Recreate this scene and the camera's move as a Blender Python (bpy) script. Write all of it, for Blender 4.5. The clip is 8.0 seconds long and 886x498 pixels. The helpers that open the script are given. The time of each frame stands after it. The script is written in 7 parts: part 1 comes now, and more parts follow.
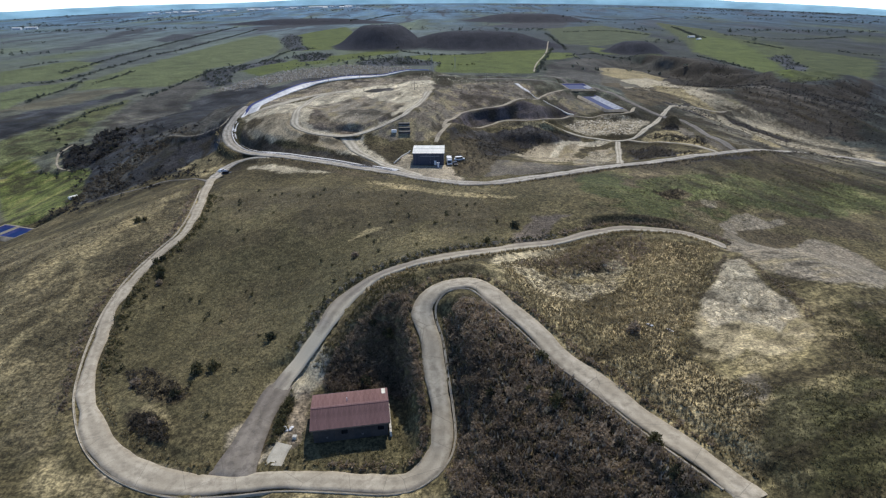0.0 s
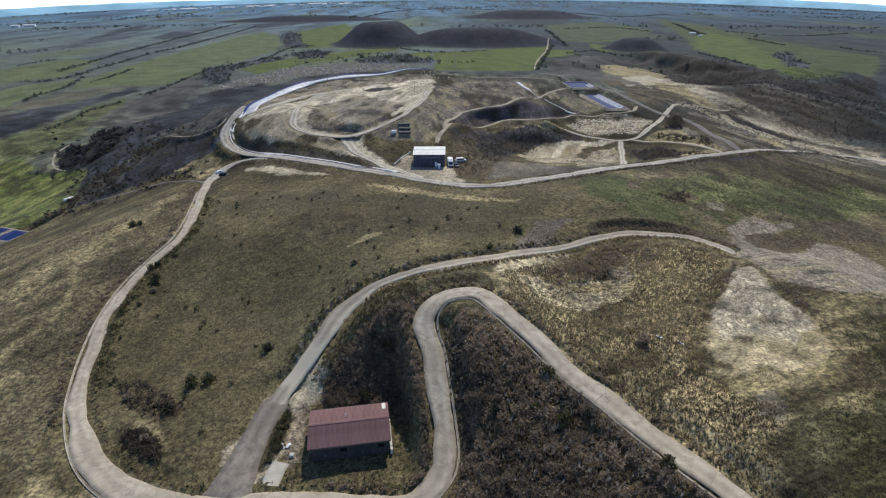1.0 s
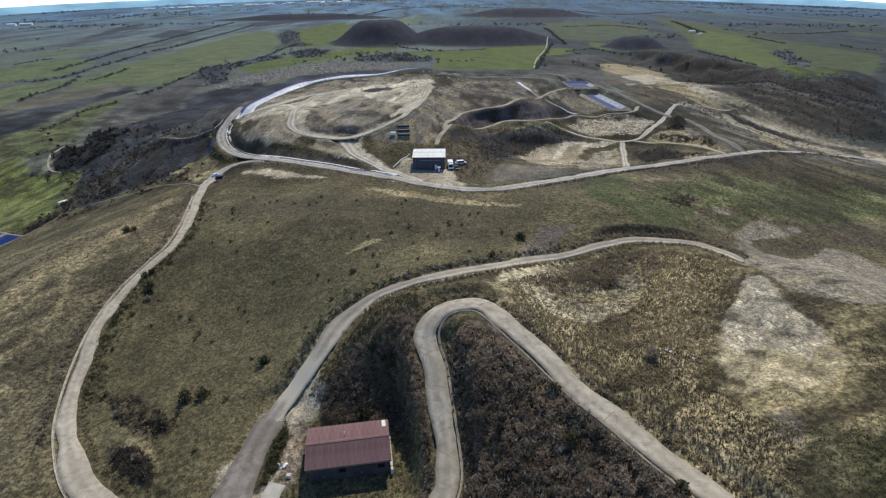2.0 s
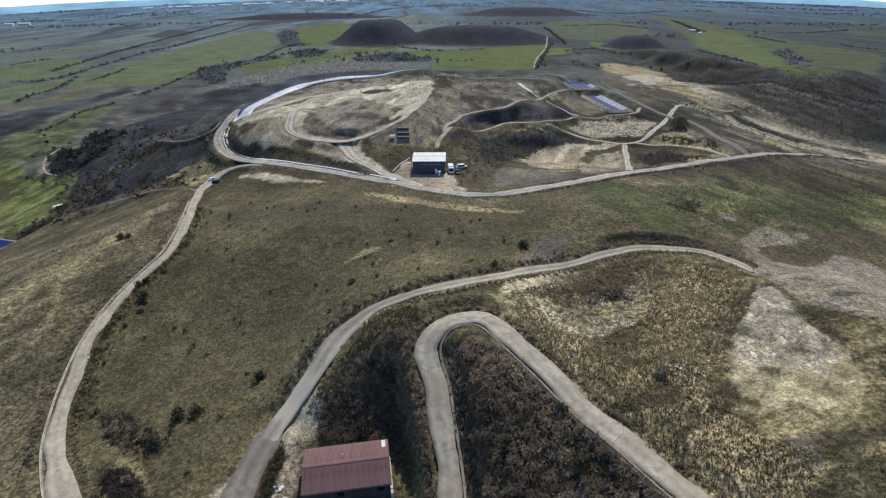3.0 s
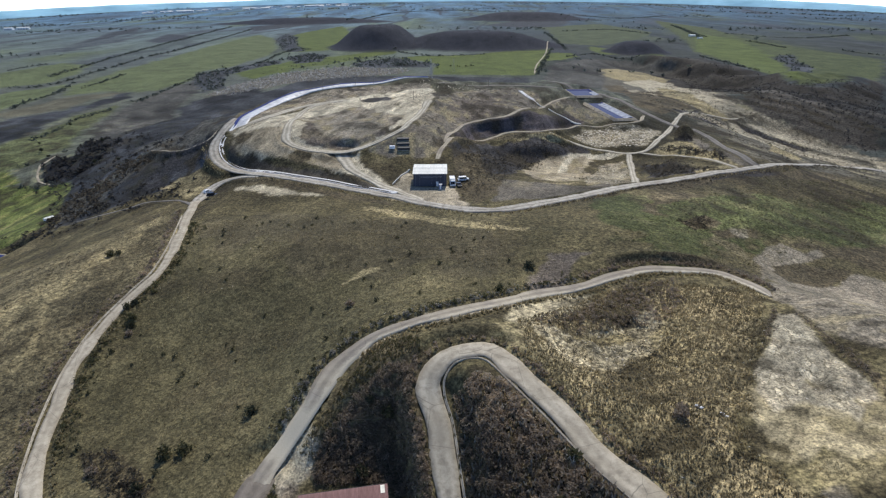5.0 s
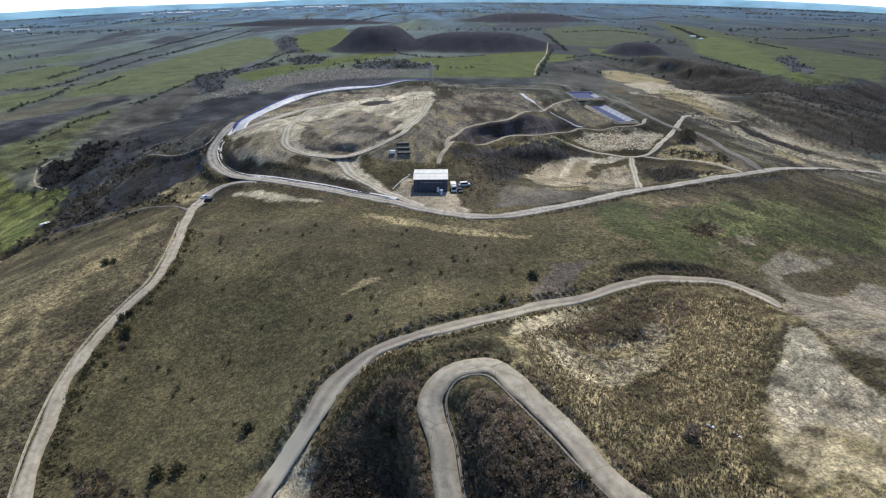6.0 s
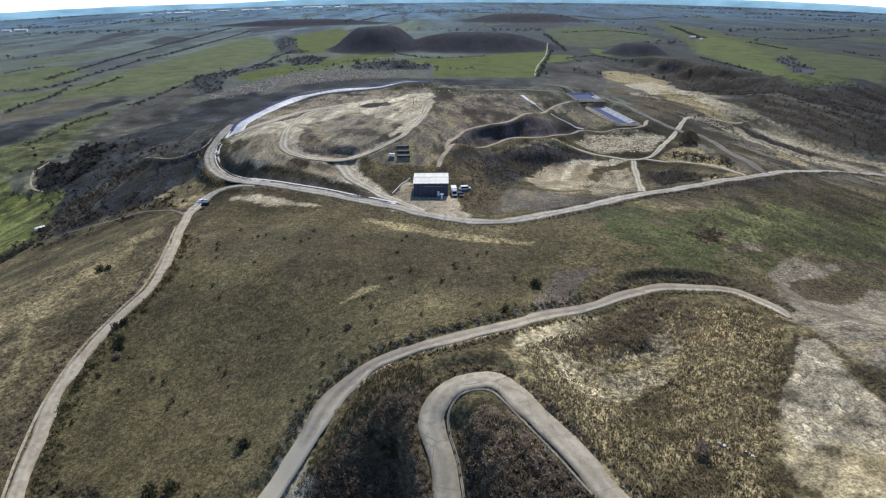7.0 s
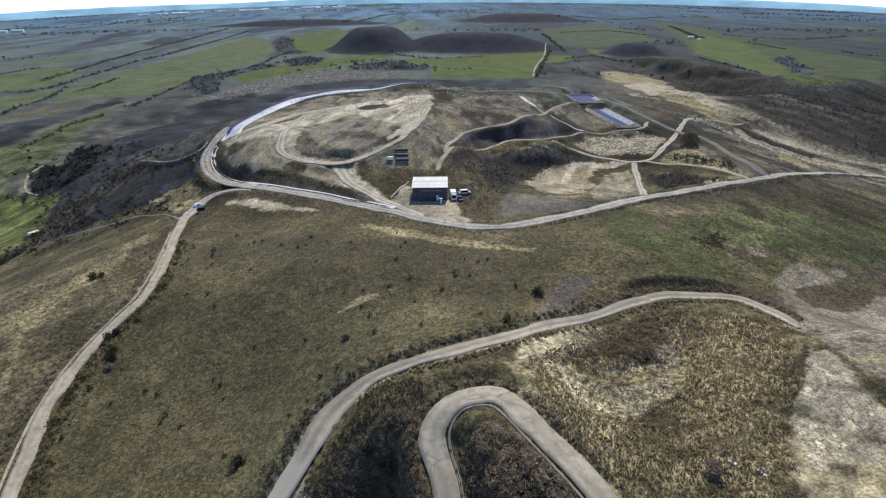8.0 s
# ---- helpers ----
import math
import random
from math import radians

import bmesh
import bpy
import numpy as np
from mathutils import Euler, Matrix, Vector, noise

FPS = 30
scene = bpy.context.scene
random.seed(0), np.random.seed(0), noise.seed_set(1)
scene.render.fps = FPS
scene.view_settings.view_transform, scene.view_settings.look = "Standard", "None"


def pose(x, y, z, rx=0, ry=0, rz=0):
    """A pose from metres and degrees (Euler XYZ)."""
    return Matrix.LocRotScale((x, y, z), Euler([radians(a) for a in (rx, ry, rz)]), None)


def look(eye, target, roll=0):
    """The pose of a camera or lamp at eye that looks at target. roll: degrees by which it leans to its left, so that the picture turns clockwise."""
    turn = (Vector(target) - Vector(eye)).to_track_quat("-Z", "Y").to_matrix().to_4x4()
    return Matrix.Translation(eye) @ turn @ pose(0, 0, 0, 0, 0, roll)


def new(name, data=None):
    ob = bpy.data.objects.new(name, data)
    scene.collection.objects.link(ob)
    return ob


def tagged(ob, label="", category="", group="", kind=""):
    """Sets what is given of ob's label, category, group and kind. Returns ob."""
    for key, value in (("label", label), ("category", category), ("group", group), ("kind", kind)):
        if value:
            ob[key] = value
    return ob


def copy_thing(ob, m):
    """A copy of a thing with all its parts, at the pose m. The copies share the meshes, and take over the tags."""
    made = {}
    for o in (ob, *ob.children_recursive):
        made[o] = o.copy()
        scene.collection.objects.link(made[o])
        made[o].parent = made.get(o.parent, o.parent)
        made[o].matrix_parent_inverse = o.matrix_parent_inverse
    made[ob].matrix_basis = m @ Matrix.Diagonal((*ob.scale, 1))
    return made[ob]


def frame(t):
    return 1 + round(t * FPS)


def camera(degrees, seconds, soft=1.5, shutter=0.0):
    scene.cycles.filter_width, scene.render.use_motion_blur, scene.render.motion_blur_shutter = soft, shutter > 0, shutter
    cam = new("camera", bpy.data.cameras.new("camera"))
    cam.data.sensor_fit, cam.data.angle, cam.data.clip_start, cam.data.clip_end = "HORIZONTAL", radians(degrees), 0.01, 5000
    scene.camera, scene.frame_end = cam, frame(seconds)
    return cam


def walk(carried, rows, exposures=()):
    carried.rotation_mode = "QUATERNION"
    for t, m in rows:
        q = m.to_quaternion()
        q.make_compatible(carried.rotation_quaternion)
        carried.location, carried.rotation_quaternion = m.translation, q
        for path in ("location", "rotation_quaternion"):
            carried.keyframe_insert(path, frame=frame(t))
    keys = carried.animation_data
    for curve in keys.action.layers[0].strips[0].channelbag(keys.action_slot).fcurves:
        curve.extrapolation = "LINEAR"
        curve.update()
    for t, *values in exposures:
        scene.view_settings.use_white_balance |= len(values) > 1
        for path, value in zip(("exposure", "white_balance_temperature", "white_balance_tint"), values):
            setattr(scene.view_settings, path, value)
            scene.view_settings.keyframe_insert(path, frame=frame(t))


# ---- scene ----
cam = camera(78.0, 8.0, soft=1.25)

PATH = [
    (0, (0.000, 0.000, 80.143), (-0.008, 0.904, 79.715), -0.226),
    (0.5, (-0.251, 2.289, 80.496), (-0.259, 3.191, 80.065), -0.249),
    (1, (-0.486, 4.730, 80.810), (-0.494, 5.632, 80.377), -0.312),
    (1.5, (-0.793, 6.982, 81.151), (-0.800, 7.883, 80.716), -0.336),
    (3, (-1.513, 14.012, 82.262), (-1.518, 14.911, 81.825), -0.423),
    (3.5, (-1.730, 16.154, 82.702), (-1.735, 17.053, 82.263), -0.405),
    (4, (-1.907, 18.322, 83.068), (-1.911, 19.222, 82.632), -0.391),
    (4.5, (-2.058, 20.257, 83.291), (-2.062, 21.158, 82.858), -0.376),
    (6, (-2.686, 26.210, 84.303), (-2.690, 27.113, 83.873), -0.452),
    (6.5, (-2.862, 28.055, 84.548), (-2.865, 28.957, 84.118), -0.459),
    (7, (-3.081, 29.986, 84.749), (-3.084, 30.889, 84.319), -0.454),
    (7.5, (-3.272, 31.772, 84.947), (-3.274, 32.675, 84.517), -0.479),
    (8, (-3.478, 33.681, 85.192), (-3.478, 34.584, 84.762), -0.504),
]
walk(cam, [(t, look(eye, target, roll)) for t, eye, target, roll in PATH], [(0, 0.03), (3, 0.07), (8, 0.13)])

# ---- light ----
SUN_HEIGHT, SUN_TURN = 46.0, 10.0  # degrees over the horizon, and to the right of the way ahead
world = bpy.data.worlds.new("world")
scene.world = world
world.use_nodes = True
sky = world.node_tree.nodes.new("ShaderNodeTexSky")
sky.sky_type, sky.sun_disc = "NISHITA", False
sky.sun_elevation, sky.sun_rotation = radians(SUN_HEIGHT), radians(SUN_TURN)
sky.dust_density, sky.air_density, sky.ozone_density = 0.05, 0.55, 3.0
clear = world.node_tree.nodes.new("ShaderNodeMix")
clear.data_type, clear.blend_type = "RGBA", "MULTIPLY"
clear.inputs[0].default_value, clear.inputs[7].default_value = 1.0, (0.985, 0.98, 1.0, 1.0)
world.node_tree.links.new(sky.outputs[0], clear.inputs[6])
world.node_tree.links.new(clear.outputs[2], world.node_tree.nodes["Background"].inputs[0])
world.node_tree.nodes["Background"].inputs[1].default_value = 0.208
lamp = bpy.data.lights.new("sun", "SUN")
lamp.energy, lamp.angle, lamp.color = 3.8, radians(0.53), (1.0, 0.94, 0.835)
sun = new("sun", lamp)
sun.matrix_world = look(
    (400 * math.sin(radians(SUN_TURN)), 400 * math.cos(radians(SUN_TURN)), 400 * math.tan(radians(SUN_HEIGHT))), (0, 0, 0))

# ---- materials ----
def shader(name, rough=0.9):
    m = bpy.data.materials.new(name)
    m.use_nodes = True
    nodes, links = m.node_tree.nodes, m.node_tree.links
    bsdf = nodes["Principled BSDF"]
    bsdf.inputs["Roughness"].default_value = rough
    bsdf.inputs["Specular IOR Level"].default_value = 0.25
    return m, nodes, links, bsdf


def noise_node(nodes, links, scale, detail=5.0, rough=0.6, coords=None):
    n = nodes.new("ShaderNodeTexNoise")
    n.inputs["Scale"].default_value, n.inputs["Detail"].default_value, n.inputs["Roughness"].default_value = scale, detail, rough
    if coords is not None:
        links.new(coords, n.inputs["Vector"])
    return n.outputs["Fac"]


def ramp(nodes, links, fac, low, high, lo_value, hi_value):
    r = nodes.new("ShaderNodeMapRange")
    r.inputs["From Min"].default_value, r.inputs["From Max"].default_value = low, high
    r.inputs["To Min"].default_value, r.inputs["To Max"].default_value = lo_value, hi_value
    links.new(fac, r.inputs["Value"])
    return r.outputs["Result"]


def mix(nodes, links, fac, a, b, blend="MIX"):
    n = nodes.new("ShaderNodeMix")
    n.data_type, n.blend_type = "RGBA", blend
    for value, key in ((fac, 0), (a, 6), (b, 7)):
        if isinstance(value, (int, float)):
            n.inputs[key].default_value = value
        elif isinstance(value, tuple):
            n.inputs[key].default_value = (*value, 1.0)
        else:
            links.new(value, n.inputs[key])
    return n.outputs[2]


def bump(nodes, links, bsdf, height_value, strength=0.4, distance=0.1):
    b = nodes.new("ShaderNodeBump")
    b.inputs["Strength"].default_value, b.inputs["Distance"].default_value = strength, distance
    links.new(height_value, b.inputs["Height"])
    links.new(b.outputs["Normal"], bsdf.inputs["Normal"])


def rough_surface(name, low, high, scale=1.0, rough=0.9, fine=8.0, relief=0.02, metal=0.0, strength=0.4):
    """A surface whose colour wanders between two tones at a coarse and a fine scale."""
    m, nodes, links, bsdf = shader(name, rough)
    at = nodes.new("ShaderNodeTexCoord").outputs["Object"]
    coarse, grain = noise_node(nodes, links, scale, coords=at), noise_node(nodes, links, scale * fine, coords=at)
    tone = mix(nodes, links, ramp(nodes, links, coarse, 0.35, 0.65, 0, 1), low, high)
    tone = mix(nodes, links, 1.0, tone, mix(nodes, links, grain, (0.7, 0.7, 0.7), (1.3, 1.3, 1.3)), "MULTIPLY")
    links.new(tone, bsdf.inputs["Base Color"])
    bsdf.inputs["Metallic"].default_value = metal
    bump(nodes, links, bsdf, grain, strength, relief)
    return m


def leafy(name, tones, rough=0.85, through_light=0.45):
    """Foliage: each leaf clump takes its own tone."""
    m, nodes, links, bsdf = shader(name, rough)
    island = nodes.new("ShaderNodeNewGeometry").outputs["Random Per Island"]
    r = nodes.new("ShaderNodeValToRGB")
    r.color_ramp.elements[0].color, r.color_ramp.elements[1].color = (*tones[0], 1), (*tones[-1], 1)
    for n, tone in enumerate(tones[1:-1], 1):
        e = r.color_ramp.elements.new(n / (len(tones) - 1))
        e.color = (*tone, 1)
    links.new(island, r.inputs["Fac"])
    at = nodes.new("ShaderNodeTexCoord").outputs["Object"]
    patch = noise_node(nodes, links, 0.09, coords=at)
    tone = mix(nodes, links, 1.0, r.outputs["Color"], mix(nodes, links, ramp(nodes, links, patch, 0.3, 0.7, 0, 1), (0.5, 0.5, 0.5), (1.42, 1.38, 1.3)), "MULTIPLY")
    links.new(tone, bsdf.inputs["Base Color"])
    # thin leaves let some light through
    thin = nodes.new("ShaderNodeBsdfTranslucent")
    links.new(tone, thin.inputs["Color"])
    both = nodes.new("ShaderNodeMixShader")
    both.inputs["Fac"].default_value = through_light
    links.new(bsdf.outputs[0], both.inputs[1])
    links.new(thin.outputs[0], both.inputs[2])
    links.new(both.outputs[0], nodes["Material Output"].inputs["Surface"])
    return m


def ground_material():
    """Bare and grassed land: the cover's painted colour, with tufts, stones and worn spots."""
    m, nodes, links, bsdf = shader("land", 0.95)
    bsdf.inputs["Specular IOR Level"].default_value = 0.1
    cover = nodes.new("ShaderNodeAttribute")
    cover.attribute_name = "cover"
    tufts = nodes.new("ShaderNodeAttribute")
    tufts.attribute_name = "tufts"
    at = nodes.new("ShaderNodeTexCoord").outputs["Object"]
    broad = noise_node(nodes, links, 0.035, 6, 0.62, at)
    middle = noise_node(nodes, links, 0.33, 6, 0.65, at)
    grain = noise_node(nodes, links, 2.2, 4, 0.7, at)
    tone = mix(nodes, links, 1.0, cover.outputs["Color"],
               mix(nodes, links, ramp(nodes, links, broad, 0.3, 0.7, 0, 1), (0.72, 0.74, 0.74), (1.3, 1.26, 1.2)), "MULTIPLY")
    tone = mix(nodes, links, 1.0, tone,
               mix(nodes, links, ramp(nodes, links, middle, 0.3, 0.7, 0, 1), (0.70, 0.71, 0.72), (1.28, 1.26, 1.22)), "MULTIPLY")
    tone = mix(nodes, links, 1.0, tone,
               mix(nodes, links, ramp(nodes, links, grain, 0.36, 0.64, 0, 1), (0.46, 0.47, 0.48), (1.54, 1.52, 1.46)), "MULTIPLY")
    # clumps, clods and small bare spots about a metre across
    spots = noise_node(nodes, links, 0.95, 3, 0.55, at)
    tone = mix(nodes, links, ramp(nodes, links, tufts.outputs["Fac"], 0.0, 0.5, 0.4, 1.0), tone,
               mix(nodes, links, ramp(nodes, links, spots, 0.40, 0.60, 0, 1), (0.58, 0.58, 0.59), (1.44, 1.42, 1.37)), "MULTIPLY")
    # runnels and wheel marks: long thin streaks
    along_slope = nodes.new("ShaderNodeMapping")
    along_slope.inputs["Rotation"].default_value = (0, 0, 0.6)
    along_slope.inputs["Scale"].default_value = (0.4, 0.13, 1.0)
    links.new(at, along_slope.inputs["Vector"])
    runnel = noise_node(nodes, links, 1.0, 5, 0.65, along_slope.outputs[0])
    tone = mix(nodes, links, 1.0, tone,
               mix(nodes, links, ramp(nodes, links, runnel, 0.35, 0.65, 0, 1), (0.91, 0.905, 0.90), (1.07, 1.07, 1.07)), "MULTIPLY")
    # darker low plants between paler spots
    plants = ramp(nodes, links, noise_node(nodes, links, 0.8, 3, 0.6, at), 0.50, 0.68, 0.0, 0.6)
    gate = nodes.new("ShaderNodeMath")
    gate.operation = "MULTIPLY"
    links.new(plants, gate.inputs[0])
    links.new(tufts.outputs["Fac"], gate.inputs[1])
    tone = mix(nodes, links, gate.outputs[0], tone, (0.055, 0.050, 0.031))
    # bare rock: broken blocks with dark joints and bright worn faces
    bare = nodes.new("ShaderNodeAttribute")
    bare.attribute_name = "bare"
    lean = nodes.new("ShaderNodeMapping")
    lean.inputs["Rotation"].default_value = (0, 0, 0.5)
    lean.inputs["Scale"].default_value = (0.75, 0.3, 0.6)
    drift = nodes.new("ShaderNodeTexNoise")
    drift.inputs["Scale"].default_value, drift.inputs["Detail"].default_value = 0.25, 2.0
    links.new(at, drift.inputs["Vector"])
    shift = nodes.new("ShaderNodeVectorMath")
    shift.operation = "MULTIPLY_ADD"
    shift.inputs[1].default_value = (5.0, 5.0, 5.0)
    links.new(drift.outputs["Color"], shift.inputs[0])
    links.new(at, shift.inputs[2])
    links.new(shift.outputs[0], lean.inputs["Vector"])
    joints = nodes.new("ShaderNodeTexVoronoi")
    joints.feature = "DISTANCE_TO_EDGE"
    joints.inputs["Scale"].default_value = 1.0
    links.new(lean.outputs[0], joints.inputs["Vector"])
    faces = nodes.new("ShaderNodeTexVoronoi")
    faces.inputs["Scale"].default_value = 1.0
    links.new(lean.outputs[0], faces.inputs["Vector"])
    block_tone = mix(nodes, links, ramp(nodes, links, faces.outputs["Color"], 0.25, 0.75, 0, 1), (0.60, 0.59, 0.57), (1.36, 1.35, 1.32))
    block_tone = mix(nodes, links, ramp(nodes, links, joints.outputs["Distance"], 0.01, 0.12, 0.85, 0.0), block_tone, (0.3, 0.28, 0.24))
    tone = mix(nodes, links, bare.outputs["Fac"], tone, mix(nodes, links, 1.0, tone, block_tone, "MULTIPLY"))
    links.new(tone, bsdf.inputs["Base Color"])
    heap = nodes.new("ShaderNodeMath")
    heap.operation = "MULTIPLY_ADD"
    heap.inputs[1].default_value = 0.35
    links.new(grain, heap.inputs[0])
    links.new(middle, heap.inputs[2])
    bump(nodes, links, bsdf, heap.outputs[0], 0.65, 0.6)
    return m


def road_material(name, tone, dusty, worn, crown, spill=None):
    """Pale compacted road: dust drifts, cracks and darker stains; crown darkens the strips between and beside the wheel tracks.
    spill names a place where loose pale dust lies over the road and trails off along its lower edge."""
    m, nodes, links, bsdf = shader(name, 0.93)
    bsdf.inputs["Specular IOR Level"].default_value = 0.1
    at = nodes.new("ShaderNodeTexCoord").outputs["Object"]
    broad = noise_node(nodes, links, 0.11, 5, 0.6, at)
    middle = noise_node(nodes, links, 0.7, 5, 0.65, at)
    grain = noise_node(nodes, links, 6.0, 3, 0.7, at)
    col = mix(nodes, links, ramp(nodes, links, broad, 0.42, 0.58, 0, 1), tone, dusty)
    col = mix(nodes, links, ramp(nodes, links, middle, 0.46, 0.66, 0, 1.0), col, worn)
    col = mix(nodes, links, 1.0, col, mix(nodes, links, ramp(nodes, links, noise_node(nodes, links, 0.28, 6, 0.7, at), 0.3, 0.7, 0, 1), (0.86, 0.85, 0.83), (1.1, 1.1, 1.1)), "MULTIPLY")
    col = mix(nodes, links, 1.0, col, mix(nodes, links, grain, (0.75, 0.75, 0.75), (1.25, 1.25, 1.25)), "MULTIPLY")
    cells = nodes.new("ShaderNodeTexVoronoi")
    cells.feature = "DISTANCE_TO_EDGE"
    cells.inputs["Scale"].default_value = 0.11
    warp = nodes.new("ShaderNodeVectorMath")
    warp.operation = "ADD"
    drift = nodes.new("ShaderNodeTexNoise")
    drift.inputs["Scale"].default_value = 0.35
    drift.inputs["Detail"].default_value = 6.0
    links.new(at, warp.inputs[0])
    wide = nodes.new("ShaderNodeVectorMath")
    wide.operation = "SCALE"
    wide.inputs["Scale"].default_value = 9.0
    links.new(drift.outputs["Color"], wide.inputs[0])
    links.new(wide.outputs[0], warp.inputs[1])
    links.new(warp.outputs[0], cells.inputs["Vector"])
    crack = ramp(nodes, links, cells.outputs["Distance"], 0.001, 0.006, 0.55, 0.0)
    col = mix(nodes, links, crack, col, (0.09, 0.085, 0.07))
    # two worn wheel tracks either side of a darker crown, blown over in places
    across = nodes.new("ShaderNodeAttribute")
    across.attribute_name = "across"
    off_track = nodes.new("ShaderNodeMath")
    off_track.operation = "PINGPONG"
    off_track.inputs[1].default_value = 0.45
    links.new(across.outputs["Fac"], off_track.inputs[0])
    blown = nodes.new("ShaderNodeMath")
    blown.operation = "MULTIPLY_ADD"
    blown.inputs[1].default_value, blown.inputs[2].default_value = 0.5, -0.25
    links.new(noise_node(nodes, links, 0.5, 5, 0.7, at), blown.inputs[0])
    rut = nodes.new("ShaderNodeMath")
    links.new(off_track.outputs[0], rut.inputs[0])
    links.new(blown.outputs[0], rut.inputs[1])
    col = mix(nodes, links, 1.0, col, mix(nodes, links, ramp(nodes, links, rut.outputs[0], 0.12, 0.34, 0, 1), (crown, crown, crown), (1.08, 1.08, 1.08)), "MULTIPLY")
    if spill:
        scatter = noise_node(nodes, links, 0.45, 5, 0.7, at)
        edge = nodes.new("ShaderNodeMath")
        edge.operation = "MULTIPLY_ADD"
        edge.inputs[1].default_value = 1.6
        links.new(scatter, edge.inputs[0])
        links.new(across.outputs["Fac"], edge.inputs[2])
        away = nodes.new("ShaderNodeVectorMath")
        away.operation = "DISTANCE"
        away.inputs[1].default_value = spill
        links.new(at, away.inputs[0])
        heap = nodes.new("ShaderNodeMath")
        heap.operation = "MULTIPLY_ADD"
        heap.inputs[1].default_value = 7.0
        links.new(scatter, heap.inputs[0])
        links.new(away.outputs["Value"], heap.inputs[2])
        loose = mix(nodes, links, grain, (0.40, 0.352, 0.262), (0.62, 0.555, 0.42))
        col = mix(nodes, links, ramp(nodes, links, edge.outputs[0], 1.15, 1.4, 0.0, 0.9), col, loose)
        col = mix(nodes, links, ramp(nodes, links, heap.outputs[0], 8.0, 11.0, 0.9, 0.0), col, loose)
    links.new(col, bsdf.inputs["Base Color"])
    bump(nodes, links, bsdf, grain, 0.3, 0.03)
    return m


LAND = ground_material()
CONCRETE_ROAD = road_material("pale road", (0.375, 0.33, 0.25), (0.455, 0.405, 0.312), (0.30, 0.263, 0.20), 0.94)
DIRT_ROAD = road_material("dirt track", (0.30, 0.262, 0.205), (0.45, 0.395, 0.292), (0.36, 0.315, 0.235), 0.84)
UPPER_ROAD = road_material("dusty dirt track", (0.285, 0.25, 0.203), (0.40, 0.352, 0.268), (0.33, 0.29, 0.222), 0.84, spill=(-32.6, 103.2, 5.5))
WORN_ROAD = road_material("worn brown track", (0.21, 0.182, 0.148), (0.275, 0.24, 0.192), (0.17, 0.148, 0.122), 0.9)
GREY_ROAD = road_material("grey earth track", (0.175, 0.16, 0.14), (0.23, 0.21, 0.18), (0.14, 0.128, 0.112), 0.8)
SAND_ROAD = road_material("sandy track", (0.45, 0.41, 0.32), (0.55, 0.505, 0.40), (0.36, 0.32, 0.245), 0.7)
WHITE_ROAD = road_material("gravel road", (0.37, 0.34, 0.285), (0.48, 0.445, 0.375), (0.27, 0.245, 0.20), 0.78)
FOLIAGE_DARK = leafy("dark scrub", [(0.19, 0.153, 0.118), (0.235, 0.19, 0.146), (0.285, 0.232, 0.176), (0.335, 0.272, 0.206), (0.40, 0.328, 0.246)], through_light=0.55)
FOLIAGE_BROWN = leafy("brown scrub", [(0.054, 0.047, 0.037), (0.078, 0.068, 0.053), (0.108, 0.094, 0.073), (0.155, 0.136, 0.105)])
FOLIAGE_DRY = leafy("dry brown scrub", [(0.075, 0.064, 0.044), (0.115, 0.098, 0.068), (0.165, 0.142, 0.098), (0.23, 0.20, 0.14)], through_light=0.55)
FOLIAGE_HEATH = leafy("dark heath", [(0.034, 0.034, 0.035), (0.048, 0.047, 0.046), (0.066, 0.064, 0.060)])
FOLIAGE_GREEN = leafy("green scrub", [(0.050, 0.052, 0.025), (0.078, 0.080, 0.038), (0.105, 0.103, 0.050), (0.16, 0.14, 0.08)])
FOLIAGE_STRAW = leafy("dry grass", [(0.16, 0.13, 0.075), (0.24, 0.20, 0.118), (0.33, 0.28, 0.17), (0.44, 0.385, 0.25)], through_light=0.62)
FOLIAGE_GRASS = leafy("meadow grass", [(0.075, 0.071, 0.034), (0.11, 0.102, 0.050), (0.15, 0.137, 0.07), (0.22, 0.19, 0.105)])
FOLIAGE_TREE = leafy("tree leaves", [(0.034, 0.040, 0.026), (0.050, 0.057, 0.036), (0.074, 0.080, 0.050)])
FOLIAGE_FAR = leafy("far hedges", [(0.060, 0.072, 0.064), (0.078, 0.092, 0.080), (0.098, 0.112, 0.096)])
FOLIAGE_PALE = leafy("bare pale shrub", [(0.17, 0.165, 0.145), (0.25, 0.24, 0.215), (0.34, 0.33, 0.30)])
FOLIAGE_BLOSSOM = leafy("bleached orchard twigs", [(0.30, 0.30, 0.28), (0.42, 0.41, 0.39), (0.55, 0.54, 0.52)])
ROCK = rough_surface("pale rock", (0.40, 0.36, 0.28), (0.52, 0.48, 0.39), 0.8, relief=0.08)
BARK = rough_surface("bark", (0.06, 0.05, 0.035), (0.10, 0.08, 0.06), 3.0)

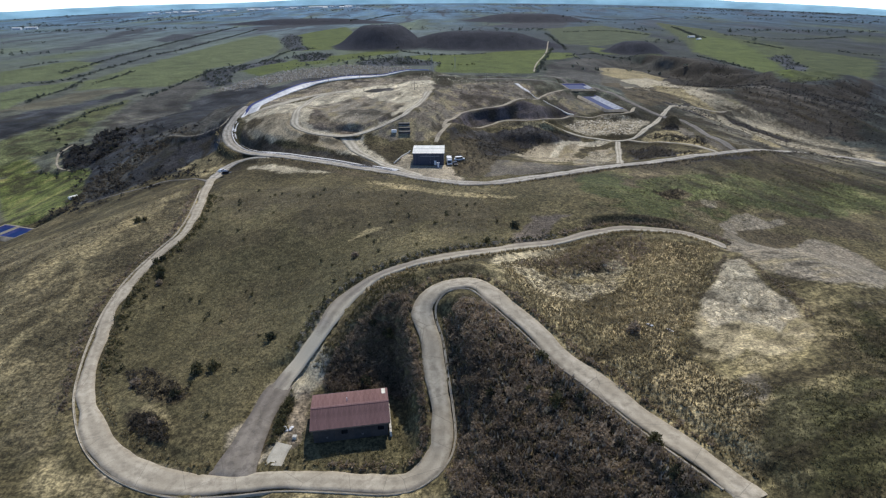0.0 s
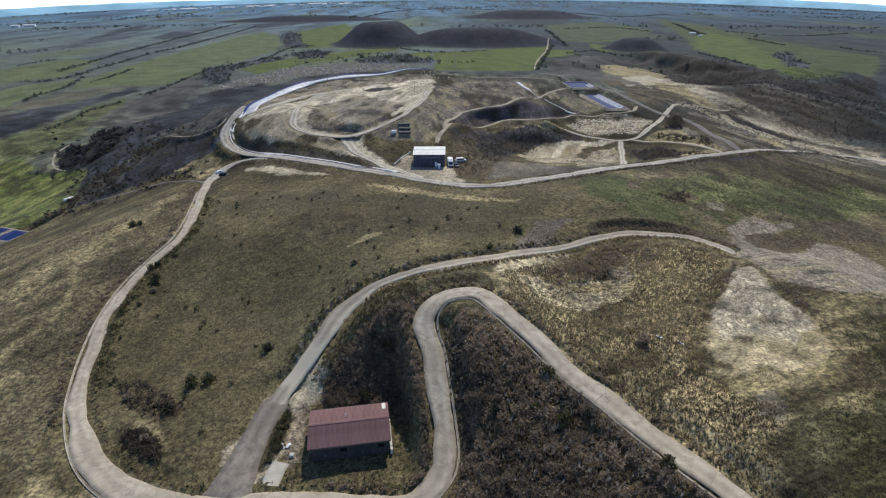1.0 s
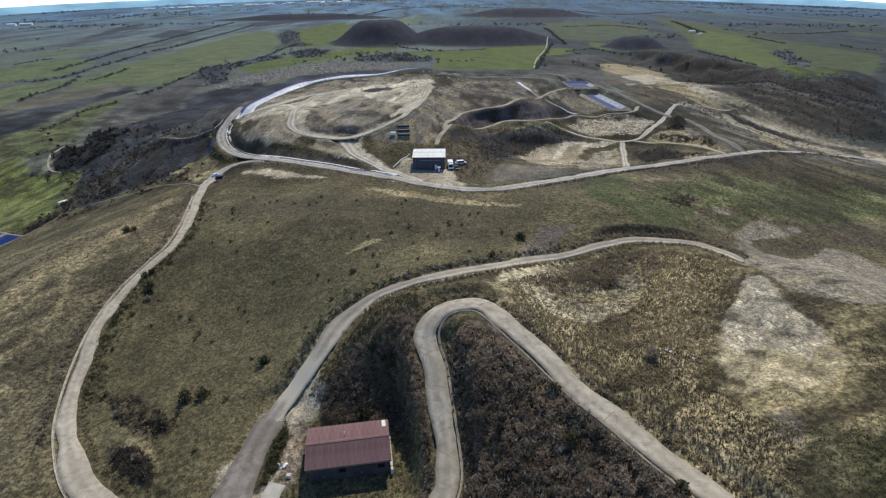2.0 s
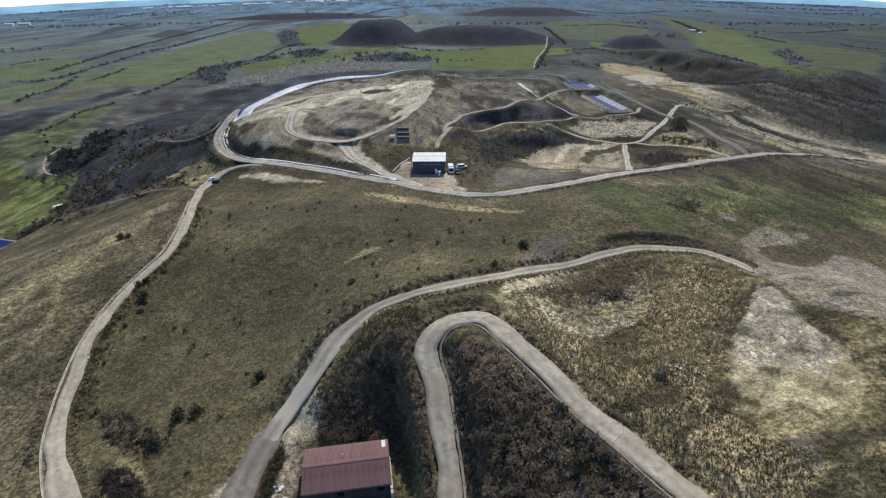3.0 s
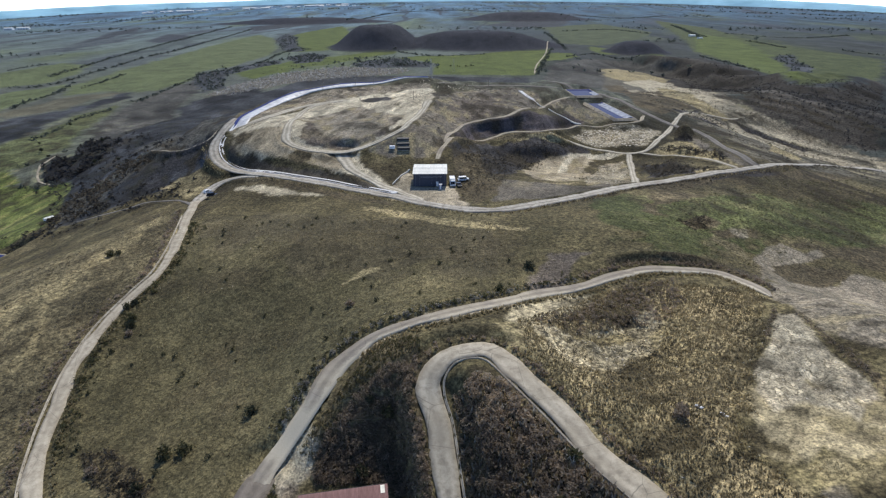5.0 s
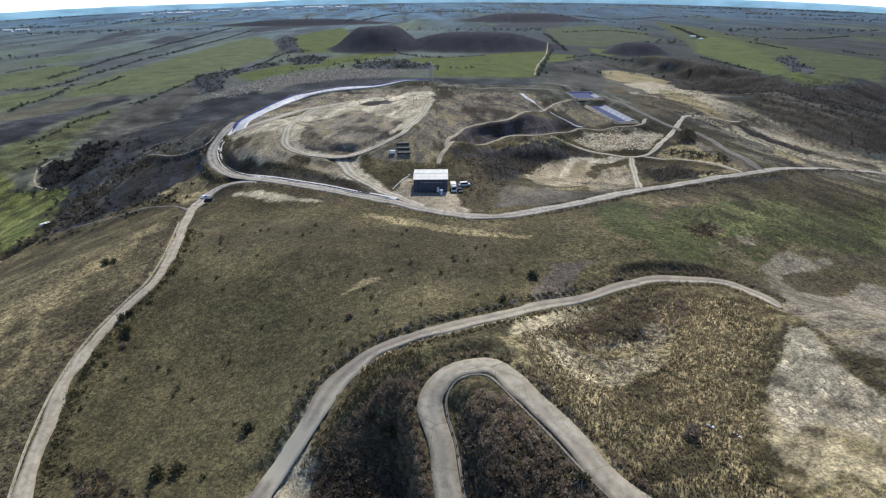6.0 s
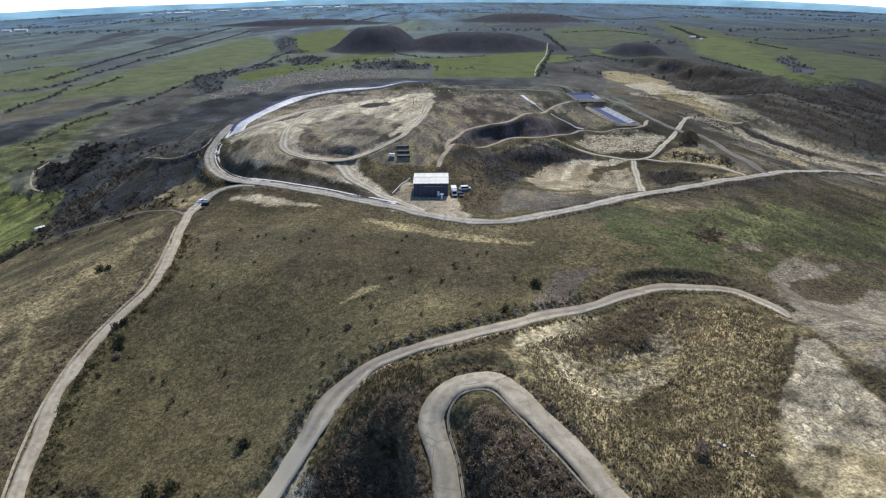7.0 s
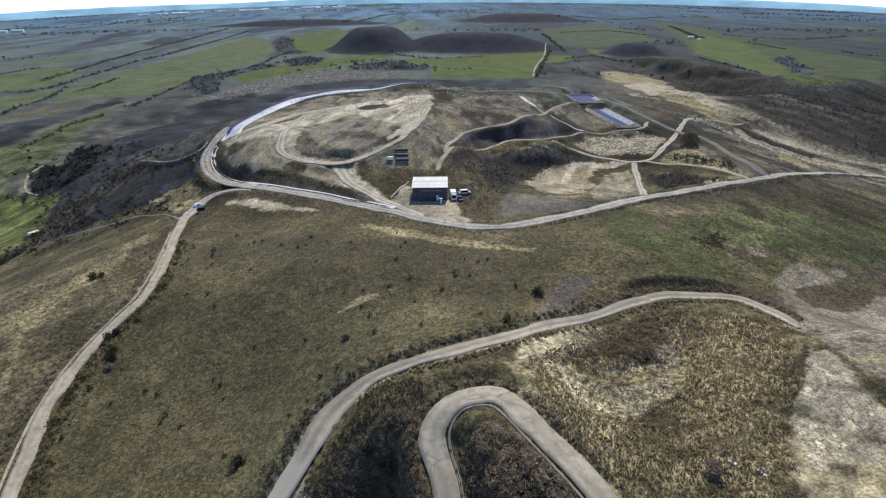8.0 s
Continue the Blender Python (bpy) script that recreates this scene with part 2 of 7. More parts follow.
# ---- land ----
PLAIN = -35.0
BROAD_SWELLS = [
    (30, 270, 200, 47.8),
    (120, -60, 110, 16.0),
    (300, 540, 110, 15.9),
    (-300, 240, 110, -16.1),
    (-60, -60, 110, 16.0),
    (-300, 0, 110, -5.7),
    (240, -60, 110, 7.3),
    (-48, 410, 60, 19.7),
    (132, 518, 60, 6.5),
    (96, 302, 60, -6.5),
    (-300, 338, 60, -11.8),
    (-84, 554, 60, -3.0),
    (204, 122, 60, -8.1),
    (276, 338, 60, -9.1),
    (-228, 446, 60, 2.3),
    (276, 482, 60, 10.2),
    (-156, 410, 60, 9.1),
    (-192, 50, 60, -3.3),
    (132, 50, 60, 9.4),
]
HILLOCKS = [
    (-146, 358, 36, 9.3),
    (74, 94, 36, 5.8),
    (250, 402, 36, -9.2),
    (52, 468, 36, 7.7),
    (52, 336, 36, -4.8),
    (118, 380, 36, -9.4),
    (30, 270, 36, -0.7),
    (-146, 160, 36, 7.3),
    (-80, 50, 36, 0.8),
    (228, 446, 36, -7.7),
    (-168, 314, 36, 4.8),
    (-14, 534, 36, -6.1),
    (52, 424, 36, 6.0),
    (140, 424, 36, 3.8),
    (-124, 512, 36, -9.3),
    (52, 314, 36, -10.1),
    (-168, 424, 36, -5.3),
    (96, 490, 36, 8.9),
    (162, 380, 36, 4.0),
    (-80, 468, 36, 4.1),
]
KNOLLS = [
    (-6, 120, 22, 9.3),
    (-48, 386, 22, -3.9),
    (-118, 246, 22, 1.9),
    (-20, 302, 22, 9.6),
    (-90, 302, 22, 10.3),
    (64, 50, 22, 10.2),
    (50, 176, 22, 6.0),
    (50, 358, 22, 13.0),
    (-34, 176, 22, 3.6),
    (92, 358, 22, -5.0),
    (-90, 428, 22, 5.6),
    (-20, 442, 22, 10.0),
    (162, 232, 22, -3.5),
    (106, 162, 22, -4.0),
    (-34, 50, 22, -4.2),
    (-62, 134, 22, -4.5),
    (-48, 260, 22, -1.1),
    (92, 120, 22, 8.4),
    (92, 540, 22, 17.4),
    (106, 554, 22, -15.3),
    (148, 302, 22, 4.0),
    (-118, 330, 22, 4.4),
    (92, 204, 22, 2.6),
    (-20, 358, 22, 4.3),
]
KNOLLS_MORE = [
    (8, 92, 22, 6.3),
    (-6, 64, 22, -6.4),
    (-118, 204, 22, 3.7),
    (-118, 120, 22, 2.9),
    (-62, 176, 22, 3.1),
    (8, 162, 22, 2.2),
    (-118, 274, 22, -3.6),
    (-20, 260, 22, -2.7),
    (134, 260, 22, 2.0),
]
LANDFORMS = BROAD_SWELLS + HILLOCKS + KNOLLS + KNOLLS_MORE
# steep banks: points from west to east, rise to the far side, half width of the slope
BANKS = [
    ([(-2, 314), (17, 341), (35, 348), (58, 362), (78, 387), (90, 393)], 3.0, 4.0),
    ([(-2, 284), (8, 303), (32, 322), (60, 331), (78, 340)], 2.4, 4.0),
    ([(-112, 301), (-97, 283), (-75, 272), (-50, 260), (-28, 243)], 2.2, 3.0),
    ([(40, 154.5), (52, 158.5), (62, 160), (72, 159), (80, 153)], 2.6, 1.3),
    ([(-10, 105), (-7, 112.5), (2, 116), (9, 114.5), (15, 107)], 2.2, 1.2),
    ([(14, 119), (24, 123), (34, 126), (44, 130), (52, 131)], 1.3, 4.0),
]
# steep-sided hills far out on the plain: centre, half lengths, height, turn in degrees
MESAS = [
    (-148, 1330, 92, 108, 44, 8),
    (62, 1325, 172, 98, 31, -4),
    (330, 2450, 230, 140, 26, 0),
    (385, 1190, 55, 60, 20, 0),
    (470, 720, 130, 70, 15, 40),
    (330, 560, 90, 45, 3, 50),
    (-560, 2350, 300, 120, 16, 0),
]
# levelled places: centre, half lengths, turn in degrees, level, width of the cut round it
TERRACES = [
    (-19.6, 84.0, 8.2, 6.9, 9.5, 0.8, 21.0),
    (-8.0, 243.0, 11.5, 12.0, 0.0, 8.6, 6.0),
    (115.3, 423.5, 8.0, 34.0, 7.0, 2.0, 14.0),
    (107.5, 470.0, 11.5, 16.0, 3.0, 6.0, 7.0),
    (-214.0, 243.5, 14.0, 9.0, -15.0, -27.0, 9.0),
]
# the raised rim round the tip: place and level
RIM = [(-122, 322), (-121, 345), (-116, 378), (-100, 410), (-77, 430), (-40, 440), (2, 446), (68, 460)]
RIM_LEVEL = [12.5, 14.8, 17.7, 20.2, 20.2, 19.7, 19.3, 16.5]
MOUNDS = [(110, 360, 46.0, 7.5), (152, 372, 11.0, 5.5), (128, 318, 9.0, 3.0), (142, 306, 9.0, 2.4), (112, 288, 12.0, 3.0)]


# spurred escarpments: line along the foot's middle, drop towards the near side, half width, reach of the spurs
SCARPS = [
    ([(290, 1075), (345, 1015), (388, 960), (396, 880), (400, 800), (402, 740), (402, 690)], 23.0, 28.0, 24.0),
    ([(-330, 420), (-285, 450), (-268, 520), (-262, 610), (-238, 700)], -9.0, 26.0, 16.0),
]


def along(px, py, line):
    """Distance from a line, which side (far: positive), and how far along, 0 to 1."""
    best = np.full(px.shape, 1e9)
    side, where = np.zeros(px.shape), np.zeros(px.shape)
    pts = np.asarray(line, float)
    lens = np.hypot(*np.diff(pts, axis=0).T)
    total, start = lens.sum(), 0.0
    for (ax, ay), (bx, by), size in zip(pts[:-1], pts[1:], lens):
        ux, uy = (bx - ax) / size, (by - ay) / size
        s = np.clip((px - ax) * ux + (py - ay) * uy, 0, size)
        d = np.hypot(px - ax - s * ux, py - ay - s * uy)
        near = d < best
        best = np.where(near, d, best)
        side = np.where(near, np.sign((py - ay) * ux - (px - ax) * uy), side)
        where = np.where(near, (start + s) / total, where)
        start += size
    return best, side, where


def ease(v):
    v = np.clip(v, 0, 1)
    return v * v * (3 - 2 * v)


def height(x, y):
    """Height of the land over the plan, in metres."""
    x, y = np.broadcast_arrays(np.atleast_1d(np.asarray(x, float)), np.asarray(y, float))
    z = np.full(x.shape, PLAIN)
    for cx, cy, spread, rise in LANDFORMS:
        z = z + rise * np.exp(-((x - cx) ** 2 + (y - cy) ** 2) / (2 * spread * spread))
    # the plain falls away gently to either side, and rises a little far out
    z = z - x * x / 140000.0 + 22.0 * ease((y - 2500.0) / 2200.0)
    hills = np.zeros(x.shape)
    for cx, cy, a, b, rise, turn in MESAS:
        c, s = np.cos(np.radians(turn)), np.sin(np.radians(turn))
        u, v = ((x - cx) * c + (y - cy) * s) / a, ((y - cy) * c - (x - cx) * s) / b
        wave = 0.05 * np.sin(3 * np.arctan2(v, u) + cx) + 0.06 * wander(x, y, 0.6 * b, cx * 0.1, 3)
        hills = np.maximum(hills, rise * ease((1.25 - np.hypot(u, v) - wave) / 0.9))
    z = z + hills
    for line, rise, half in BANKS:
        xs, ys = [p[0] for p in line], [p[1] for p in line]
        close = (x > min(xs) - 70) & (x < max(xs) + 70) & (y > min(ys) - 70) & (y < max(ys) + 70)
        if close.any():
            d, side, where = along(x[close], y[close], line)
            fade = np.exp(-((d / (3.2 * half)) ** 2)) * ease(where * 6) * ease((1 - where) * 6)
            z = z.copy()
            z[close] += rise * fade * (ease(0.5 + side * d / (2 * half)) - 0.5)
    for line, rise, half, reach in SCARPS:
        xs, ys = [p[0] for p in line], [p[1] for p in line]
        close = (x > min(xs) - 160) & (x < max(xs) + 160) & (y > min(ys) - 160) & (y < max(ys) + 160)
        if close.any():
            d, side, where = along(x[close], y[close], line)
            fade = np.exp(-((d / (3.0 * half)) ** 2)) * ease(where * 5) * ease((1 - where) * 5)
            spur = 1.0 - 1.6 * np.abs(wander(x[close], y[close], 60.0, rise, 4))
            z = z.copy()
            z[close] += rise * fade * (ease(0.5 + (side * d + reach * (spur - 0.4)) / (2 * half)) - 0.5)
    close = (x > -250) & (x < 200) & (y > 280) & (y < 600)
    if close.any():
        d, side, where = along(x[close], y[close], RIM)
        level = np.interp(where, [0, 0.08, 0.21, 0.35, 0.46, 0.6, 0.76, 1.0], RIM_LEVEL)
        z = z.copy()
        z[close] = np.maximum(z[close], level - np.maximum(d - 4, 0) * np.where(side > 0, 0.55, 0.35))
    for cx, cy, r, rise in MOUNDS:
        z = z + rise * ease(1 - np.hypot(x - cx, y - cy) / r)
    for cx, cy, a, b, turn, level, cut in TERRACES:
        c, s = np.cos(np.radians(turn)), np.sin(np.radians(turn))
        u, v = np.abs((x - cx) * c + (y - cy) * s) - a, np.abs((y - cy) * c - (x - cx) * s) - b
        out = np.hypot(np.maximum(u, 0), np.maximum(v, 0))
        z = level + (z - level) * ease(out / cut)
    return z


MEADOW, DRY_GRASS, STRAW_SCRUB = (0.103, 0.092, 0.052), (0.143, 0.124, 0.076), (0.300, 0.253, 0.154)
MEADOW_BROWN = (0.083, 0.073, 0.046)
SCRUB, HEATH_AND_SHADE, GREEN = (0.084, 0.070, 0.045), (0.043, 0.041, 0.042), (0.071, 0.080, 0.034)
HAZED_HILL_WOOD, VALE_GREEN = (0.030, 0.034, 0.047), (0.108, 0.132, 0.040)
PIT_FLOOR, CLIFF = (0.235, 0.212, 0.172), (0.46, 0.408, 0.285)
CORNER_GREEN = (0.046, 0.045, 0.023)
VALE_GRASS = (0.094, 0.102, 0.082)
VALE_GRASS_FIELD, VALE_BLACK, ORCHARD, SHADED_EARTH = (0.082, 0.094, 0.045), (0.024, 0.025, 0.029), (0.120, 0.115, 0.098), (0.060, 0.054, 0.046)
VALE = (0.060, 0.060, 0.056)
MOOR_AND_SHADE, TIP_BROWN, FAN_STRAW, RIDGE = (0.034, 0.037, 0.043), (0.125, 0.108, 0.092), (0.365, 0.315, 0.205), (0.120, 0.112, 0.090)
PALE_EARTH, GREY_EARTH, STRAW, DUST = (0.385, 0.347, 0.26), (0.238, 0.212, 0.170), (0.285, 0.243, 0.142), (0.37, 0.325, 0.25)
SAND, BROWN_EARTH, STONY = (0.47, 0.43, 0.335), (0.130, 0.117, 0.098), (0.29, 0.262, 0.20)
HEATH_EAST = (0.037, 0.034, 0.030)
YARD = (0.235, 0.200, 0.160)
TIP_SHADE = (0.060, 0.052, 0.055)
TIP_SAND = (0.30, 0.26, 0.19)
FIELD_WEST = (0.106, 0.129, 0.064)
FAN_DRY, PLAIN_EAST = (0.29, 0.248, 0.155), (0.039, 0.045, 0.042)
# the far plain's tones carry distance haze as blue in the colour
HILL_GRASS, PLAIN_COVER, FAR_HAZE = (0.114, 0.099, 0.055), (0.108, 0.134, 0.126), (0.096, 0.182, 0.280)
FIELD_GREEN, FIELD_OLIVE, FIELD_BROWN, WOOD = (0.088, 0.112, 0.034), (0.072, 0.088, 0.048), (0.105, 0.100, 0.072), (0.046, 0.052, 0.064)
SOUTH_SLOPE, EAST_FIELD, WHITE_ROCK = (0.056, 0.052, 0.030), (0.070, 0.087, 0.038), (0.50, 0.45, 0.345)
ZONES, ZONE = [], {}


def zone(name, tone, soft, outline):
    """A patch of one cover: its tone, how soft its edge is, and its outline."""
    ZONES.append((tone, soft, outline))
    ZONE[name] = outline


zone("south_slope", SOUTH_SLOPE, 8, [(40, 76), (52, 73), (62, 71), (76, 87), (88, 95), (55, 50), (43, 54), (39, 64)])
zone("west_slope", DRY_GRASS, 8, [(-179, 195), (-132, 193), (-118, 235), (-102, 210), (-94, 168), (-98, 139), (-89, 109), (-76, 82), (-83, 72)])
zone("dry_slope", STRAW_SCRUB, 5, [(13, 125), (33, 140), (52, 149), (76, 139), (62, 114), (46, 88), (52, 74), (44, 55), (37, 68), (29, 83), (14, 105)])
zone("meadow", MEADOW, 6, [(-98, 221), (-42, 203), (2, 190), (31, 178), (29, 155), (11, 140), (-5, 131), (-21, 128), (-32, 113), (-38, 99), (-43, 86), (-52, 84), (-77, 98), (-89, 118), (-93, 142), (-90, 168), (-91, 190)])
zone("green_east", GREEN, 12, [(61, 189), (115, 234), (162, 248), (209, 253), (185, 219), (148, 193), (115, 195), (90, 178), (54, 159)])
zone("green_corner", CORNER_GREEN, 6, [(80, 95), (91, 99), (55, 50), (46, 52), (62, 69)])
zone("thicket", SCRUB, 2.5, [(-1, 103), (4, 105), (8, 104), (17, 93), (26, 79), (36, 63), (39, 55), (1, 65), (-0, 74), (-1, 86), (-2, 95)])
zone("shed_thicket", SCRUB, 2.5, [(-28, 103), (-21, 115), (-10, 118), (-7, 110), (-7, 102), (-4, 93), (-2, 82), (-4, 76), (-6, 93), (-13, 98), (-27, 96)])
zone("shed_lawn", MEADOW, 2.5, [(-30, 79), (-28, 82), (-11, 82), (-6, 90), (-3, 77), (-5, 74), (-10, 72), (-24, 73), (-30, 76)])
zone("cliff_patch", CLIFF, 3, [(16, 123), (24, 124), (37, 127), (44, 134), (49, 138), (48, 128), (42, 119), (33, 111), (27, 109), (22, 111), (19, 115)])
zone("bare_fan", FAN_STRAW, 1.2, [(71.2, 125.6), (74.8, 124.8), (73.3, 113.8), (73.3, 106.2), (73.9, 100.5), (73.2, 95.9), (73.6, 92.2), (71.3, 87.7), (67.5, 84.9), (62.4, 81.6), (60.1, 83.0), (57.0, 86.2), (53.4, 83.8), (52.7, 86.4), (49.9, 88.7), (49.3, 92.2), (51.7, 97.1), (55.5, 102.9), (56.9, 107.7), (61.1, 111.8), (66.0, 118.5)])
zone("grey_pad", GREY_EARTH, 2.2, [(93.4, 168.0), (77.7, 135.8), (75.7, 125.4), (76.1, 115.3), (78.2, 109.9), (80.3, 108.5), (86.7, 107.1), (98.9, 108.5), (132.2, 135.8), (140.1, 144.8), (136.4, 151.9), (136.2, 162.1), (134.8, 170.2), (128.2, 173.2), (122.7, 173.1), (113.6, 164.2), (102.6, 163.5), (96.2, 165.9)])
zone("straw_corner", STRAW, 2.5, [(-80, 72), (-79, 80), (-70, 74), (-60, 70), (-59, 68), (-78, 69)])
zone("straw_verge", STRAW, 2.5, [(-34, 69), (-3, 68), (-0, 66), (-37, 68)])
zone("road_end", DUST, 2.5, [(-72, 85), (-63, 78), (-48, 72), (-35, 73), (-41, 79), (-39, 92), (-32, 102), (-28, 100), (-28, 94), (-34, 79), (-36, 71), (-50, 70), (-63, 73)])
zone("ridge_ground", RIDGE, 8, [(242, 971), (316, 1013), (345, 900), (245, 501), (269, 432), (287, 389), (298, 365), (275, 334), (222, 304), (162, 293), (178, 379), (169, 418), (145, 469), (213, 830)])
# heath on the falling outer bank, with the slope's shade in the tone
zone("dark_bank", MOOR_AND_SHADE, 8, [(-288, 394), (-270, 436), (-257, 542), (-300, 671), (-268, 736), (-245, 760), (-126, 354), (-128, 318), (-123, 292), (-134, 280), (-148, 267), (-183, 273), (-239, 323)])
zone("pit_sand", SAND, 4, [(-115, 314), (-99, 332), (-74, 384), (-13, 405), (-5, 389), (-14, 330), (-27, 290), (-44, 280), (-40, 267), (-26, 243), (-53, 263), (-67, 278), (-92, 280), (-107, 293)])
zone("pit_hollow", PIT_FLOOR, 2.5, [(-75, 296), (-76, 338), (-55, 359), (-25, 320), (-31, 296), (-42, 286), (-60, 287)])
zone("drain_apron", GREY_EARTH, 2.5, [(-118, 318), (-114, 350), (-104, 393), (-70, 408), (-13, 413), (-13, 405), (-74, 385), (-99, 335)])
zone("plateau", BROWN_EARTH, 6, [(-7, 392), (48, 440), (62, 430), (67, 395), (39, 355), (14, 346), (-0, 294), (-9, 273), (-17, 270), (-20, 290)])
# backlit slope: its shade is painted with the dark heath tone
zone("dark_slope", HEATH_AND_SHADE, 2.5, [(7, 332), (21, 347), (39, 353), (59, 367), (83, 390), (57, 351), (31, 342), (3, 305)])
zone("dark_hollow", HEATH_AND_SHADE, 2.5, [(-0, 281), (2, 292), (23, 323), (40, 328), (58, 333), (67, 335), (45, 320), (24, 262), (17, 276), (2, 271)])
zone("sand_blotch", TIP_SAND, 6, [(36, 274), (58, 328), (73, 335), (86, 332), (76, 316), (53, 259), (40, 258)])
zone("stony", STONY, 3, [(77, 358), (89, 380), (121, 384), (140, 380), (118, 343), (103, 345), (94, 349)])
zone("dark_mound", HEATH_AND_SHADE, 2.5, [(101, 303), (116, 285), (136, 274), (95, 265)])
zone("dark_mound_b", HEATH_AND_SHADE, 2.5, [(125, 336), (141, 341), (140, 290), (138, 281), (126, 312)])
zone("triangle", BROWN_EARTH, 2.5, [(153, 366), (150, 287), (142, 281), (141, 338)])
zone("west_streak", STRAW, 2.5, [(-136, 160), (-127, 173), (-121, 196), (-118, 230), (-111, 205), (-116, 175), (-122, 156)])
zone("west_streak_b", STRAW, 2.5, [(-135, 143), (-133, 155), (-127, 163), (-124, 149), (-124, 137)])
zone("meadow_brown", MEADOW_BROWN, 12, [(-97, 219), (-49, 210), (-20, 201), (17, 184), (20, 164), (14, 153), (-7, 160), (-25, 155), (-51, 174), (-72, 184), (-89, 197)])
zone("scar", STRAW, 1.2, [(-32, 154), (-25, 160), (-21, 160), (-22, 158), (-27, 155), (-30, 152)])
zone("brown_patch", TIP_BROWN, 2.5, [(18, 144), (25, 158), (35, 166), (39, 162), (31, 152), (25, 143)])
zone("east_scrub", SCRUB, 2.5, [(108, 181), (139, 194), (161, 197), (153, 176), (140, 175), (127, 181)])
zone("slope_pale", STRAW, 2.5, [(23, 88), (28, 87), (34, 77), (37, 71), (34, 71), (30, 79), (24, 86)])
zone("slope_dark", DRY_GRASS, 2.5, [(26, 95), (37, 94), (44, 87), (40, 83), (33, 86), (26, 91)])
zone("north_dark", SCRUB, 2.5, [(16, 129), (33, 140), (47, 144), (48, 134), (39, 130), (25, 127)])
zone("fan_low", FAN_DRY, 3, [(46.8, 92.7), (50.3, 93.8), (49.9, 88.7), (52.7, 86.4), (53.4, 83.8), (56.6, 85.5), (59.7, 82.2), (62.0, 80.9), (59.4, 79.1), (54.4, 80.4), (50.3, 83.8), (46.4, 86.3)])
zone("fan_white", WHITE_ROCK, 1.0, [(71.2, 125.6), (74.8, 124.8), (73.3, 113.8), (73.3, 106.2), (73.9, 100.5), (73.4, 96.3), (70.2, 95.2), (66.5, 91.7), (65.5, 94.6), (63.6, 95.9), (62.0, 98.2), (59.3, 98.0), (55.4, 95.3), (54.5, 96.4), (55.5, 102.9), (56.9, 107.7), (61.1, 111.8), (66.0, 118.5)])
zone("hall_yard", DUST, 2.5, [(-26, 234), (-19, 264), (-16, 262), (-14, 240), (-0, 240), (2, 233), (7, 208), (-10, 215), (-21, 224)])
# valley side: dark heath and the slope's shade painted as one tone
zone("valley_dark", MOOR_AND_SHADE, 6, [(-193, 784), (-256, 687), (-296, 670), (-299, 640), (-258, 558), (-244, 507), (-244, 468), (-244, 438), (-235, 402), (-248, 396), (-245, 371), (-240, 354), (-221, 320), (-195, 274), (-183, 252), (-163, 259), (-145, 276), (-136, 288), (-128, 297), (-124, 309), (-124, 335), (-204, 627), (-182, 768)])
zone("valley_wood", VALE_BLACK, 4, [(-296, 412), (-280, 421), (-311, 490), (-252, 433), (-236, 389), (-252, 375), (-271, 379)])
# darkest stretch of the bank, shade put into the colour
zone("bank_black", VALE_BLACK, 5, [(-157, 262), (-163, 283), (-164, 309), (-144, 307), (-125, 313), (-123, 322), (-124, 307), (-128, 297), (-137, 289), (-146, 277)])
zone("bank_scree", VALE, 4, [(-195, 274), (-215, 315), (-197, 314), (-189, 330), (-170, 329), (-159, 320), (-167, 308), (-173, 296), (-173, 275), (-182, 261)])
zone("bank_field", VALE, 5, [(-216, 394), (-212, 415), (-155, 350), (-138, 354), (-127, 322), (-135, 317), (-148, 316), (-168, 328)])
zone("link_sand", STRAW, 2.5, [(-141, 278), (-136, 286), (-127, 289), (-119, 279), (-114, 269), (-117, 257), (-127, 266)])
zone("heath_hill", HEATH_EAST, 8, [(340, 1029), (375, 1023), (464, 1069), (442, 918), (444, 840), (413, 705), (409, 654), (452, 664), (573, 764), (295, 391), (278, 405), (268, 421), (249, 467), (281, 636), (314, 897)])
zone("heath_north", VALE, 6, [(181, 1000), (262, 1076), (338, 1024), (388, 983), (297, 872), (242, 920), (220, 795), (102, 491), (133, 799)])
zone("rim_bank", MOOR_AND_SHADE, 4, [(-214, 573), (-231, 712), (-208, 816), (-153, 859), (-71, 870), (119, 834), (116, 783), (-12, 424), (-104, 800), (-168, 772), (-205, 695), (-121, 350)])
zone("heath_pond", SCRUB, 3, [(190, 698), (218, 628), (195, 465), (152, 412), (140, 437)])
zone("east_green", GREEN, 4, [(53, 218), (71, 227), (85, 220), (104, 225), (107, 214), (112, 198), (103, 188), (83, 192), (56, 175), (47, 182)])
zone("foot_path", STRAW, 1.4, [(-127, 165), (-117, 156), (-112, 148), (-107, 135), (-108, 124), (-110, 108), (-112, 111), (-111, 127), (-110, 137), (-114, 148), (-118, 155)])
zone("hairpin_verge", STRAW, 1.2, [(9, 114), (14, 107), (24, 92), (34, 76), (42, 60), (44, 61), (37, 76), (27, 93), (17, 109), (11, 117)])
zone("knoll_sand", STRAW, 2.5, [(-136, 275), (-133, 283), (-120, 277), (-111, 262), (-115, 253)])
zone("verge_sand", PALE_EARTH, 2.5, [(-101, 256), (-88, 256), (-60, 241), (-48, 233), (-75, 240)])
zone("ridge_a", STRAW, 3, [(247, 934), (285, 972), (312, 935), (333, 866), (292, 798), (256, 811), (234, 850)])
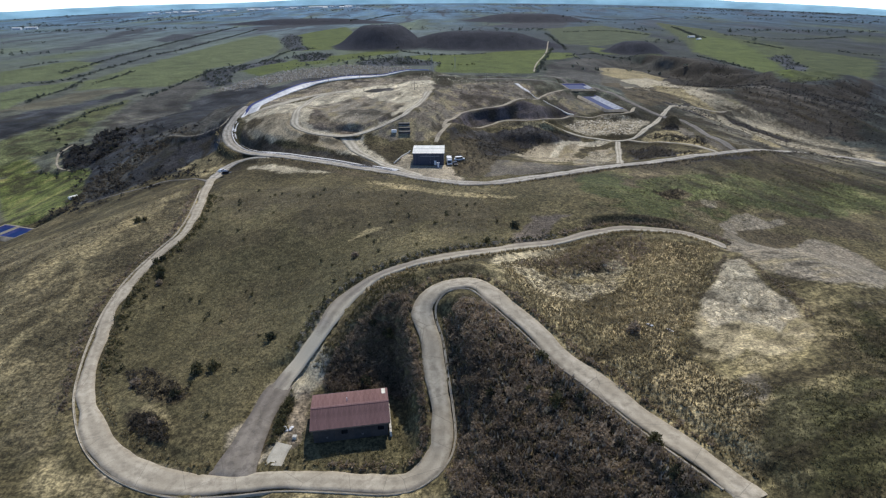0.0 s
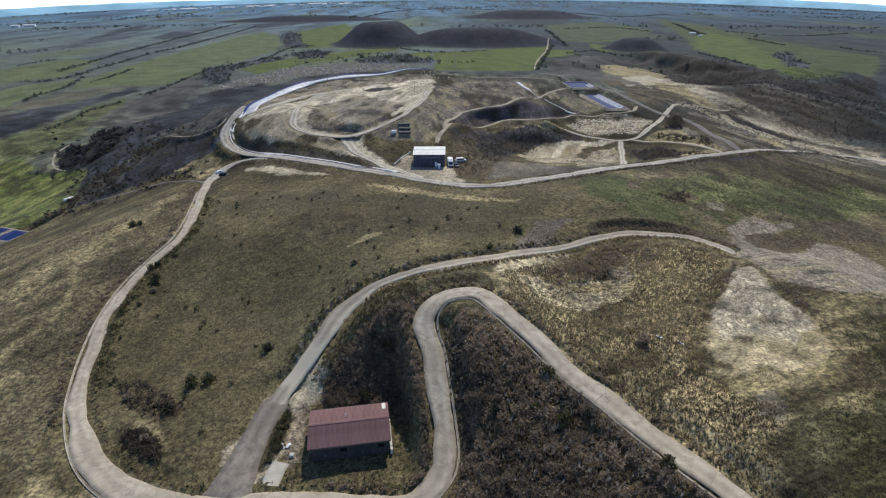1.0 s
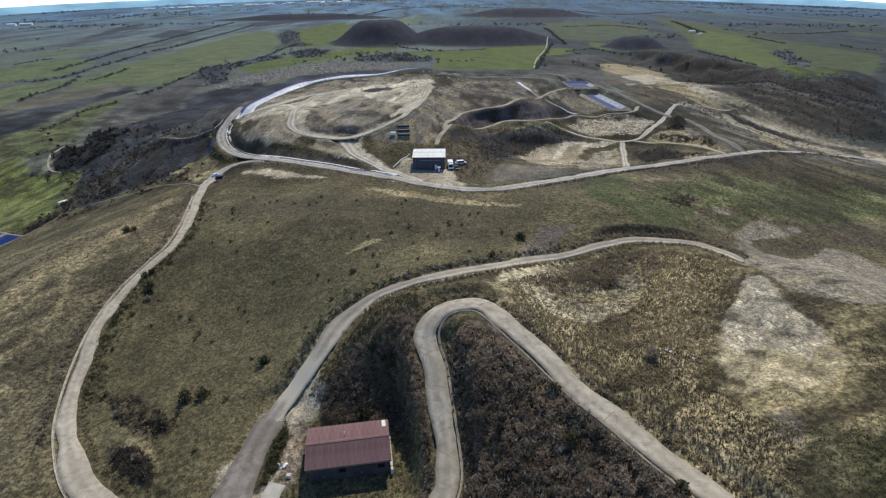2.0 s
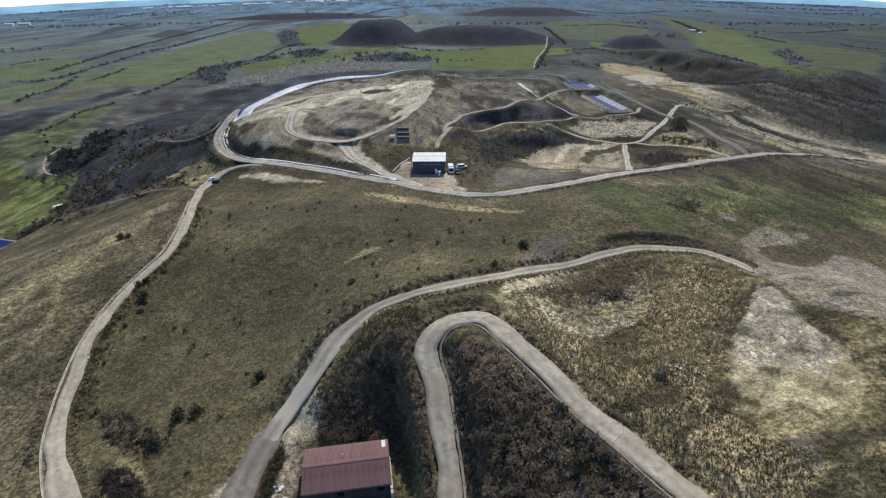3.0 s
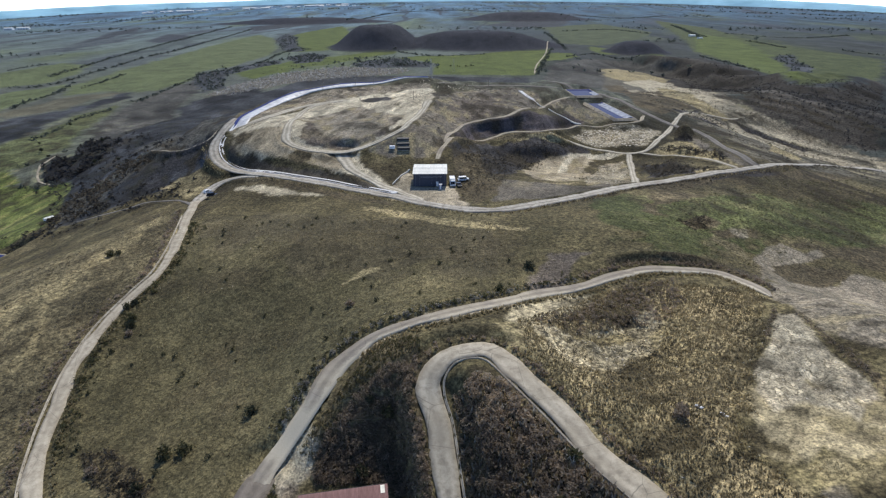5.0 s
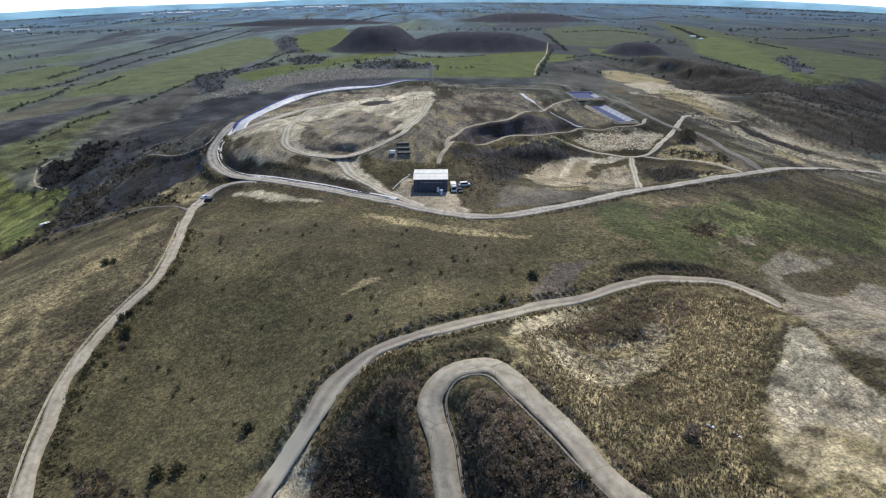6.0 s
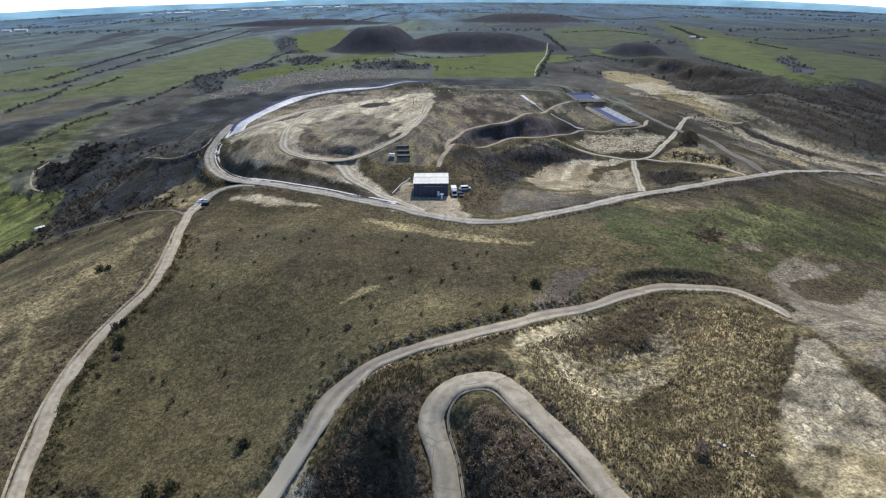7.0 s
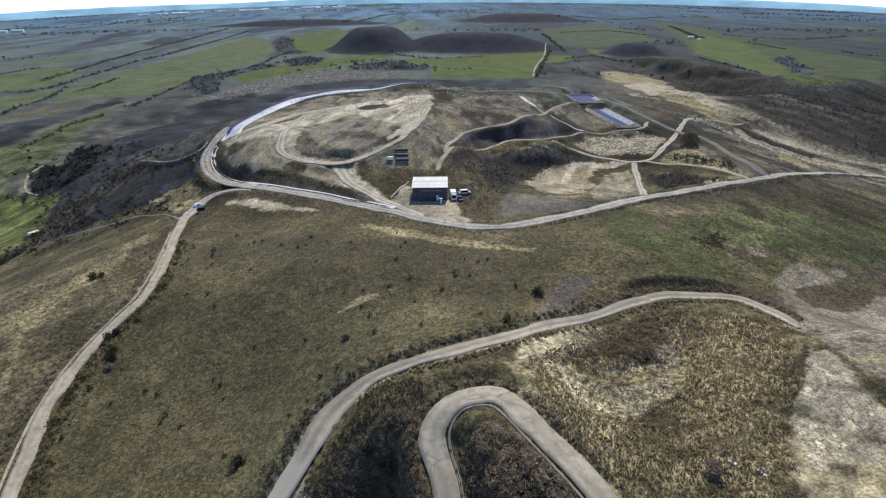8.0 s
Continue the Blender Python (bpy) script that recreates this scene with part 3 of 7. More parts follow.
zone("ridge_b", STONY, 3, [(268, 798), (321, 833), (308, 704), (224, 486), (231, 456), (219, 450), (208, 470), (198, 494), (235, 656)])
zone("ridge_c", STONY, 2, [(230, 500), (237, 493), (244, 466), (257, 444), (264, 429), (254, 435), (237, 459)])
zone("ridge_d", STONY, 2, [(218, 442), (231, 435), (241, 418), (253, 407), (242, 394), (204, 367), (205, 399)])
zone("ridge_e", PALE_EARTH, 2, [(231, 446), (246, 439), (262, 418), (272, 405), (276, 391), (265, 399), (252, 413), (237, 429)])
zone("ridge_f", STONY, 2, [(254, 405), (263, 389), (271, 364), (246, 350), (245, 379)])
zone("ridge_g", PALE_EARTH, 2, [(282, 382), (290, 369), (289, 352), (276, 336), (272, 349)])
zone("pit_crescent", TIP_BROWN, 2, [(-75, 296), (-76, 321), (-65, 299), (-52, 292), (-40, 293), (-28, 304), (-26, 317), (-31, 293), (-45, 288), (-60, 287), (-72, 289)])
# foot of the embankment, its shade put in as a dark tone
zone("pit_foot", SCRUB, 2, [(-111, 289), (-84, 275), (-65, 267), (-41, 254), (-23, 235), (-25, 231), (-51, 249), (-76, 263), (-100, 277)])
zone("pit_thorn", HEATH_AND_SHADE, 2, [(-80, 278), (-74, 282), (-62, 282), (-64, 274), (-69, 270), (-75, 273)])
zone("tip_green", TIP_SAND, 2, [(-114, 303), (-110, 308), (-97, 301), (-81, 289), (-77, 281), (-85, 278), (-99, 284), (-111, 295)])
zone("exit_sand", SAND, 4, [(-62, 282), (-45, 283), (-40, 271), (-35, 261), (-26, 245), (-41, 257), (-54, 267), (-62, 272)])
zone("pit_dark_edge", HEATH_AND_SHADE, 1.5, [(-56, 376), (-51, 384), (-39, 382), (-36, 366), (-44, 362), (-52, 368)])
zone("pit_dark_b", HEATH_AND_SHADE, 1.5, [(-71, 411), (-62, 407), (-55, 403), (-67, 403)])
zone("bin_ground", BROWN_EARTH, 2, [(-31, 296), (-16, 306), (-14, 285), (-20, 275), (-29, 272), (-40, 279), (-33, 288)])
zone("plateau_red", TIP_BROWN, 3, [(3, 379), (36, 407), (43, 374), (25, 356), (3, 337)])
zone("bench_green", SCRUB, 1.5, [(-0, 292), (13, 326), (38, 339), (58, 346), (48, 338), (23, 328), (2, 292)])
zone("bench_straw", STRAW, 1.5, [(37, 333), (52, 341), (66, 347), (75, 348), (59, 336), (44, 333)])
zone("yard_scrub", SCRUB, 2, [(2, 271), (17, 276), (26, 246), (22, 228), (9, 214), (4, 233)])
zone("olive_flat", STRAW_SCRUB, 5, [(22, 230), (39, 245), (56, 252), (46, 230), (25, 215)])
zone("sand_east", TIP_SAND, 5, [(69, 286), (88, 323), (99, 321), (92, 292), (78, 253), (65, 246)])
zone("sand_strip", SAND, 1.5, [(56, 328), (74, 339), (95, 338), (102, 332), (93, 331), (72, 332)])
zone("pond_slope", BROWN_EARTH, 2, [(80, 407), (103, 448), (109, 398), (96, 394), (83, 390)])
zone("pond_top", BROWN_EARTH, 2, [(67, 408), (84, 430), (90, 428), (113, 452), (88, 420), (73, 403)])
zone("road_cut", SCRUB, 2, [(141, 268), (158, 278), (190, 297), (218, 304), (189, 279), (158, 268)])
zone("east_brown", SCRUB, 4, [(85, 236), (102, 234), (104, 211), (104, 190), (90, 186), (77, 194), (67, 201)])
zone("east_pale", STONY, 1.0, [(97.7, 206.0), (98.1, 202.4), (97.5, 197.2), (99.7, 194.9), (99.6, 189.0), (96.7, 187.1), (94.6, 189.8), (94.1, 194.3), (94.5, 198.3)])
zone("fan_cut", SCRUB, 0.8, [(75.1, 125.3), (75.2, 120.4), (75.4, 112.1), (76.3, 106.5), (76.8, 103.2), (74.6, 95.3), (73.7, 96.4), (74.2, 100.8), (73.6, 106.5), (73.6, 114.2)])
zone("fan_cut_b", SCRUB, 0.7, [(74.1, 132.2), (72.2, 127.1), (68.4, 121.8), (64.7, 116.4), (61.0, 111.8), (60.9, 113.1), (64.6, 117.8), (68.7, 124.1)])
zone("bend_scrub", SCRUB, 1.5, [(-76, 104), (-70, 105), (-59, 96), (-56, 93), (-59, 91), (-67, 94)])
zone("bend_scrub_b", SCRUB, 1.2, [(-67.8, 88.9), (-64.7, 90.4), (-60.0, 87.0), (-56.0, 83.0), (-53.4, 79.9), (-55.0, 79.0), (-60.6, 82.2), (-65.2, 84.7)])
zone("bend_streak", STRAW, 0.8, [(-65.1, 90.2), (-61.0, 88.6), (-56.0, 84.0), (-53.5, 79.7), (-52.8, 80.4), (-55.1, 84.5), (-59.8, 89.1), (-64.8, 91.4)])
zone("track_verge", CLIFF, 4, [(8, 126), (17, 134), (27, 140), (34, 141), (25, 130), (16, 124), (10, 120)])
zone("hall_brush", SCRUB, 2, [(1, 276), (16, 301), (31, 312), (25, 255), (15, 225), (4, 217), (3, 246)])
zone("hollow_brush", HEATH_AND_SHADE, 2.5, [(16, 307), (33, 330), (53, 338), (78, 347), (87, 341), (62, 330), (43, 310), (28, 262), (18, 259)])
zone("flute_bank", STONY, 2, [(64, 273), (84, 318), (97, 319), (93, 294), (77, 255), (59, 246)])
zone("black_mound", HEATH_AND_SHADE, 1.5, [(138, 353), (147, 367), (150, 367), (152, 362), (147, 349)])
zone("bank_black_row", HEATH_AND_SHADE, 1.5, [(121, 338), (133, 342), (144, 324), (142, 296), (137, 292), (131, 310), (123, 326)])
# below the gravel road, shade is painted on as a dark strip
zone("road_shade", HEATH_AND_SHADE, 2, [(100, 254), (115, 262), (137, 271), (161, 279), (157, 272), (133, 263), (111, 254), (96, 244)])
# steep face turned from the sun, part of its shade in the colour
zone("dark_face", TIP_SHADE, 1.5, [(0, 304), (12, 336), (28, 347), (57, 365), (81, 403), (94, 398), (87, 386), (55, 347), (21, 336), (6, 306)])
zone("blotch", TIP_SAND, 2, [(35, 276), (46, 316), (62, 330), (80, 337), (84, 329), (72, 319), (75, 297), (60, 261), (48, 250), (39, 251)])
zone("blotch_edge", BROWN_EARTH, 2, [(22, 250), (31, 246), (56, 243), (75, 252), (57, 231), (33, 218), (16, 216)])
zone("streak_a", STRAW, 1.5, [(241, 886), (272, 949), (286, 867), (277, 803), (252, 809), (236, 837)])
zone("streak_b", PALE_EARTH, 1.5, [(240, 796), (294, 841), (318, 780), (229, 513), (234, 484), (248, 465), (241, 460), (225, 472), (208, 487), (198, 520), (241, 712)])
zone("streak_c", STRAW, 1.5, [(265, 729), (269, 678), (212, 502), (214, 478), (220, 456), (221, 449), (211, 442), (202, 462), (197, 482), (188, 507)])
zone("streak_d", STONY, 1.5, [(240, 466), (257, 439), (268, 421), (276, 402), (289, 382), (282, 373), (266, 392), (256, 413), (243, 437)])
zone("streak_e", PALE_EARTH, 1.5, [(215, 440), (231, 429), (245, 415), (254, 396), (259, 375), (240, 359), (233, 382), (203, 372), (205, 412)])
zone("streak_f", STONY, 1.2, [(208, 693), (226, 688), (183, 506), (168, 491), (190, 617)])
zone("streak_g", STRAW, 1.2, [(225, 402), (217, 370), (207, 333), (195, 324), (192, 342)])
zone("streak_dark", HEATH_AND_SHADE, 1.2, [(168, 438), (196, 459), (209, 436), (185, 398), (177, 424)])
zone("streak_dark_b", HEATH_AND_SHADE, 1.2, [(222, 445), (233, 433), (247, 419), (257, 402), (249, 396), (237, 408), (220, 425)])
zone("streak_dark_c", SCRUB, 2, [(203, 746), (228, 758), (181, 514), (187, 469), (162, 439), (151, 470)])
zone("pit_apron", TIP_SAND, 1.5, [(-113, 305), (-110, 311), (-98, 307), (-87, 307), (-78, 290), (-68, 284), (-52, 281), (-47, 270), (-51, 262), (-65, 270), (-79, 275), (-98, 285)])
zone("pit_bush_a", SCRUB, 1.2, [(-78, 278), (-73, 282), (-66, 280), (-65, 273), (-71, 271), (-76, 274)])
zone("pit_bush_b", SCRUB, 1.2, [(-113, 307), (-108, 309), (-100, 302), (-103, 297), (-108, 298)])
# embankment turned from the sun: shade is painted in as dark cover
zone("pit_bank", SHADED_EARTH, 1.5, [(-113, 301), (-105, 289), (-91, 279), (-79, 273), (-70, 269), (-59, 264), (-48, 257), (-37, 248), (-24, 232), (-21, 227), (-41, 244), (-63, 257), (-85, 268), (-102, 280), (-112, 291)])
zone("road_bank", SCRUB, 1.5, [(-101, 268), (-90, 265), (-72, 256), (-55, 244), (-34, 227), (-21, 216), (-22, 213), (-38, 224), (-59, 240), (-79, 253), (-96, 260)])
zone("grey_hollow", GREY_EARTH, 1.0, [(52, 79), (56, 80), (55, 75), (52, 71), (50, 73)])
zone("old_track", STRAW, 1.0, [(8, 122), (12, 123), (13, 114), (16, 107), (20, 99), (23, 94), (21, 93), (18, 98), (14, 105), (11, 112), (9, 118)])
zone("vale_field", VALE_GREEN, 1.5, [(-328, 376), (-305, 386), (-280, 375), (-252, 366), (-243, 358), (-219, 314), (-201, 283), (-195, 266), (-203, 263), (-205, 258), (-222, 251)])
zone("vale_field_b", VALE_GREEN, 1.5, [(-343, 396), (-329, 410), (-313, 401), (-302, 389), (-312, 386), (-330, 378)])
zone("slope_pale_b", STRAW, 1.5, [(33, 99), (39, 100), (45, 99), (45, 98), (39, 99), (34, 97)])
zone("slope_pale_c", STRAW, 1.5, [(22, 126), (26, 124), (33, 124), (41, 126), (41, 123), (32, 120), (24, 121)])
zone("lot_mound", SCRUB, 1.0, [(-37.2, 79.3), (-36.0, 83.2), (-35.5, 88.7), (-34.6, 91.7), (-33.4, 92.9), (-32.4, 90.8), (-32.2, 86.7), (-32.8, 83.4), (-33.8, 79.8), (-35.2, 77.9)])
zone("outcrop", STONY, 1.2, [(95.5, 202.5), (99.9, 203.0), (100.4, 193.1), (97.1, 188.3), (95.4, 195.5)])
zone("outcrop_b", GREY_EARTH, 1.2, [(99.3, 178.7), (104.0, 184.9), (110.3, 189.4), (112.8, 187.2), (116.1, 184.8), (122.9, 188.1), (122.8, 183.5), (115.4, 179.1), (107.3, 176.2), (98.3, 170.0), (88.2, 158.0), (80.1, 147.1), (87.4, 159.5), (92.6, 169.3), (92.0, 172.9), (94.9, 175.9)])
zone("green_patch", GREEN, 2, [(74.0, 209.2), (105.1, 230.7), (124.8, 231.9), (130.1, 216.0), (116.5, 196.3), (100.3, 197.2), (74.7, 184.2)])
zone("east_thorn", SCRUB, 1.5, [(76.3, 193.3), (89.9, 201.7), (92.2, 196.6), (79.5, 186.5)])
zone("east_thorn_b", SCRUB, 1.5, [(77.5, 238.9), (100.6, 261.2), (120.4, 264.9), (118.6, 255.2), (90.3, 234.8)])
zone("stubble", STRAW, 1.2, [(-32.5, 214.5), (-15.8, 206.1), (-0.5, 196.9), (13.5, 188.8), (24.8, 182.4), (23.4, 179.2), (9.7, 185.7), (-4.2, 192.0), (-19.2, 199.9), (-31.8, 209.2)])
zone("pad_thorn", SCRUB, 1.5, [(98.9, 171.3), (109.3, 176.1), (116.9, 175.5), (116.4, 168.8), (106.0, 161.5), (97.1, 160.4)])
zone("pad_streak", STONY, 0.8, [(85.9, 106.5), (91.7, 107.1), (99.3, 109.0), (98.1, 107.5), (91.0, 106.1)])
zone("pad_streak_b", STONY, 0.8, [(85.7, 99.6), (89.5, 100.2), (93.7, 101.6), (92.9, 100.4), (88.9, 99.3)])
zone("yard", YARD, 1.0, [(-30.0, 78.3), (-31.6, 82.5), (-31.7, 87.1), (-31.4, 92.0), (-31.0, 96.1), (-29.9, 99.7), (-28.1, 98.7), (-28.2, 95.6), (-29.1, 93.7), (-29.5, 90.4), (-28.8, 86.1), (-28.5, 81.5), (-29.0, 78.3)])
zone("blotch_path", SAND, 1.0, [(85.1, 341.0), (73.9, 336.3), (67.1, 329.6), (62.0, 317.0), (56.9, 296.0), (60.7, 297.5), (65.9, 317.8), (70.6, 328.1), (76.9, 334.1), (85.4, 337.1)])
zone("road_straw", STRAW, 1.0, [(116.9, 275.5), (141.5, 285.4), (140.8, 280.0), (116.1, 269.4)])
zone("ridge_h", STONY, 1.5, [(166.4, 417.0), (191.2, 434.6), (194.7, 397.6), (208.3, 429.5), (200.3, 448.6), (179.6, 439.1)])
zone("heap_straw", STRAW, 1.2, [(118.8, 332.0), (131.1, 345.4), (138.7, 350.2), (146.6, 346.8), (144.3, 328.5), (139.8, 298.4), (141.3, 287.0), (137.3, 280.5), (131.6, 290.6), (125.5, 311.1), (117.2, 324.0)])
zone("east_streak", DRY_GRASS, 2.0, [(80.7, 181.2), (86.2, 186.9), (87.2, 183.2), (91.7, 181.0), (92.6, 175.7), (93.0, 169.5), (88.4, 160.1), (88.2, 161.9), (89.8, 170.7), (86.9, 175.2), (84.7, 178.8)])
zone("pad_scrub", SCRUB, 1.5, [(96.4, 167.0), (108.1, 174.6), (120.7, 177.6), (128.0, 176.5), (120.4, 169.3), (108.9, 162.7), (100.8, 160.7), (98.1, 164.3)])
zone("outcrop_thorn", SCRUB, 2.0, [(112.8, 189.4), (118.5, 191.8), (124.4, 191.9), (126.2, 190.2), (119.2, 186.7), (114.4, 186.6)])
zone("track_bank", SCRUB, 1.2, [(41.5, 157.5), (51.8, 159.8), (67.2, 163.1), (77.2, 163.2), (87.6, 159.7), (83.0, 151.6), (78.9, 152.0), (72.9, 157.7), (64.3, 159.3), (53.1, 158.8), (43.3, 155.9)])
zone("rubble_lot", PALE_EARTH, 1.2, [(-34.4, 101.5), (-33.7, 104.7), (-30.5, 106.5), (-29.1, 104.6), (-28.2, 101.5), (-27.8, 97.8), (-28.5, 94.4), (-29.7, 92.8), (-32.5, 93.8), (-35.0, 91.3), (-36.2, 92.3), (-35.4, 97.9)])
zone("track_edge", DUST, 0.9, [(-29.9, 106.4), (-28.5, 109.8), (-24.7, 114.4), (-19.0, 118.3), (-11.0, 121.5), (-1.9, 122.7), (7.2, 127.7), (13.5, 131.4), (13.9, 135.0), (6.2, 132.0), (-3.1, 127.8), (-12.1, 125.1), (-20.1, 122.0), (-26.5, 117.7), (-30.2, 111.8), (-31.8, 106.9)])
PALE_RIDGE = [(251, 948), (304, 972), (328, 853), (241, 492), (266, 426), (275, 382), (201, 346), (190, 397), (185, 461), (234, 738)]
FIELDS = []
FIELDS.append((FIELD_BROWN, 9, [(-499, 592), (-471, 557), (-486, 638), (-469, 667), (-470, 720), (-421, 746), (-410, 745), (-422, 686), (-427, 632), (-457, 598)]))  # pale strip
FIELDS.append((FIELD_WEST, 7, [(-521, 808), (-537, 977), (-543, 1178), (-550, 1369), (-548, 1593), (-542, 1723), (-463, 1594), (-382, 1342), (-350, 1172), (-365, 992), (-396, 942), (-370, 842), (-377, 759), (-402, 744), (-441, 757), (-482, 729)]))  # long field
FIELDS.append((FIELD_WEST, 7, [(-630, 755), (-732, 881), (-728, 969), (-717, 1036), (-711, 1088), (-634, 1046), (-586, 920), (-574, 823), (-607, 803)]))  # west field
FIELDS.append((FIELD_WEST, 7, [(-481, 570), (-581, 694), (-576, 761), (-548, 784), (-539, 824), (-510, 755), (-498, 701), (-498, 654)]))  # west field
FIELDS.append((FIELD_GREEN, 8, [(-435, 1625), (-419, 1828), (-357, 2078), (-179, 1334), (-219, 1262), (-250, 1266), (-257, 1236), (-308, 1227), (-364, 1378)]))  # field under the round hill
FIELDS.append((FIELD_GREEN, 6, [(-307, 902), (-287, 1058), (-238, 1112), (-163, 1194), (-109, 1219), (-95, 1194), (-152, 1104), (-198, 1011), (-238, 979), (-257, 909)]))  # strip before the hills
FIELDS.append((FIELD_GREEN, 6, [(-329, 904), (-319, 966), (-296, 1036), (-266, 916), (-281, 849)]))  # nook
FIELDS.append((FIELD_GREEN, 4, [(-99, 1099), (-48, 1131), (50, 1142), (134, 1217), (220, 1277), (221, 1235), (166, 1023), (133, 869), (115, 864), (-21, 878), (-16, 1011), (-45, 1053)]))  # large green field
FIELDS.append((VALE_GRASS_FIELD, 5, [(-383, 448), (-376, 487), (-371, 522), (-386, 597), (-379, 656), (-365, 643), (-353, 580), (-337, 524), (-314, 458), (-312, 423), (-323, 413), (-337, 387)]))  # valley meadow
FIELDS.append((VALE, 6, [(-360, 634), (-368, 771), (-359, 831), (-325, 766), (-313, 711), (-305, 646), (-250, 521), (-247, 474), (-255, 438), (-311, 490), (-343, 572)]))  # valley moor
FIELDS.append((MOOR_AND_SHADE, 8, [(-451, 533), (-449, 587), (-432, 604), (-420, 631), (-413, 672), (-414, 734), (-406, 745), (-388, 705), (-394, 660), (-397, 615), (-394, 557), (-378, 491), (-383, 448)]))  # dark band
FIELDS.append((EAST_FIELD, 10, [(833, 2400), (853, 1930), (764, 1501), (769, 1312), (790, 1055), (647, 862), (480, 705), (422, 676), (416, 710), (465, 878), (496, 1095), (501, 1194), (587, 1450), (693, 1845)]))  # plateau fields
FIELDS.append((FIELD_GREEN, 10, [(713, 1685), (735, 1500), (661, 1249), (568, 990), (435, 716), (417, 712), (472, 890), (505, 1114), (518, 1226)]))  # plateau field
FIELDS.append((FIELD_GREEN, 6, [(320, 1315), (379, 1159), (417, 1138), (399, 1021), (372, 988), (362, 1133), (301, 1148), (300, 1232)]))  # lane field
FIELDS.append((FIELD_OLIVE, 5, [(283, 1004), (340, 1029), (330, 997), (271, 928)]))  # small field
FIELDS.append((FIELD_GREEN, 6, [(192, 1183), (251, 1170), (248, 1103), (200, 1046), (177, 1047)]))  # lane field
FIELDS.append((FIELD_OLIVE, 12, [(332, 1983), (558, 2130), (600, 1726), (493, 1499), (345, 1314), (265, 1384)]))  # far pasture
FIELDS.append((WOOD, 12, [(131, 2059), (278, 2312), (389, 2326), (474, 2308), (388, 1980), (251, 1933)]))  # far wood
FIELDS.append((WOOD, 6, [(602, 1087), (649, 1133), (673, 1143), (621, 1037), (611, 990), (588, 935), (446, 734), (544, 925), (581, 1013)]))  # copse
FIELDS.append((WOOD, 10, [(-937, 1487), (-1101, 1964), (-1159, 2264), (-1030, 1990), (-953, 1669)]))  # far wood
FIELDS.append((WOOD, 10, [(-788, 1560), (-847, 1818), (-741, 1728), (-689, 1571), (-730, 1500)]))  # far wood
FIELDS.append((WOOD, 12, [(-700, 2106), (-565, 2295), (-542, 2788), (-465, 2220), (-542, 2034), (-605, 1869)]))  # far wood
FIELDS.append((WOOD, 6, [(-439, 1539), (-462, 1727), (-403, 1619), (-344, 1376), (-295, 1248), (-329, 1220), (-374, 1341)]))  # wood by the round hill
FIELDS.append((WOOD, 6, [(-303, 1119), (-277, 1193), (-230, 1158), (-225, 1052), (-261, 1032)]))  # wood by the round hill
FIELDS.append((WOOD, 6, [(-168, 1008), (-137, 1068), (-88, 1098), (-24, 1012), (-28, 962), (-78, 965), (-132, 949)]))  # wood before the hills
FIELDS.append((ORCHARD, 8, [(-298, 709), (-284, 808), (-248, 909), (-173, 980), (-59, 943), (-73, 887), (-151, 848), (-220, 802), (-262, 704)]))  # pale orchard ground
FIELDS.append((WOOD, 6, [(-368, 842), (-383, 910), (-362, 957), (-315, 1086), (-291, 1035), (-319, 966), (-338, 893), (-294, 763), (-309, 734)]))  # thorn wood

# roads: centre line, width, material
ROADS = {}
ROADS["hill_road"] = ([(-110.9, 246.5), (-96.9, 199.2), (-92.8, 175.9), (-94.4, 163.9), (-96.1, 148), (-94.4, 131.9), (-90.6, 117.9), (-86.2, 106.5), (-80.9, 96.2), (-73, 85.8), (-66.4, 79.3), (-58.8, 74.4), (-50, 71.4), (-40.1, 70.9), (-29.8, 71.3), (-19.5, 70.7), (-9.2, 69.9), (-4.7, 71.5), (-2, 74.4), (-0.9, 78), (-1.3, 83.7), (-2.3, 90.1), (-3.6, 98), (-5.2, 103.2), (-5.1, 107.3), (-2.2, 111.2), (3.1, 112.4), (7.6, 110.6), (12.2, 103.9), (17.5, 96.2), (23, 87.8), (28.1, 81.1), (32.8, 72.9), (36.7, 65.6), (39.9, 59.4), (42.5, 53.5)], 4.2, CONCRETE_ROAD)
ROADS["upper_track"] = ([(-37.2, 91.5), (-36.2, 95.2), (-33.3, 100.6), (-29.3, 107.5), (-25.2, 115.9), (-18.8, 121.5), (-10.3, 123.6), (-0.3, 126.8), (10.4, 133.4), (20.5, 140.5), (31.7, 144.8), (42, 150.4), (51.5, 154.3), (62.2, 155.1), (73.7, 156.8), (77.3, 147.6), (76.9, 137.3)], 4.4, UPPER_ROAD)
ROADS["yard_road"] = ([(-40.0, 72), (-39.5, 74), (-38.7, 78.9), (-38.0, 86.2), (-36.9, 93.0), (-36.0, 95.6)], 4.4, WORN_ROAD)
ROADS["main_road"] = ([(283.2, 344.8), (257.4, 355.3), (204.2, 320), (164.1, 290.9), (142.2, 277.1), (114.8, 266.4), (81.8, 249.6), (49.6, 222.3), (24.2, 207.6), (8.5, 206.4), (-9.7, 215.9), (-22.3, 227), (-50.9, 248.9), (-75.3, 261.1), (-98.7, 272.9), (-113.8, 286.9), (-121.8, 299.1), (-124.5, 309.7), (-122.6, 321.1), (-120.9, 337.2)], 4.9, WHITE_ROAD)
ROADS["link"] = ([(-110.9, 246.5), (-110.2, 262.5), (-103.4, 268.8), (-87.7, 265.2)], 5, WHITE_ROAD)
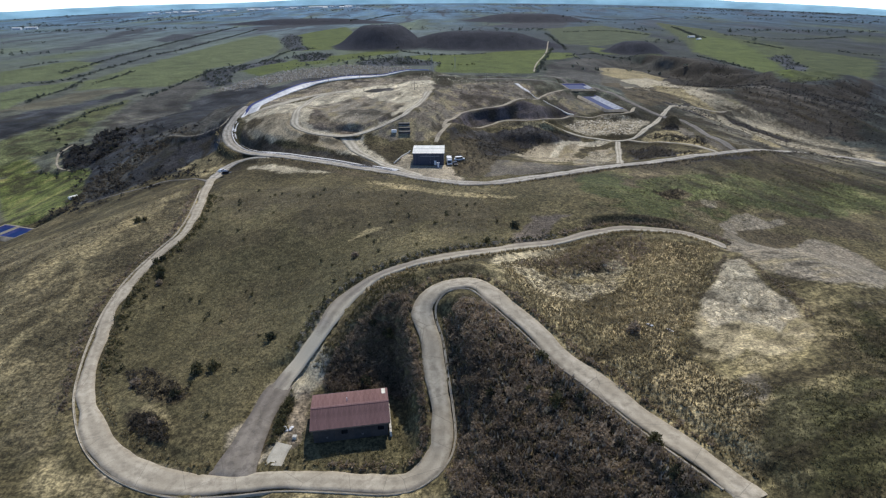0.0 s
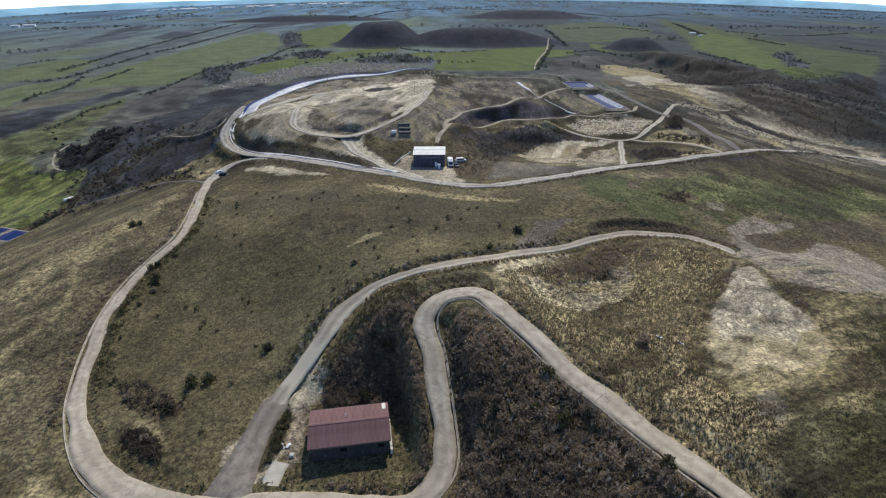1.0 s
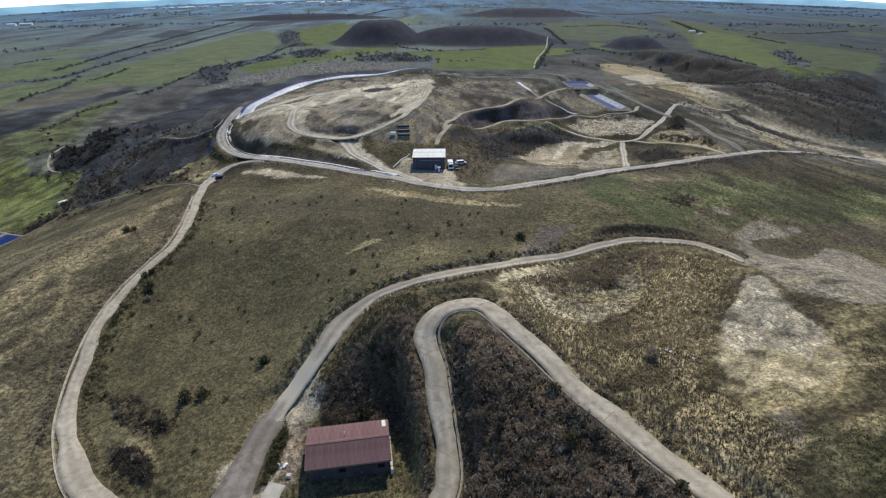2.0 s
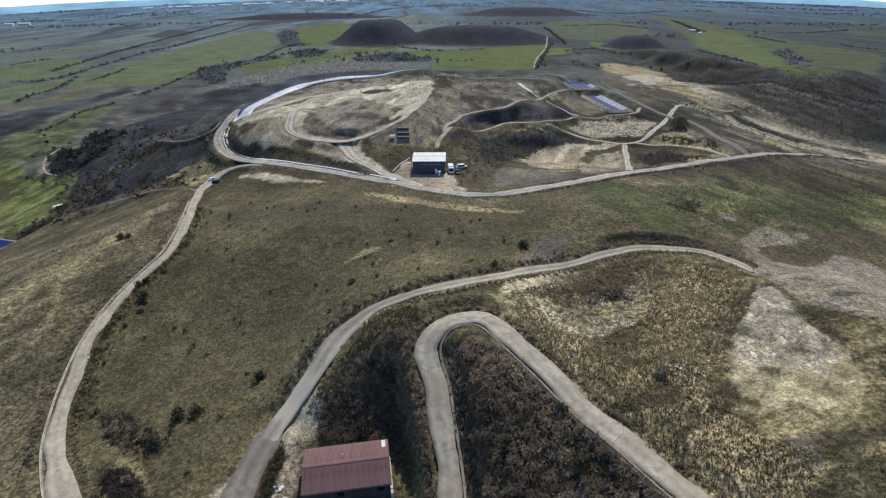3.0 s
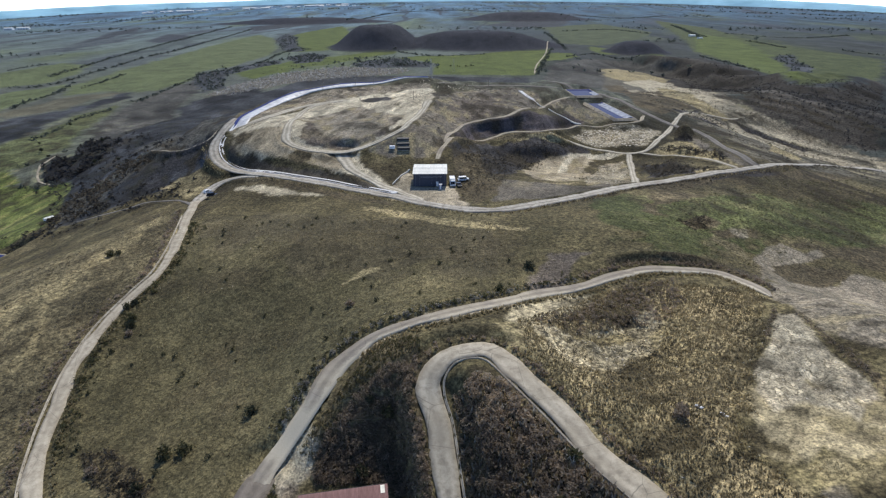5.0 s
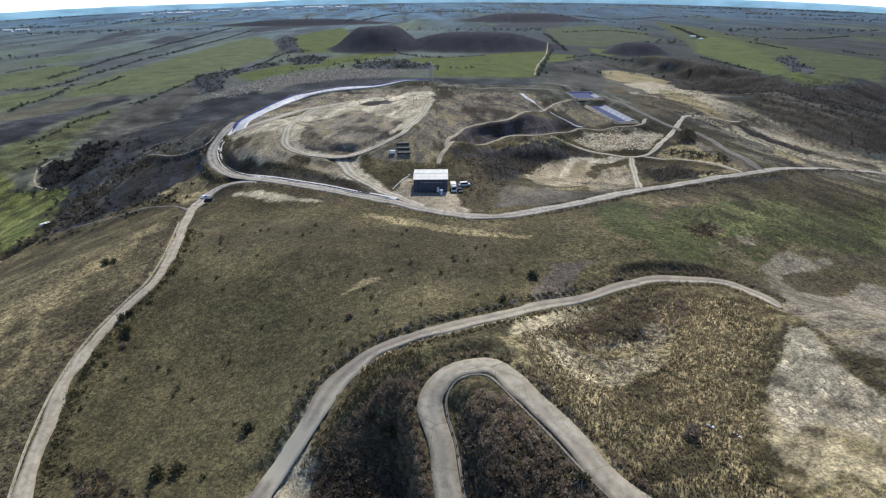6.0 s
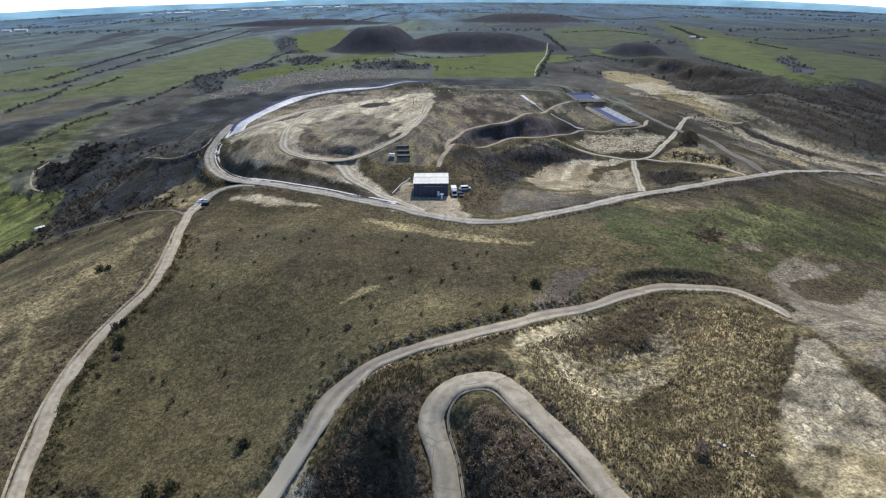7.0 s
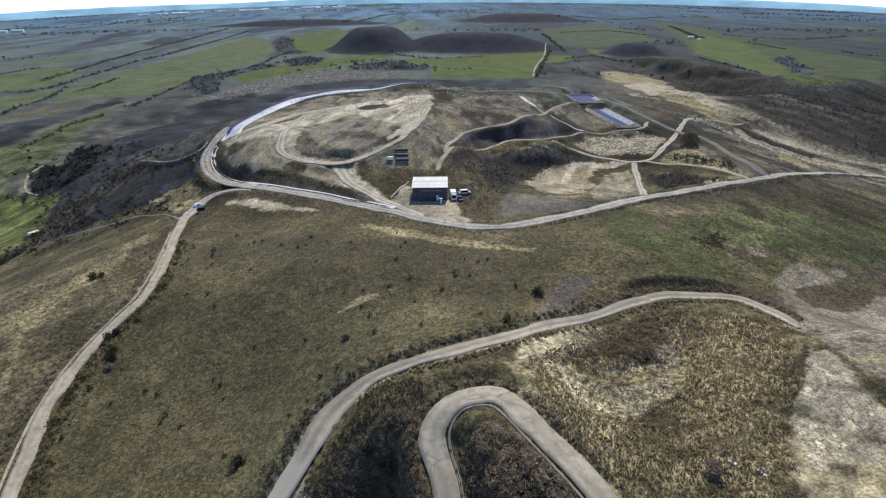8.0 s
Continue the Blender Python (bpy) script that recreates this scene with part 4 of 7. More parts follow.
ROADS["pit_loop"] = ([(-65.8, 381), (-84.6, 361.1), (-85.3, 326.2), (-83.2, 301.5), (-80.5, 290.8), (-73.1, 285.1), (-59.3, 282), (-47.5, 281.9), (-33.2, 288.1), (-22, 300.5), (-15.9, 336.1), (-11.7, 366)], 3.3, SAND_ROAD)
ROADS["pit_track"] = ([(-119.2, 321.3), (-104.1, 327.7), (-92, 361.4), (-65.8, 381)], 5, SAND_ROAD)
ROADS["pit_exit"] = ([(-52.7, 285.5), (-50.3, 276.0), (-44.4, 263.4), (-35.1, 251.7), (-22.0, 235.3), (-11.5, 220.3)], 4.2, SAND_ROAD)
ROADS["bench"] = ([(-6.2, 273.6), (-2, 289.4), (5.8, 308.6), (30.8, 339.2), (56.6, 348.5), (86.5, 387.3), (105.9, 386), (126.4, 389.5), (138.1, 411.7)], 2.2, DIRT_ROAD)
ROADS["terrace_track"] = ([(-2.6, 292.8), (0.1, 306.2), (8, 335.2), (20.7, 348), (39.1, 356), (58, 387.2), (74, 417.3), (91.3, 437.5)], 2.4, DIRT_ROAD)
ROADS["side_track"] = ([(60, 346.5), (75.6, 350.6), (92.4, 343.9), (104, 334.5), (113.9, 333.6), (125.5, 348.6), (146.4, 382.6), (159.9, 404.8), (174.2, 429.3), (195.9, 451.2), (219.3, 450.5), (227.6, 453.5)], 3.1, SAND_ROAD)
ROADS["spur_track"] = ([(104.9, 334), (96.5, 302.3), (82.2, 253.7)], 3.2, SAND_ROAD)
ROADS["bank_track"] = ([(110.4, 333.1), (125.6, 310.1), (137, 285.4), (140, 278.8)], 2.2, SAND_ROAD)
ROADS["straight_track"] = ([(85.9, 514.5), (101.6, 489.7), (124.9, 464.7), (137.5, 427.5), (151, 390.7), (162.5, 359.9), (152.1, 292.1), (156.2, 286.5)], 4.4, GREY_ROAD)
ROADS["field_lane"] = ([(134, 883.6), (154.9, 994.9), (195.1, 1153.4), (226.1, 1308)], 2.6, DIRT_ROAD)
ROADS["vale_lane"] = ([(-304.3, 440.1), (-301.2, 424.6), (-302.4, 414.3), (-295.5, 400.0), (-285.0, 386.5), (-274.1, 377.4), (-264.1, 371.6)], 1.8, DIRT_ROAD)
ROADS["bank_path"] = ([(-176, 334), (-150, 314), (-136, 312), (-129, 314), (-127, 321)], 1.1, DIRT_ROAD)
ROADS["rim_road"] = ([(-6, 420), (25, 443), (67, 452), (90, 457), (114, 473)], 4.5, GREY_ROAD)
ROADS["foot_track"] = ([(-106, 236), (-116, 247), (-125, 256), (-141, 262), (-150, 258), (-162, 257), (-177, 256)], 1.7, GREY_ROAD)
ROAD_LABELS = {
    "hill_road": "pale worn concrete road winding down the hill in a hairpin",
    "yard_road": "worn brown-grey track climbing from the road junction",
    "upper_track": "pale dusty dirt track curving over the hilltop",
    "main_road": "pale gravel road running along the foot of the tip",
    "link": "pale gravel link road beside a parked vehicle",
    "pit_loop": "sandy track looping round a shallow hollow",
    "pit_track": "sandy track across bare ground of the tip",
    "pit_exit": "sandy track leading out of the tip to the road",
    "bench": "narrow dirt track along a bench over dark slopes",
    "terrace_track": "dirt track along the top of a dark bank",
    "side_track": "sandy track winding between mounds",
    "spur_track": "short sandy track joining the gravel road",
    "bank_track": "narrow sandy track on top of a bank",
    "straight_track": "straight grey track past two lined ponds",
    "vale_lane": "narrow pale lane curving round a dark wood in the valley",
    "bank_path": "thin worn path across the dark outer bank",
    "rim_road": "grey service road along the rim of the tip",
    "foot_track": "worn track skirting the foot of the western slope",
    "field_lane": "pale farm lane beside a green field",
}

def smooth_line(points, step=1.6):
    """A flowing line through the points, in even steps."""
    p = np.asarray(points, float)
    p = np.vstack([2 * p[0] - p[1], p, 2 * p[-1] - p[-2]])
    out = []
    for a, b, c, d in zip(p[:-3], p[1:-2], p[2:-1], p[3:]):
        t = np.linspace(0, 1, max(3, int(np.hypot(*(c - b)) / step)), endpoint=False)[:, None]
        out.append(0.5 * (2 * b + (c - a) * t + (2 * a - 5 * b + 4 * c - d) * t**2 + (3 * b - a - 3 * c + d) * t**3))
    return np.vstack(out + [p[-2][None]])


def settle(values, rounds=6):
    for _ in range(rounds):
        values = np.concatenate([values[:1], (values[:-2] + 2 * values[1:-1] + values[2:]) / 4, values[-1:]])
    return values


def lattice(x, y, seed):
    h = np.sin(x * 127.1 + y * 311.7 + seed * 74.7) * 43758.5453
    return h - np.floor(h)


def wander(x, y, size, seed=0.0, octaves=3):
    """Smooth noise over the plan, about -1 to 1, whose largest forms are of that size."""
    total, gain = np.zeros(np.shape(x)), 1.0
    for n in range(octaves):
        u, v = x / size, y / size
        i, j = np.floor(u), np.floor(v)
        a, b = ease(u - i), ease(v - j)
        s = seed + 13.0 * n
        low = lattice(i, j, s) * (1 - a) + lattice(i + 1, j, s) * a
        high = lattice(i, j + 1, s) * (1 - a) + lattice(i + 1, j + 1, s) * a
        total += gain * ((low * (1 - b) + high * b) * 2 - 1)
        size, gain = size / 2.1, gain * 0.5
    return total / 1.6


def inside(px, py, poly):
    """Signed distance to a closed outline: positive within."""
    pts = np.asarray(poly, float)
    best, within = np.full(px.shape, 1e9), np.zeros(px.shape, bool)
    for (ax, ay), (bx, by) in zip(pts, np.roll(pts, -1, 0)):
        ex, ey = bx - ax, by - ay
        s = np.clip(((px - ax) * ex + (py - ay) * ey) / (ex * ex + ey * ey), 0, 1)
        best = np.minimum(best, np.hypot(px - ax - s * ex, py - ay - s * ey))
        cross = ((ay > py) != (by > py)) & (px < ex * (py - ay) / (ey if ey else 1e-9) + ax)
        within ^= cross
    return np.where(within, best, -best)


# how a road widens and narrows along its points
SWELL = {
    "hill_road": ([0, 2, 8, 9, 10, 11, 12, 13, 14, 17, 18, 20, 22, 23, 25, 27, 29], [0.9, 0.74, 0.8, 1.2, 1.5, 1.4, 1.15, 1.05, 0.95, 1.0, 0.9, 0.86, 1.0, 1.2, 1.25, 1.1, 1.05]),
    "yard_road": ([0, 1, 2, 3, 4, 5], [2.3, 1.6, 0.95, 0.75, 0.85, 1.05]),
    "upper_track": ([0, 1, 2, 3, 5, 30], [0.9, 1.15, 1.4, 1.0, 0.85, 0.88]),
    "pit_loop": ([0, 3, 6, 7, 8, 9, 11], [1.0, 1.2, 1.5, 1.6, 1.1, 1.0, 1.4]),
    "pit_exit": ([0, 1, 2, 5], [1.9, 1.5, 1.1, 0.9]),
}
LINES, SWELLS = {}, {}
for name, (points, wide, _) in ROADS.items():
    line = smooth_line(points)
    swell = np.ones(len(line))
    if name in SWELL:
        stops = [int(np.argmin(np.hypot(*(line - np.asarray(q)).T))) for q in points]
        swell = settle(np.interp(np.interp(np.arange(len(line)), stops, np.arange(len(stops))), *SWELL[name]), 140)
    SWELLS[name] = swell
    level = settle(height(line[:, 0], line[:, 1]))
    if name == "hill_road":
        # the limb up to the hairpin climbs evenly
        low, top = [int(np.argmin(np.hypot(*(line - np.array(p)).T))) for p in ((-1.2, 80.0), (-5.0, 107.3))]
        level[low:top] = np.linspace(level[low], level[top], top - low)
        level = settle(level, 14)
    LINES[name] = (line, level, wide)


# a road that ends on another takes its level there
for name, (line, level, wide) in LINES.items():
    for end in (0, -1):
        for other, (oline, olevel, owide) in LINES.items():
            if other != name:
                d = np.hypot(*(oline - line[end]).T)
                if d.min() < owide / 2 + 3:
                    gap = olevel[d.argmin()] - 0.05 - level[end]
                    reach = np.hypot(*(line - line[end]).T)
                    level += gap * (1 - ease(reach / 18.0))
                    break


def bedded(x, y):
    """Height of the land with the roads' beds cut and filled into it, the distance from the nearest road's edge, and the land's own height."""
    own = height(x, y)
    z, edge, floor = own.copy(), np.full(x.shape, 1e9), np.full(x.shape, 1e9)
    for name, (line, level, wide) in LINES.items():
        swell = SWELLS[name]
        slack = 0.28 + 0.7 * np.abs(np.gradient(level))
        low, high = line.min(0) - 12, line.max(0) + 12
        near = np.flatnonzero((x > low[0]) & (x < high[0]) & (y > low[1]) & (y < high[1]))
        for part in np.array_split(near, max(1, len(near) // 4000)):
            if not len(part):
                continue
            d2 = (x[part, None] - line[None, :, 0]) ** 2 + (y[part, None] - line[None, :, 1]) ** 2
            k = d2.argmin(1)
            d = np.sqrt(d2[np.arange(len(part)), k]) - wide / 2 * swell[k]
            take = d < edge[part]
            edge[part] = np.where(take, d, edge[part])
            blend = 1 - ease((d - 1.9) / 3.0)
            bed = level[k] - 0.30 * (1 - ease((d + 0.3) / 1.3))
            z[part] = np.where(blend > 0, z[part] + (bed - z[part]) * blend, z[part])
            under = d < 0.15
            floor[part] = np.where(under, np.minimum(floor[part], level[k] - slack[k]), floor[part])
    return np.minimum(z, floor), edge, own


def spread(start, end, fine, growth, far):
    """Places along one axis: fine from start to end, then ever wider out to far."""
    out, step = [*np.arange(start, end, fine)], fine
    while out[-1] < far:
        step *= 1 + growth
        out.append(out[-1] + step)
    return np.array(out)


def mesh_object(name, verts, faces, material, parent=None, smooth=False):
    me = bpy.data.meshes.new(name)
    verts, faces = np.asarray(verts, np.float32), np.asarray(faces, np.int32)
    me.vertices.add(len(verts))
    me.vertices.foreach_set("co", verts.ravel())
    me.loops.add(faces.size)
    me.loops.foreach_set("vertex_index", faces.ravel())
    me.polygons.add(len(faces))
    me.polygons.foreach_set("loop_start", np.arange(0, faces.size, faces.shape[1], dtype=np.int32))
    me.update(calc_edges=True)
    if smooth:
        me.polygons.foreach_set("use_smooth", np.ones(len(faces), bool))
    me.materials.append(material)
    ob = new(name, me)
    ob.parent = parent
    return ob


def grid_faces(rows, cols):
    i = np.arange(rows - 1)[:, None] * cols + np.arange(cols - 1)[None, :]
    return np.stack([i, i + 1, i + cols + 1, i + cols], -1).reshape(-1, 4)


def cover_at(x, y):
    """The ground's colour, painted haze and shade included, and how tufted it is."""
    n1, n2 = wander(x, y, 9.0, 3.0), wander(x, y, 60.0, 9.0)
    fine = wander(x * 0.5 + y * 0.25, y * 0.9 - x * 0.4, 2.6, 71.0, 3)
    colour = np.empty((len(x), 3))
    # haze: blue is mixed into the ground colour as distance grows
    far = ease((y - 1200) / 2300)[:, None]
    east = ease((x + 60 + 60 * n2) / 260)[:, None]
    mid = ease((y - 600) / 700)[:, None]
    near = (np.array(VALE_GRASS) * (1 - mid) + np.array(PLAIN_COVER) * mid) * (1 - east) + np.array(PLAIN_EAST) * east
    plain = near * (1 - far) + np.array(FAR_HAZE) * (1 - 0.35 * ease((x + 300) / 900))[:, None] * far
    out = np.hypot(np.maximum(np.abs(x) - 60, 0), y - 200)
    hill = (1 - ease((out - 140) / 160))[:, None]
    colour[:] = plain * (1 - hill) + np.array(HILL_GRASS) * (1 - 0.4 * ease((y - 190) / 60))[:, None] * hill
    tufts = 0.55 * hill[:, 0]
    level = height(x, y)
    # patchwork of small fields and heath out on the plain
    patch = wander(x + 30 * n2, y * 0.35, 110.0, 21.0, 2)
    wide = np.clip((y - 520) / 200, 0, 1) * np.clip(np.abs(patch) * 2.2 - 0.25, 0, 1)
    tone = np.where((patch > 0)[:, None], np.where((x < -120)[:, None], np.array(FIELD_WEST), np.array(FIELD_OLIVE)), np.array(WOOD) * 1.25)
    colour += (tone - colour) * (wide * 0.7)[:, None]
    # strips of plough, pasture and hedge that run out across the plain
    strip_tone = wander(x + 0.06 * y + 40 * n2, y * 0.12, 48.0, 27.0, 3)
    out_there = ease((y - 900) / 500)
    colour *= (1 + out_there * np.clip(0.5 * strip_tone, -0.22, 0.22))[:, None]
    lines = out_there * ease((0.055 - np.abs(wander(x - 0.1 * y, y * 0.16, 170.0, 44.0, 3))) / 0.03)
    colour += (np.array(WOOD) - colour) * (0.75 * lines)[:, None]
    # drier and scrubbier patches over the near hill
    blot = wander(x, y, 15.0, 41.0, 4)
    dry, damp = (ease((blot - 0.1) / 0.6) * 0.24)[:, None], (ease((-blot - 0.1) / 0.6) * 0.5)[:, None]
    for n, (tone, soft, poly) in enumerate(FIELDS + ZONES):
        p = np.asarray(poly, float)
        low, high = p.min(0) - 3 * soft, p.max(0) + 3 * soft
        near = np.flatnonzero((x > low[0]) & (x < high[0]) & (y > low[1]) & (y < high[1]))
        if len(near):
            zone = n >= len(FIELDS)
            rough_edge = (soft if soft < 2.4 else max(soft * 0.8, 3.2)) if zone else soft * 0.9
            d = inside(x[near], y[near], p) + rough_edge * (n1[near] + 0.8 * blot[near] + 0.5 * fine[near])
            w = ease(0.5 + d / (soft * 0.55 if zone else soft))
            if zone and tone[0] > 0.27:
                # grown-over spots and darker runs inside the bare ground
                w = w * (1 - (0.15 if tone in (WHITE_ROCK, FAN_STRAW, FAN_DRY) else 0.5) * ease((fine[near] + 0.6 * n1[near] - 0.3) / 0.4))
            colour[near] += (np.array(tone) - colour[near]) * w[:, None]
            bare = tone in (TIP_SAND, PALE_EARTH, GREY_EARTH, DUST, SAND, PIT_FLOOR, WHITE_ROCK, FAN_STRAW, FAN_DRY, FIELD_GREEN, FIELD_OLIVE, FIELD_BROWN)
            aim = 0.25 if tone in (GREY_EARTH, MEADOW, MEADOW_BROWN) else 0.12 if tone in (BROWN_EARTH, TIP_BROWN, TIP_SHADE, SHADED_EARTH) else 0.0 if bare else 0.75 if tone in (STRAW_SCRUB, SCRUB, STRAW, STONY) else 0.1 if tone in (MOOR_AND_SHADE, HEATH_AND_SHADE) else 0.5
            tufts[near] += (aim - tufts[near]) * w
    # scrub on the steep far hills, its tone blued for haze
    for cx, cy, a, b, rise, turn in [m for m in MESAS if m[1] > 1000]:
        c, s = np.cos(np.radians(turn)), np.sin(np.radians(turn))
        u, v = ((x - cx) * c + (y - cy) * s) / a, ((y - cy) * c - (x - cx) * s) / b
        on = ease((1.32 - np.hypot(u, v) + 0.08 * n2) / 0.2)
        colour += (np.array(HAZED_HILL_WOOD) - colour) * on[:, None]
    mottle = (hill[:, 0] * (colour.max(1) < 0.3) * (colour.max(1) > 0.066) * (y < 330))[:, None]
    colour += (np.array(STRAW) * 0.9 - colour) * dry * mottle
    colour += (np.array(SCRUB) * 0.9 - colour) * damp * mottle
    # broken ground: scrub, wash and bare streaks a few metres across
    near = ease((1000 - y) / 350)
    calm = np.where(np.abs(colour - np.array(VALE_GREEN)).max(1) < 0.02, 0.25, 1.0)
    colour *= (1 + 0.34 * calm * near * wander(x + 6 * n1, y * 0.6, 11.0, 83.0, 5))[:, None]
    run = wander((x * 0.5 - y * 0.86) * 0.2, x * 0.86 + y * 0.5, 7.0, 97.0, 4)
    east = ease((x - 120) / 60) * ease((700 - y) / 120) * ease((y - 200) / 40)
    broken = wander(x + 0.4 * y, y * 0.5 - 0.3 * x, 26.0, 15.0, 5)
    moor = (colour.max(1) < 0.075) * ease((y - 250) / 80) * ease((1150 - y) / 150)
    colour *= (1 + moor * np.clip(0.95 * broken, -0.55, 0.9))[:, None]
    plot = wander(x * 0.8 + y * 0.3, y * 0.55 - x * 0.2, 6.0, 91.0, 4)
    tip = ease((y - 228 + 55 * ease((x - 40) / 40)) / 30) * ease((640 - y) / 120)
    streak = east * run + (1 - east) * plot
    row = wander(x * 0.4 + y * 0.1, y * 1.5 - x * 0.35, 4.2, 55.0, 4)
    slope = ease((150 - y) / 20) * ease((x - 2) / 8) * ease((100 - x) / 10)
    west = ease((-88 - x) / 14) * ease((270 - y) / 30)
    lean = wander((x * 0.55 + y * 0.83) * 0.3, x * 0.83 - y * 0.55, 4.5, 63.0, 4)
    thick = (0.7 + 0.2 * east) * tip * ease((streak - 0.12) / 0.24) + 0.72 * slope * ease((row - 0.08) / 0.2) + 0.5 * west * ease((lean - 0.15) / 0.25)
    bare = 0.6 * tip * ease((-streak - 0.14) / 0.25) + 0.75 * slope * ease((-row - 0.1) / 0.2) + 0.55 * west * ease((-lean - 0.15) / 0.25)
    fan = np.exp(-(((x - 63) / 17) ** 4 + ((y - 100) / 26) ** 4))
    scratch = wander((x * 0.72 - y * 0.69) * 0.3, x * 0.69 + y * 0.72, 3.4, 29.0, 4)
    thick *= 1 - 0.75 * ease((colour.max(1) - 0.2) / 0.12) * (1 - 0.35 * east)
    thick += 0.6 * fan * ease((scratch - 0.08) / 0.22) * (colour.max(1) > 0.2)
    # lines left by grading on the worked ground of the tip
    graded = wander((x * 0.9 - y * 0.3) * 0.9, (y * 0.9 + x * 0.3) * 0.12, 2.4, 77.0, 3)
    worked = tip * (1 - east) * (colour.max(1) > 0.1)
    colour *= (1 + worked * np.clip(0.55 * graded, -0.32, 0.3))[:, None]
    # fissures and bright broken edges of the bare fan
    crack = np.abs(wander(x * 0.8 - y * 0.5, y * 0.45 + x * 0.3, 5.0, 12.0, 4))
    crown = wander(x + 0.3 * y, y * 0.6, 1.9, 33.0, 3)
    rock = fan * (colour.max(1) > 0.3)
    colour *= (1 + rock * (np.clip(0.42 * crown, -0.3, 0.3) - 0.55 * ease((0.10 - crack) / 0.09)))[:, None]
    dark = np.minimum(np.array(SCRUB) * 0.45, colour)
    colour += (dark - colour) * thick[:, None]
    pale = np.minimum(np.array(STRAW), colour * 2.1)
    colour += (np.maximum(pale, colour) - colour) * bare[:, None]
    rocky = ease((colour.max(1) - 0.34) / 0.08) * np.clip(0.85 * fan * ease((y - 84) / 14) + np.exp(-(((x - 33) / 17) ** 4 + ((y - 120) / 14) ** 4)), 0, 1)
    return np.clip(colour, 0.01, 0.7), tufts, rocky


GULLIES = ((33, 121, 20, 1.8), (67, 98, 24, 0.9), (-112, 190, 50, 0.8), (250, 470, 110, 3.0), (430, 690, 150, 13.0), (350, 820, 90, 6.0), (330, 560, 80, 7.0), (-170, 330, 60, 3.0), (-190, 350, 70, 2.5), (70, 300, 40, 1.2), (-70, 330, 40, 0.3))


def surface(x, y):
    """Height of the finished ground, with lumps and gullies kept off the roads, and the distance from the nearest road's edge."""
    z, edge, own = bedded(x, y)
    off = ease((edge - 1.2) / 3.0)
    calm = np.exp(-(((x + 20) / 12) ** 4 + ((y - 83) / 11) ** 4)) + np.exp(-(((x + 8) / 13) ** 4 + ((y - 243) / 13) ** 4))
    lump = 0.13 * wander(x, y, 2.7, 17.0, 2) + 0.22 * wander(x, y, 6.0, 1.0) + 0.35 * wander(x, y, 17.0, 5.0) * (y < 700) * (1 + 1.3 * ease((y - 255) / 40))
    gully = np.zeros(len(x))
    for cx, cy, r, deep in GULLIES:
        near = np.exp(-((x - cx) ** 2 + (y - cy) ** 2) / (2 * (r / 1.6) ** 2))
        gully -= deep * near * np.abs(wander(x, y * 0.6, r / 2.6, cx * 0.01, 4))
    # washed-out flutes running down the eroded bank and the bare fan
    flute = np.exp(-(((x - 33) / 15) ** 4 + ((y - 118) / 9) ** 4)) * 1.5 * np.abs(wander(x + 0.25 * y, y * 0.22, 3.4, 8.0, 2))
    flute += np.exp(-(((x - 66) / 11) ** 4 + ((y - 105) / 15) ** 4)) * 0.8 * np.abs(wander(x - 0.5 * y, (y + 0.5 * x) * 0.3, 3.6, 19.0, 3))
    gully -= flute
    return z + off * (1 - np.clip(calm, 0, 1)) * (lump + gully * ease(edge / 8)), edge


def build_ground():
    right = spread(0, 118, 0.85, 0.0125, 4700)
    xs = np.concatenate([-right[:0:-1], right])
    near = np.arange(48, 190, 0.85)
    ahead = np.concatenate([near, spread(190, 330, 1.15, 0.0115, 4900)])
    back = 48 - spread(1, 2, 2.0, 0.25, 900)
    ys = np.concatenate([back[::-1], ahead])
    X, Y = [a.ravel() for a in np.meshgrid(xs, ys)]
    z, edge = surface(X, Y)
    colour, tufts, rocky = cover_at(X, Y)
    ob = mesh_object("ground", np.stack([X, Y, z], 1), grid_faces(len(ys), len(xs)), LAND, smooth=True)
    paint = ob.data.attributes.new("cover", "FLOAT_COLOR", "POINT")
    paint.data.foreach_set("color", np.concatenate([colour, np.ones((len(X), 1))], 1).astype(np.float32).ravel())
    tuft = ob.data.attributes.new("tufts", "FLOAT", "POINT")
    tuft.data.foreach_set("value", tufts.astype(np.float32))
    stone = ob.data.attributes.new("bare", "FLOAT", "POINT")
    stone.data.foreach_set("value", rocky.astype(np.float32))
    return tagged(ob, "rolling hill land with dry olive grass, scrub, bare earth and fields", "ground", kind="structure")


build_ground()


TAPERED = ("upper_track", "vale_lane", "bank_path", "foot_track", "field_lane", "terrace_track")


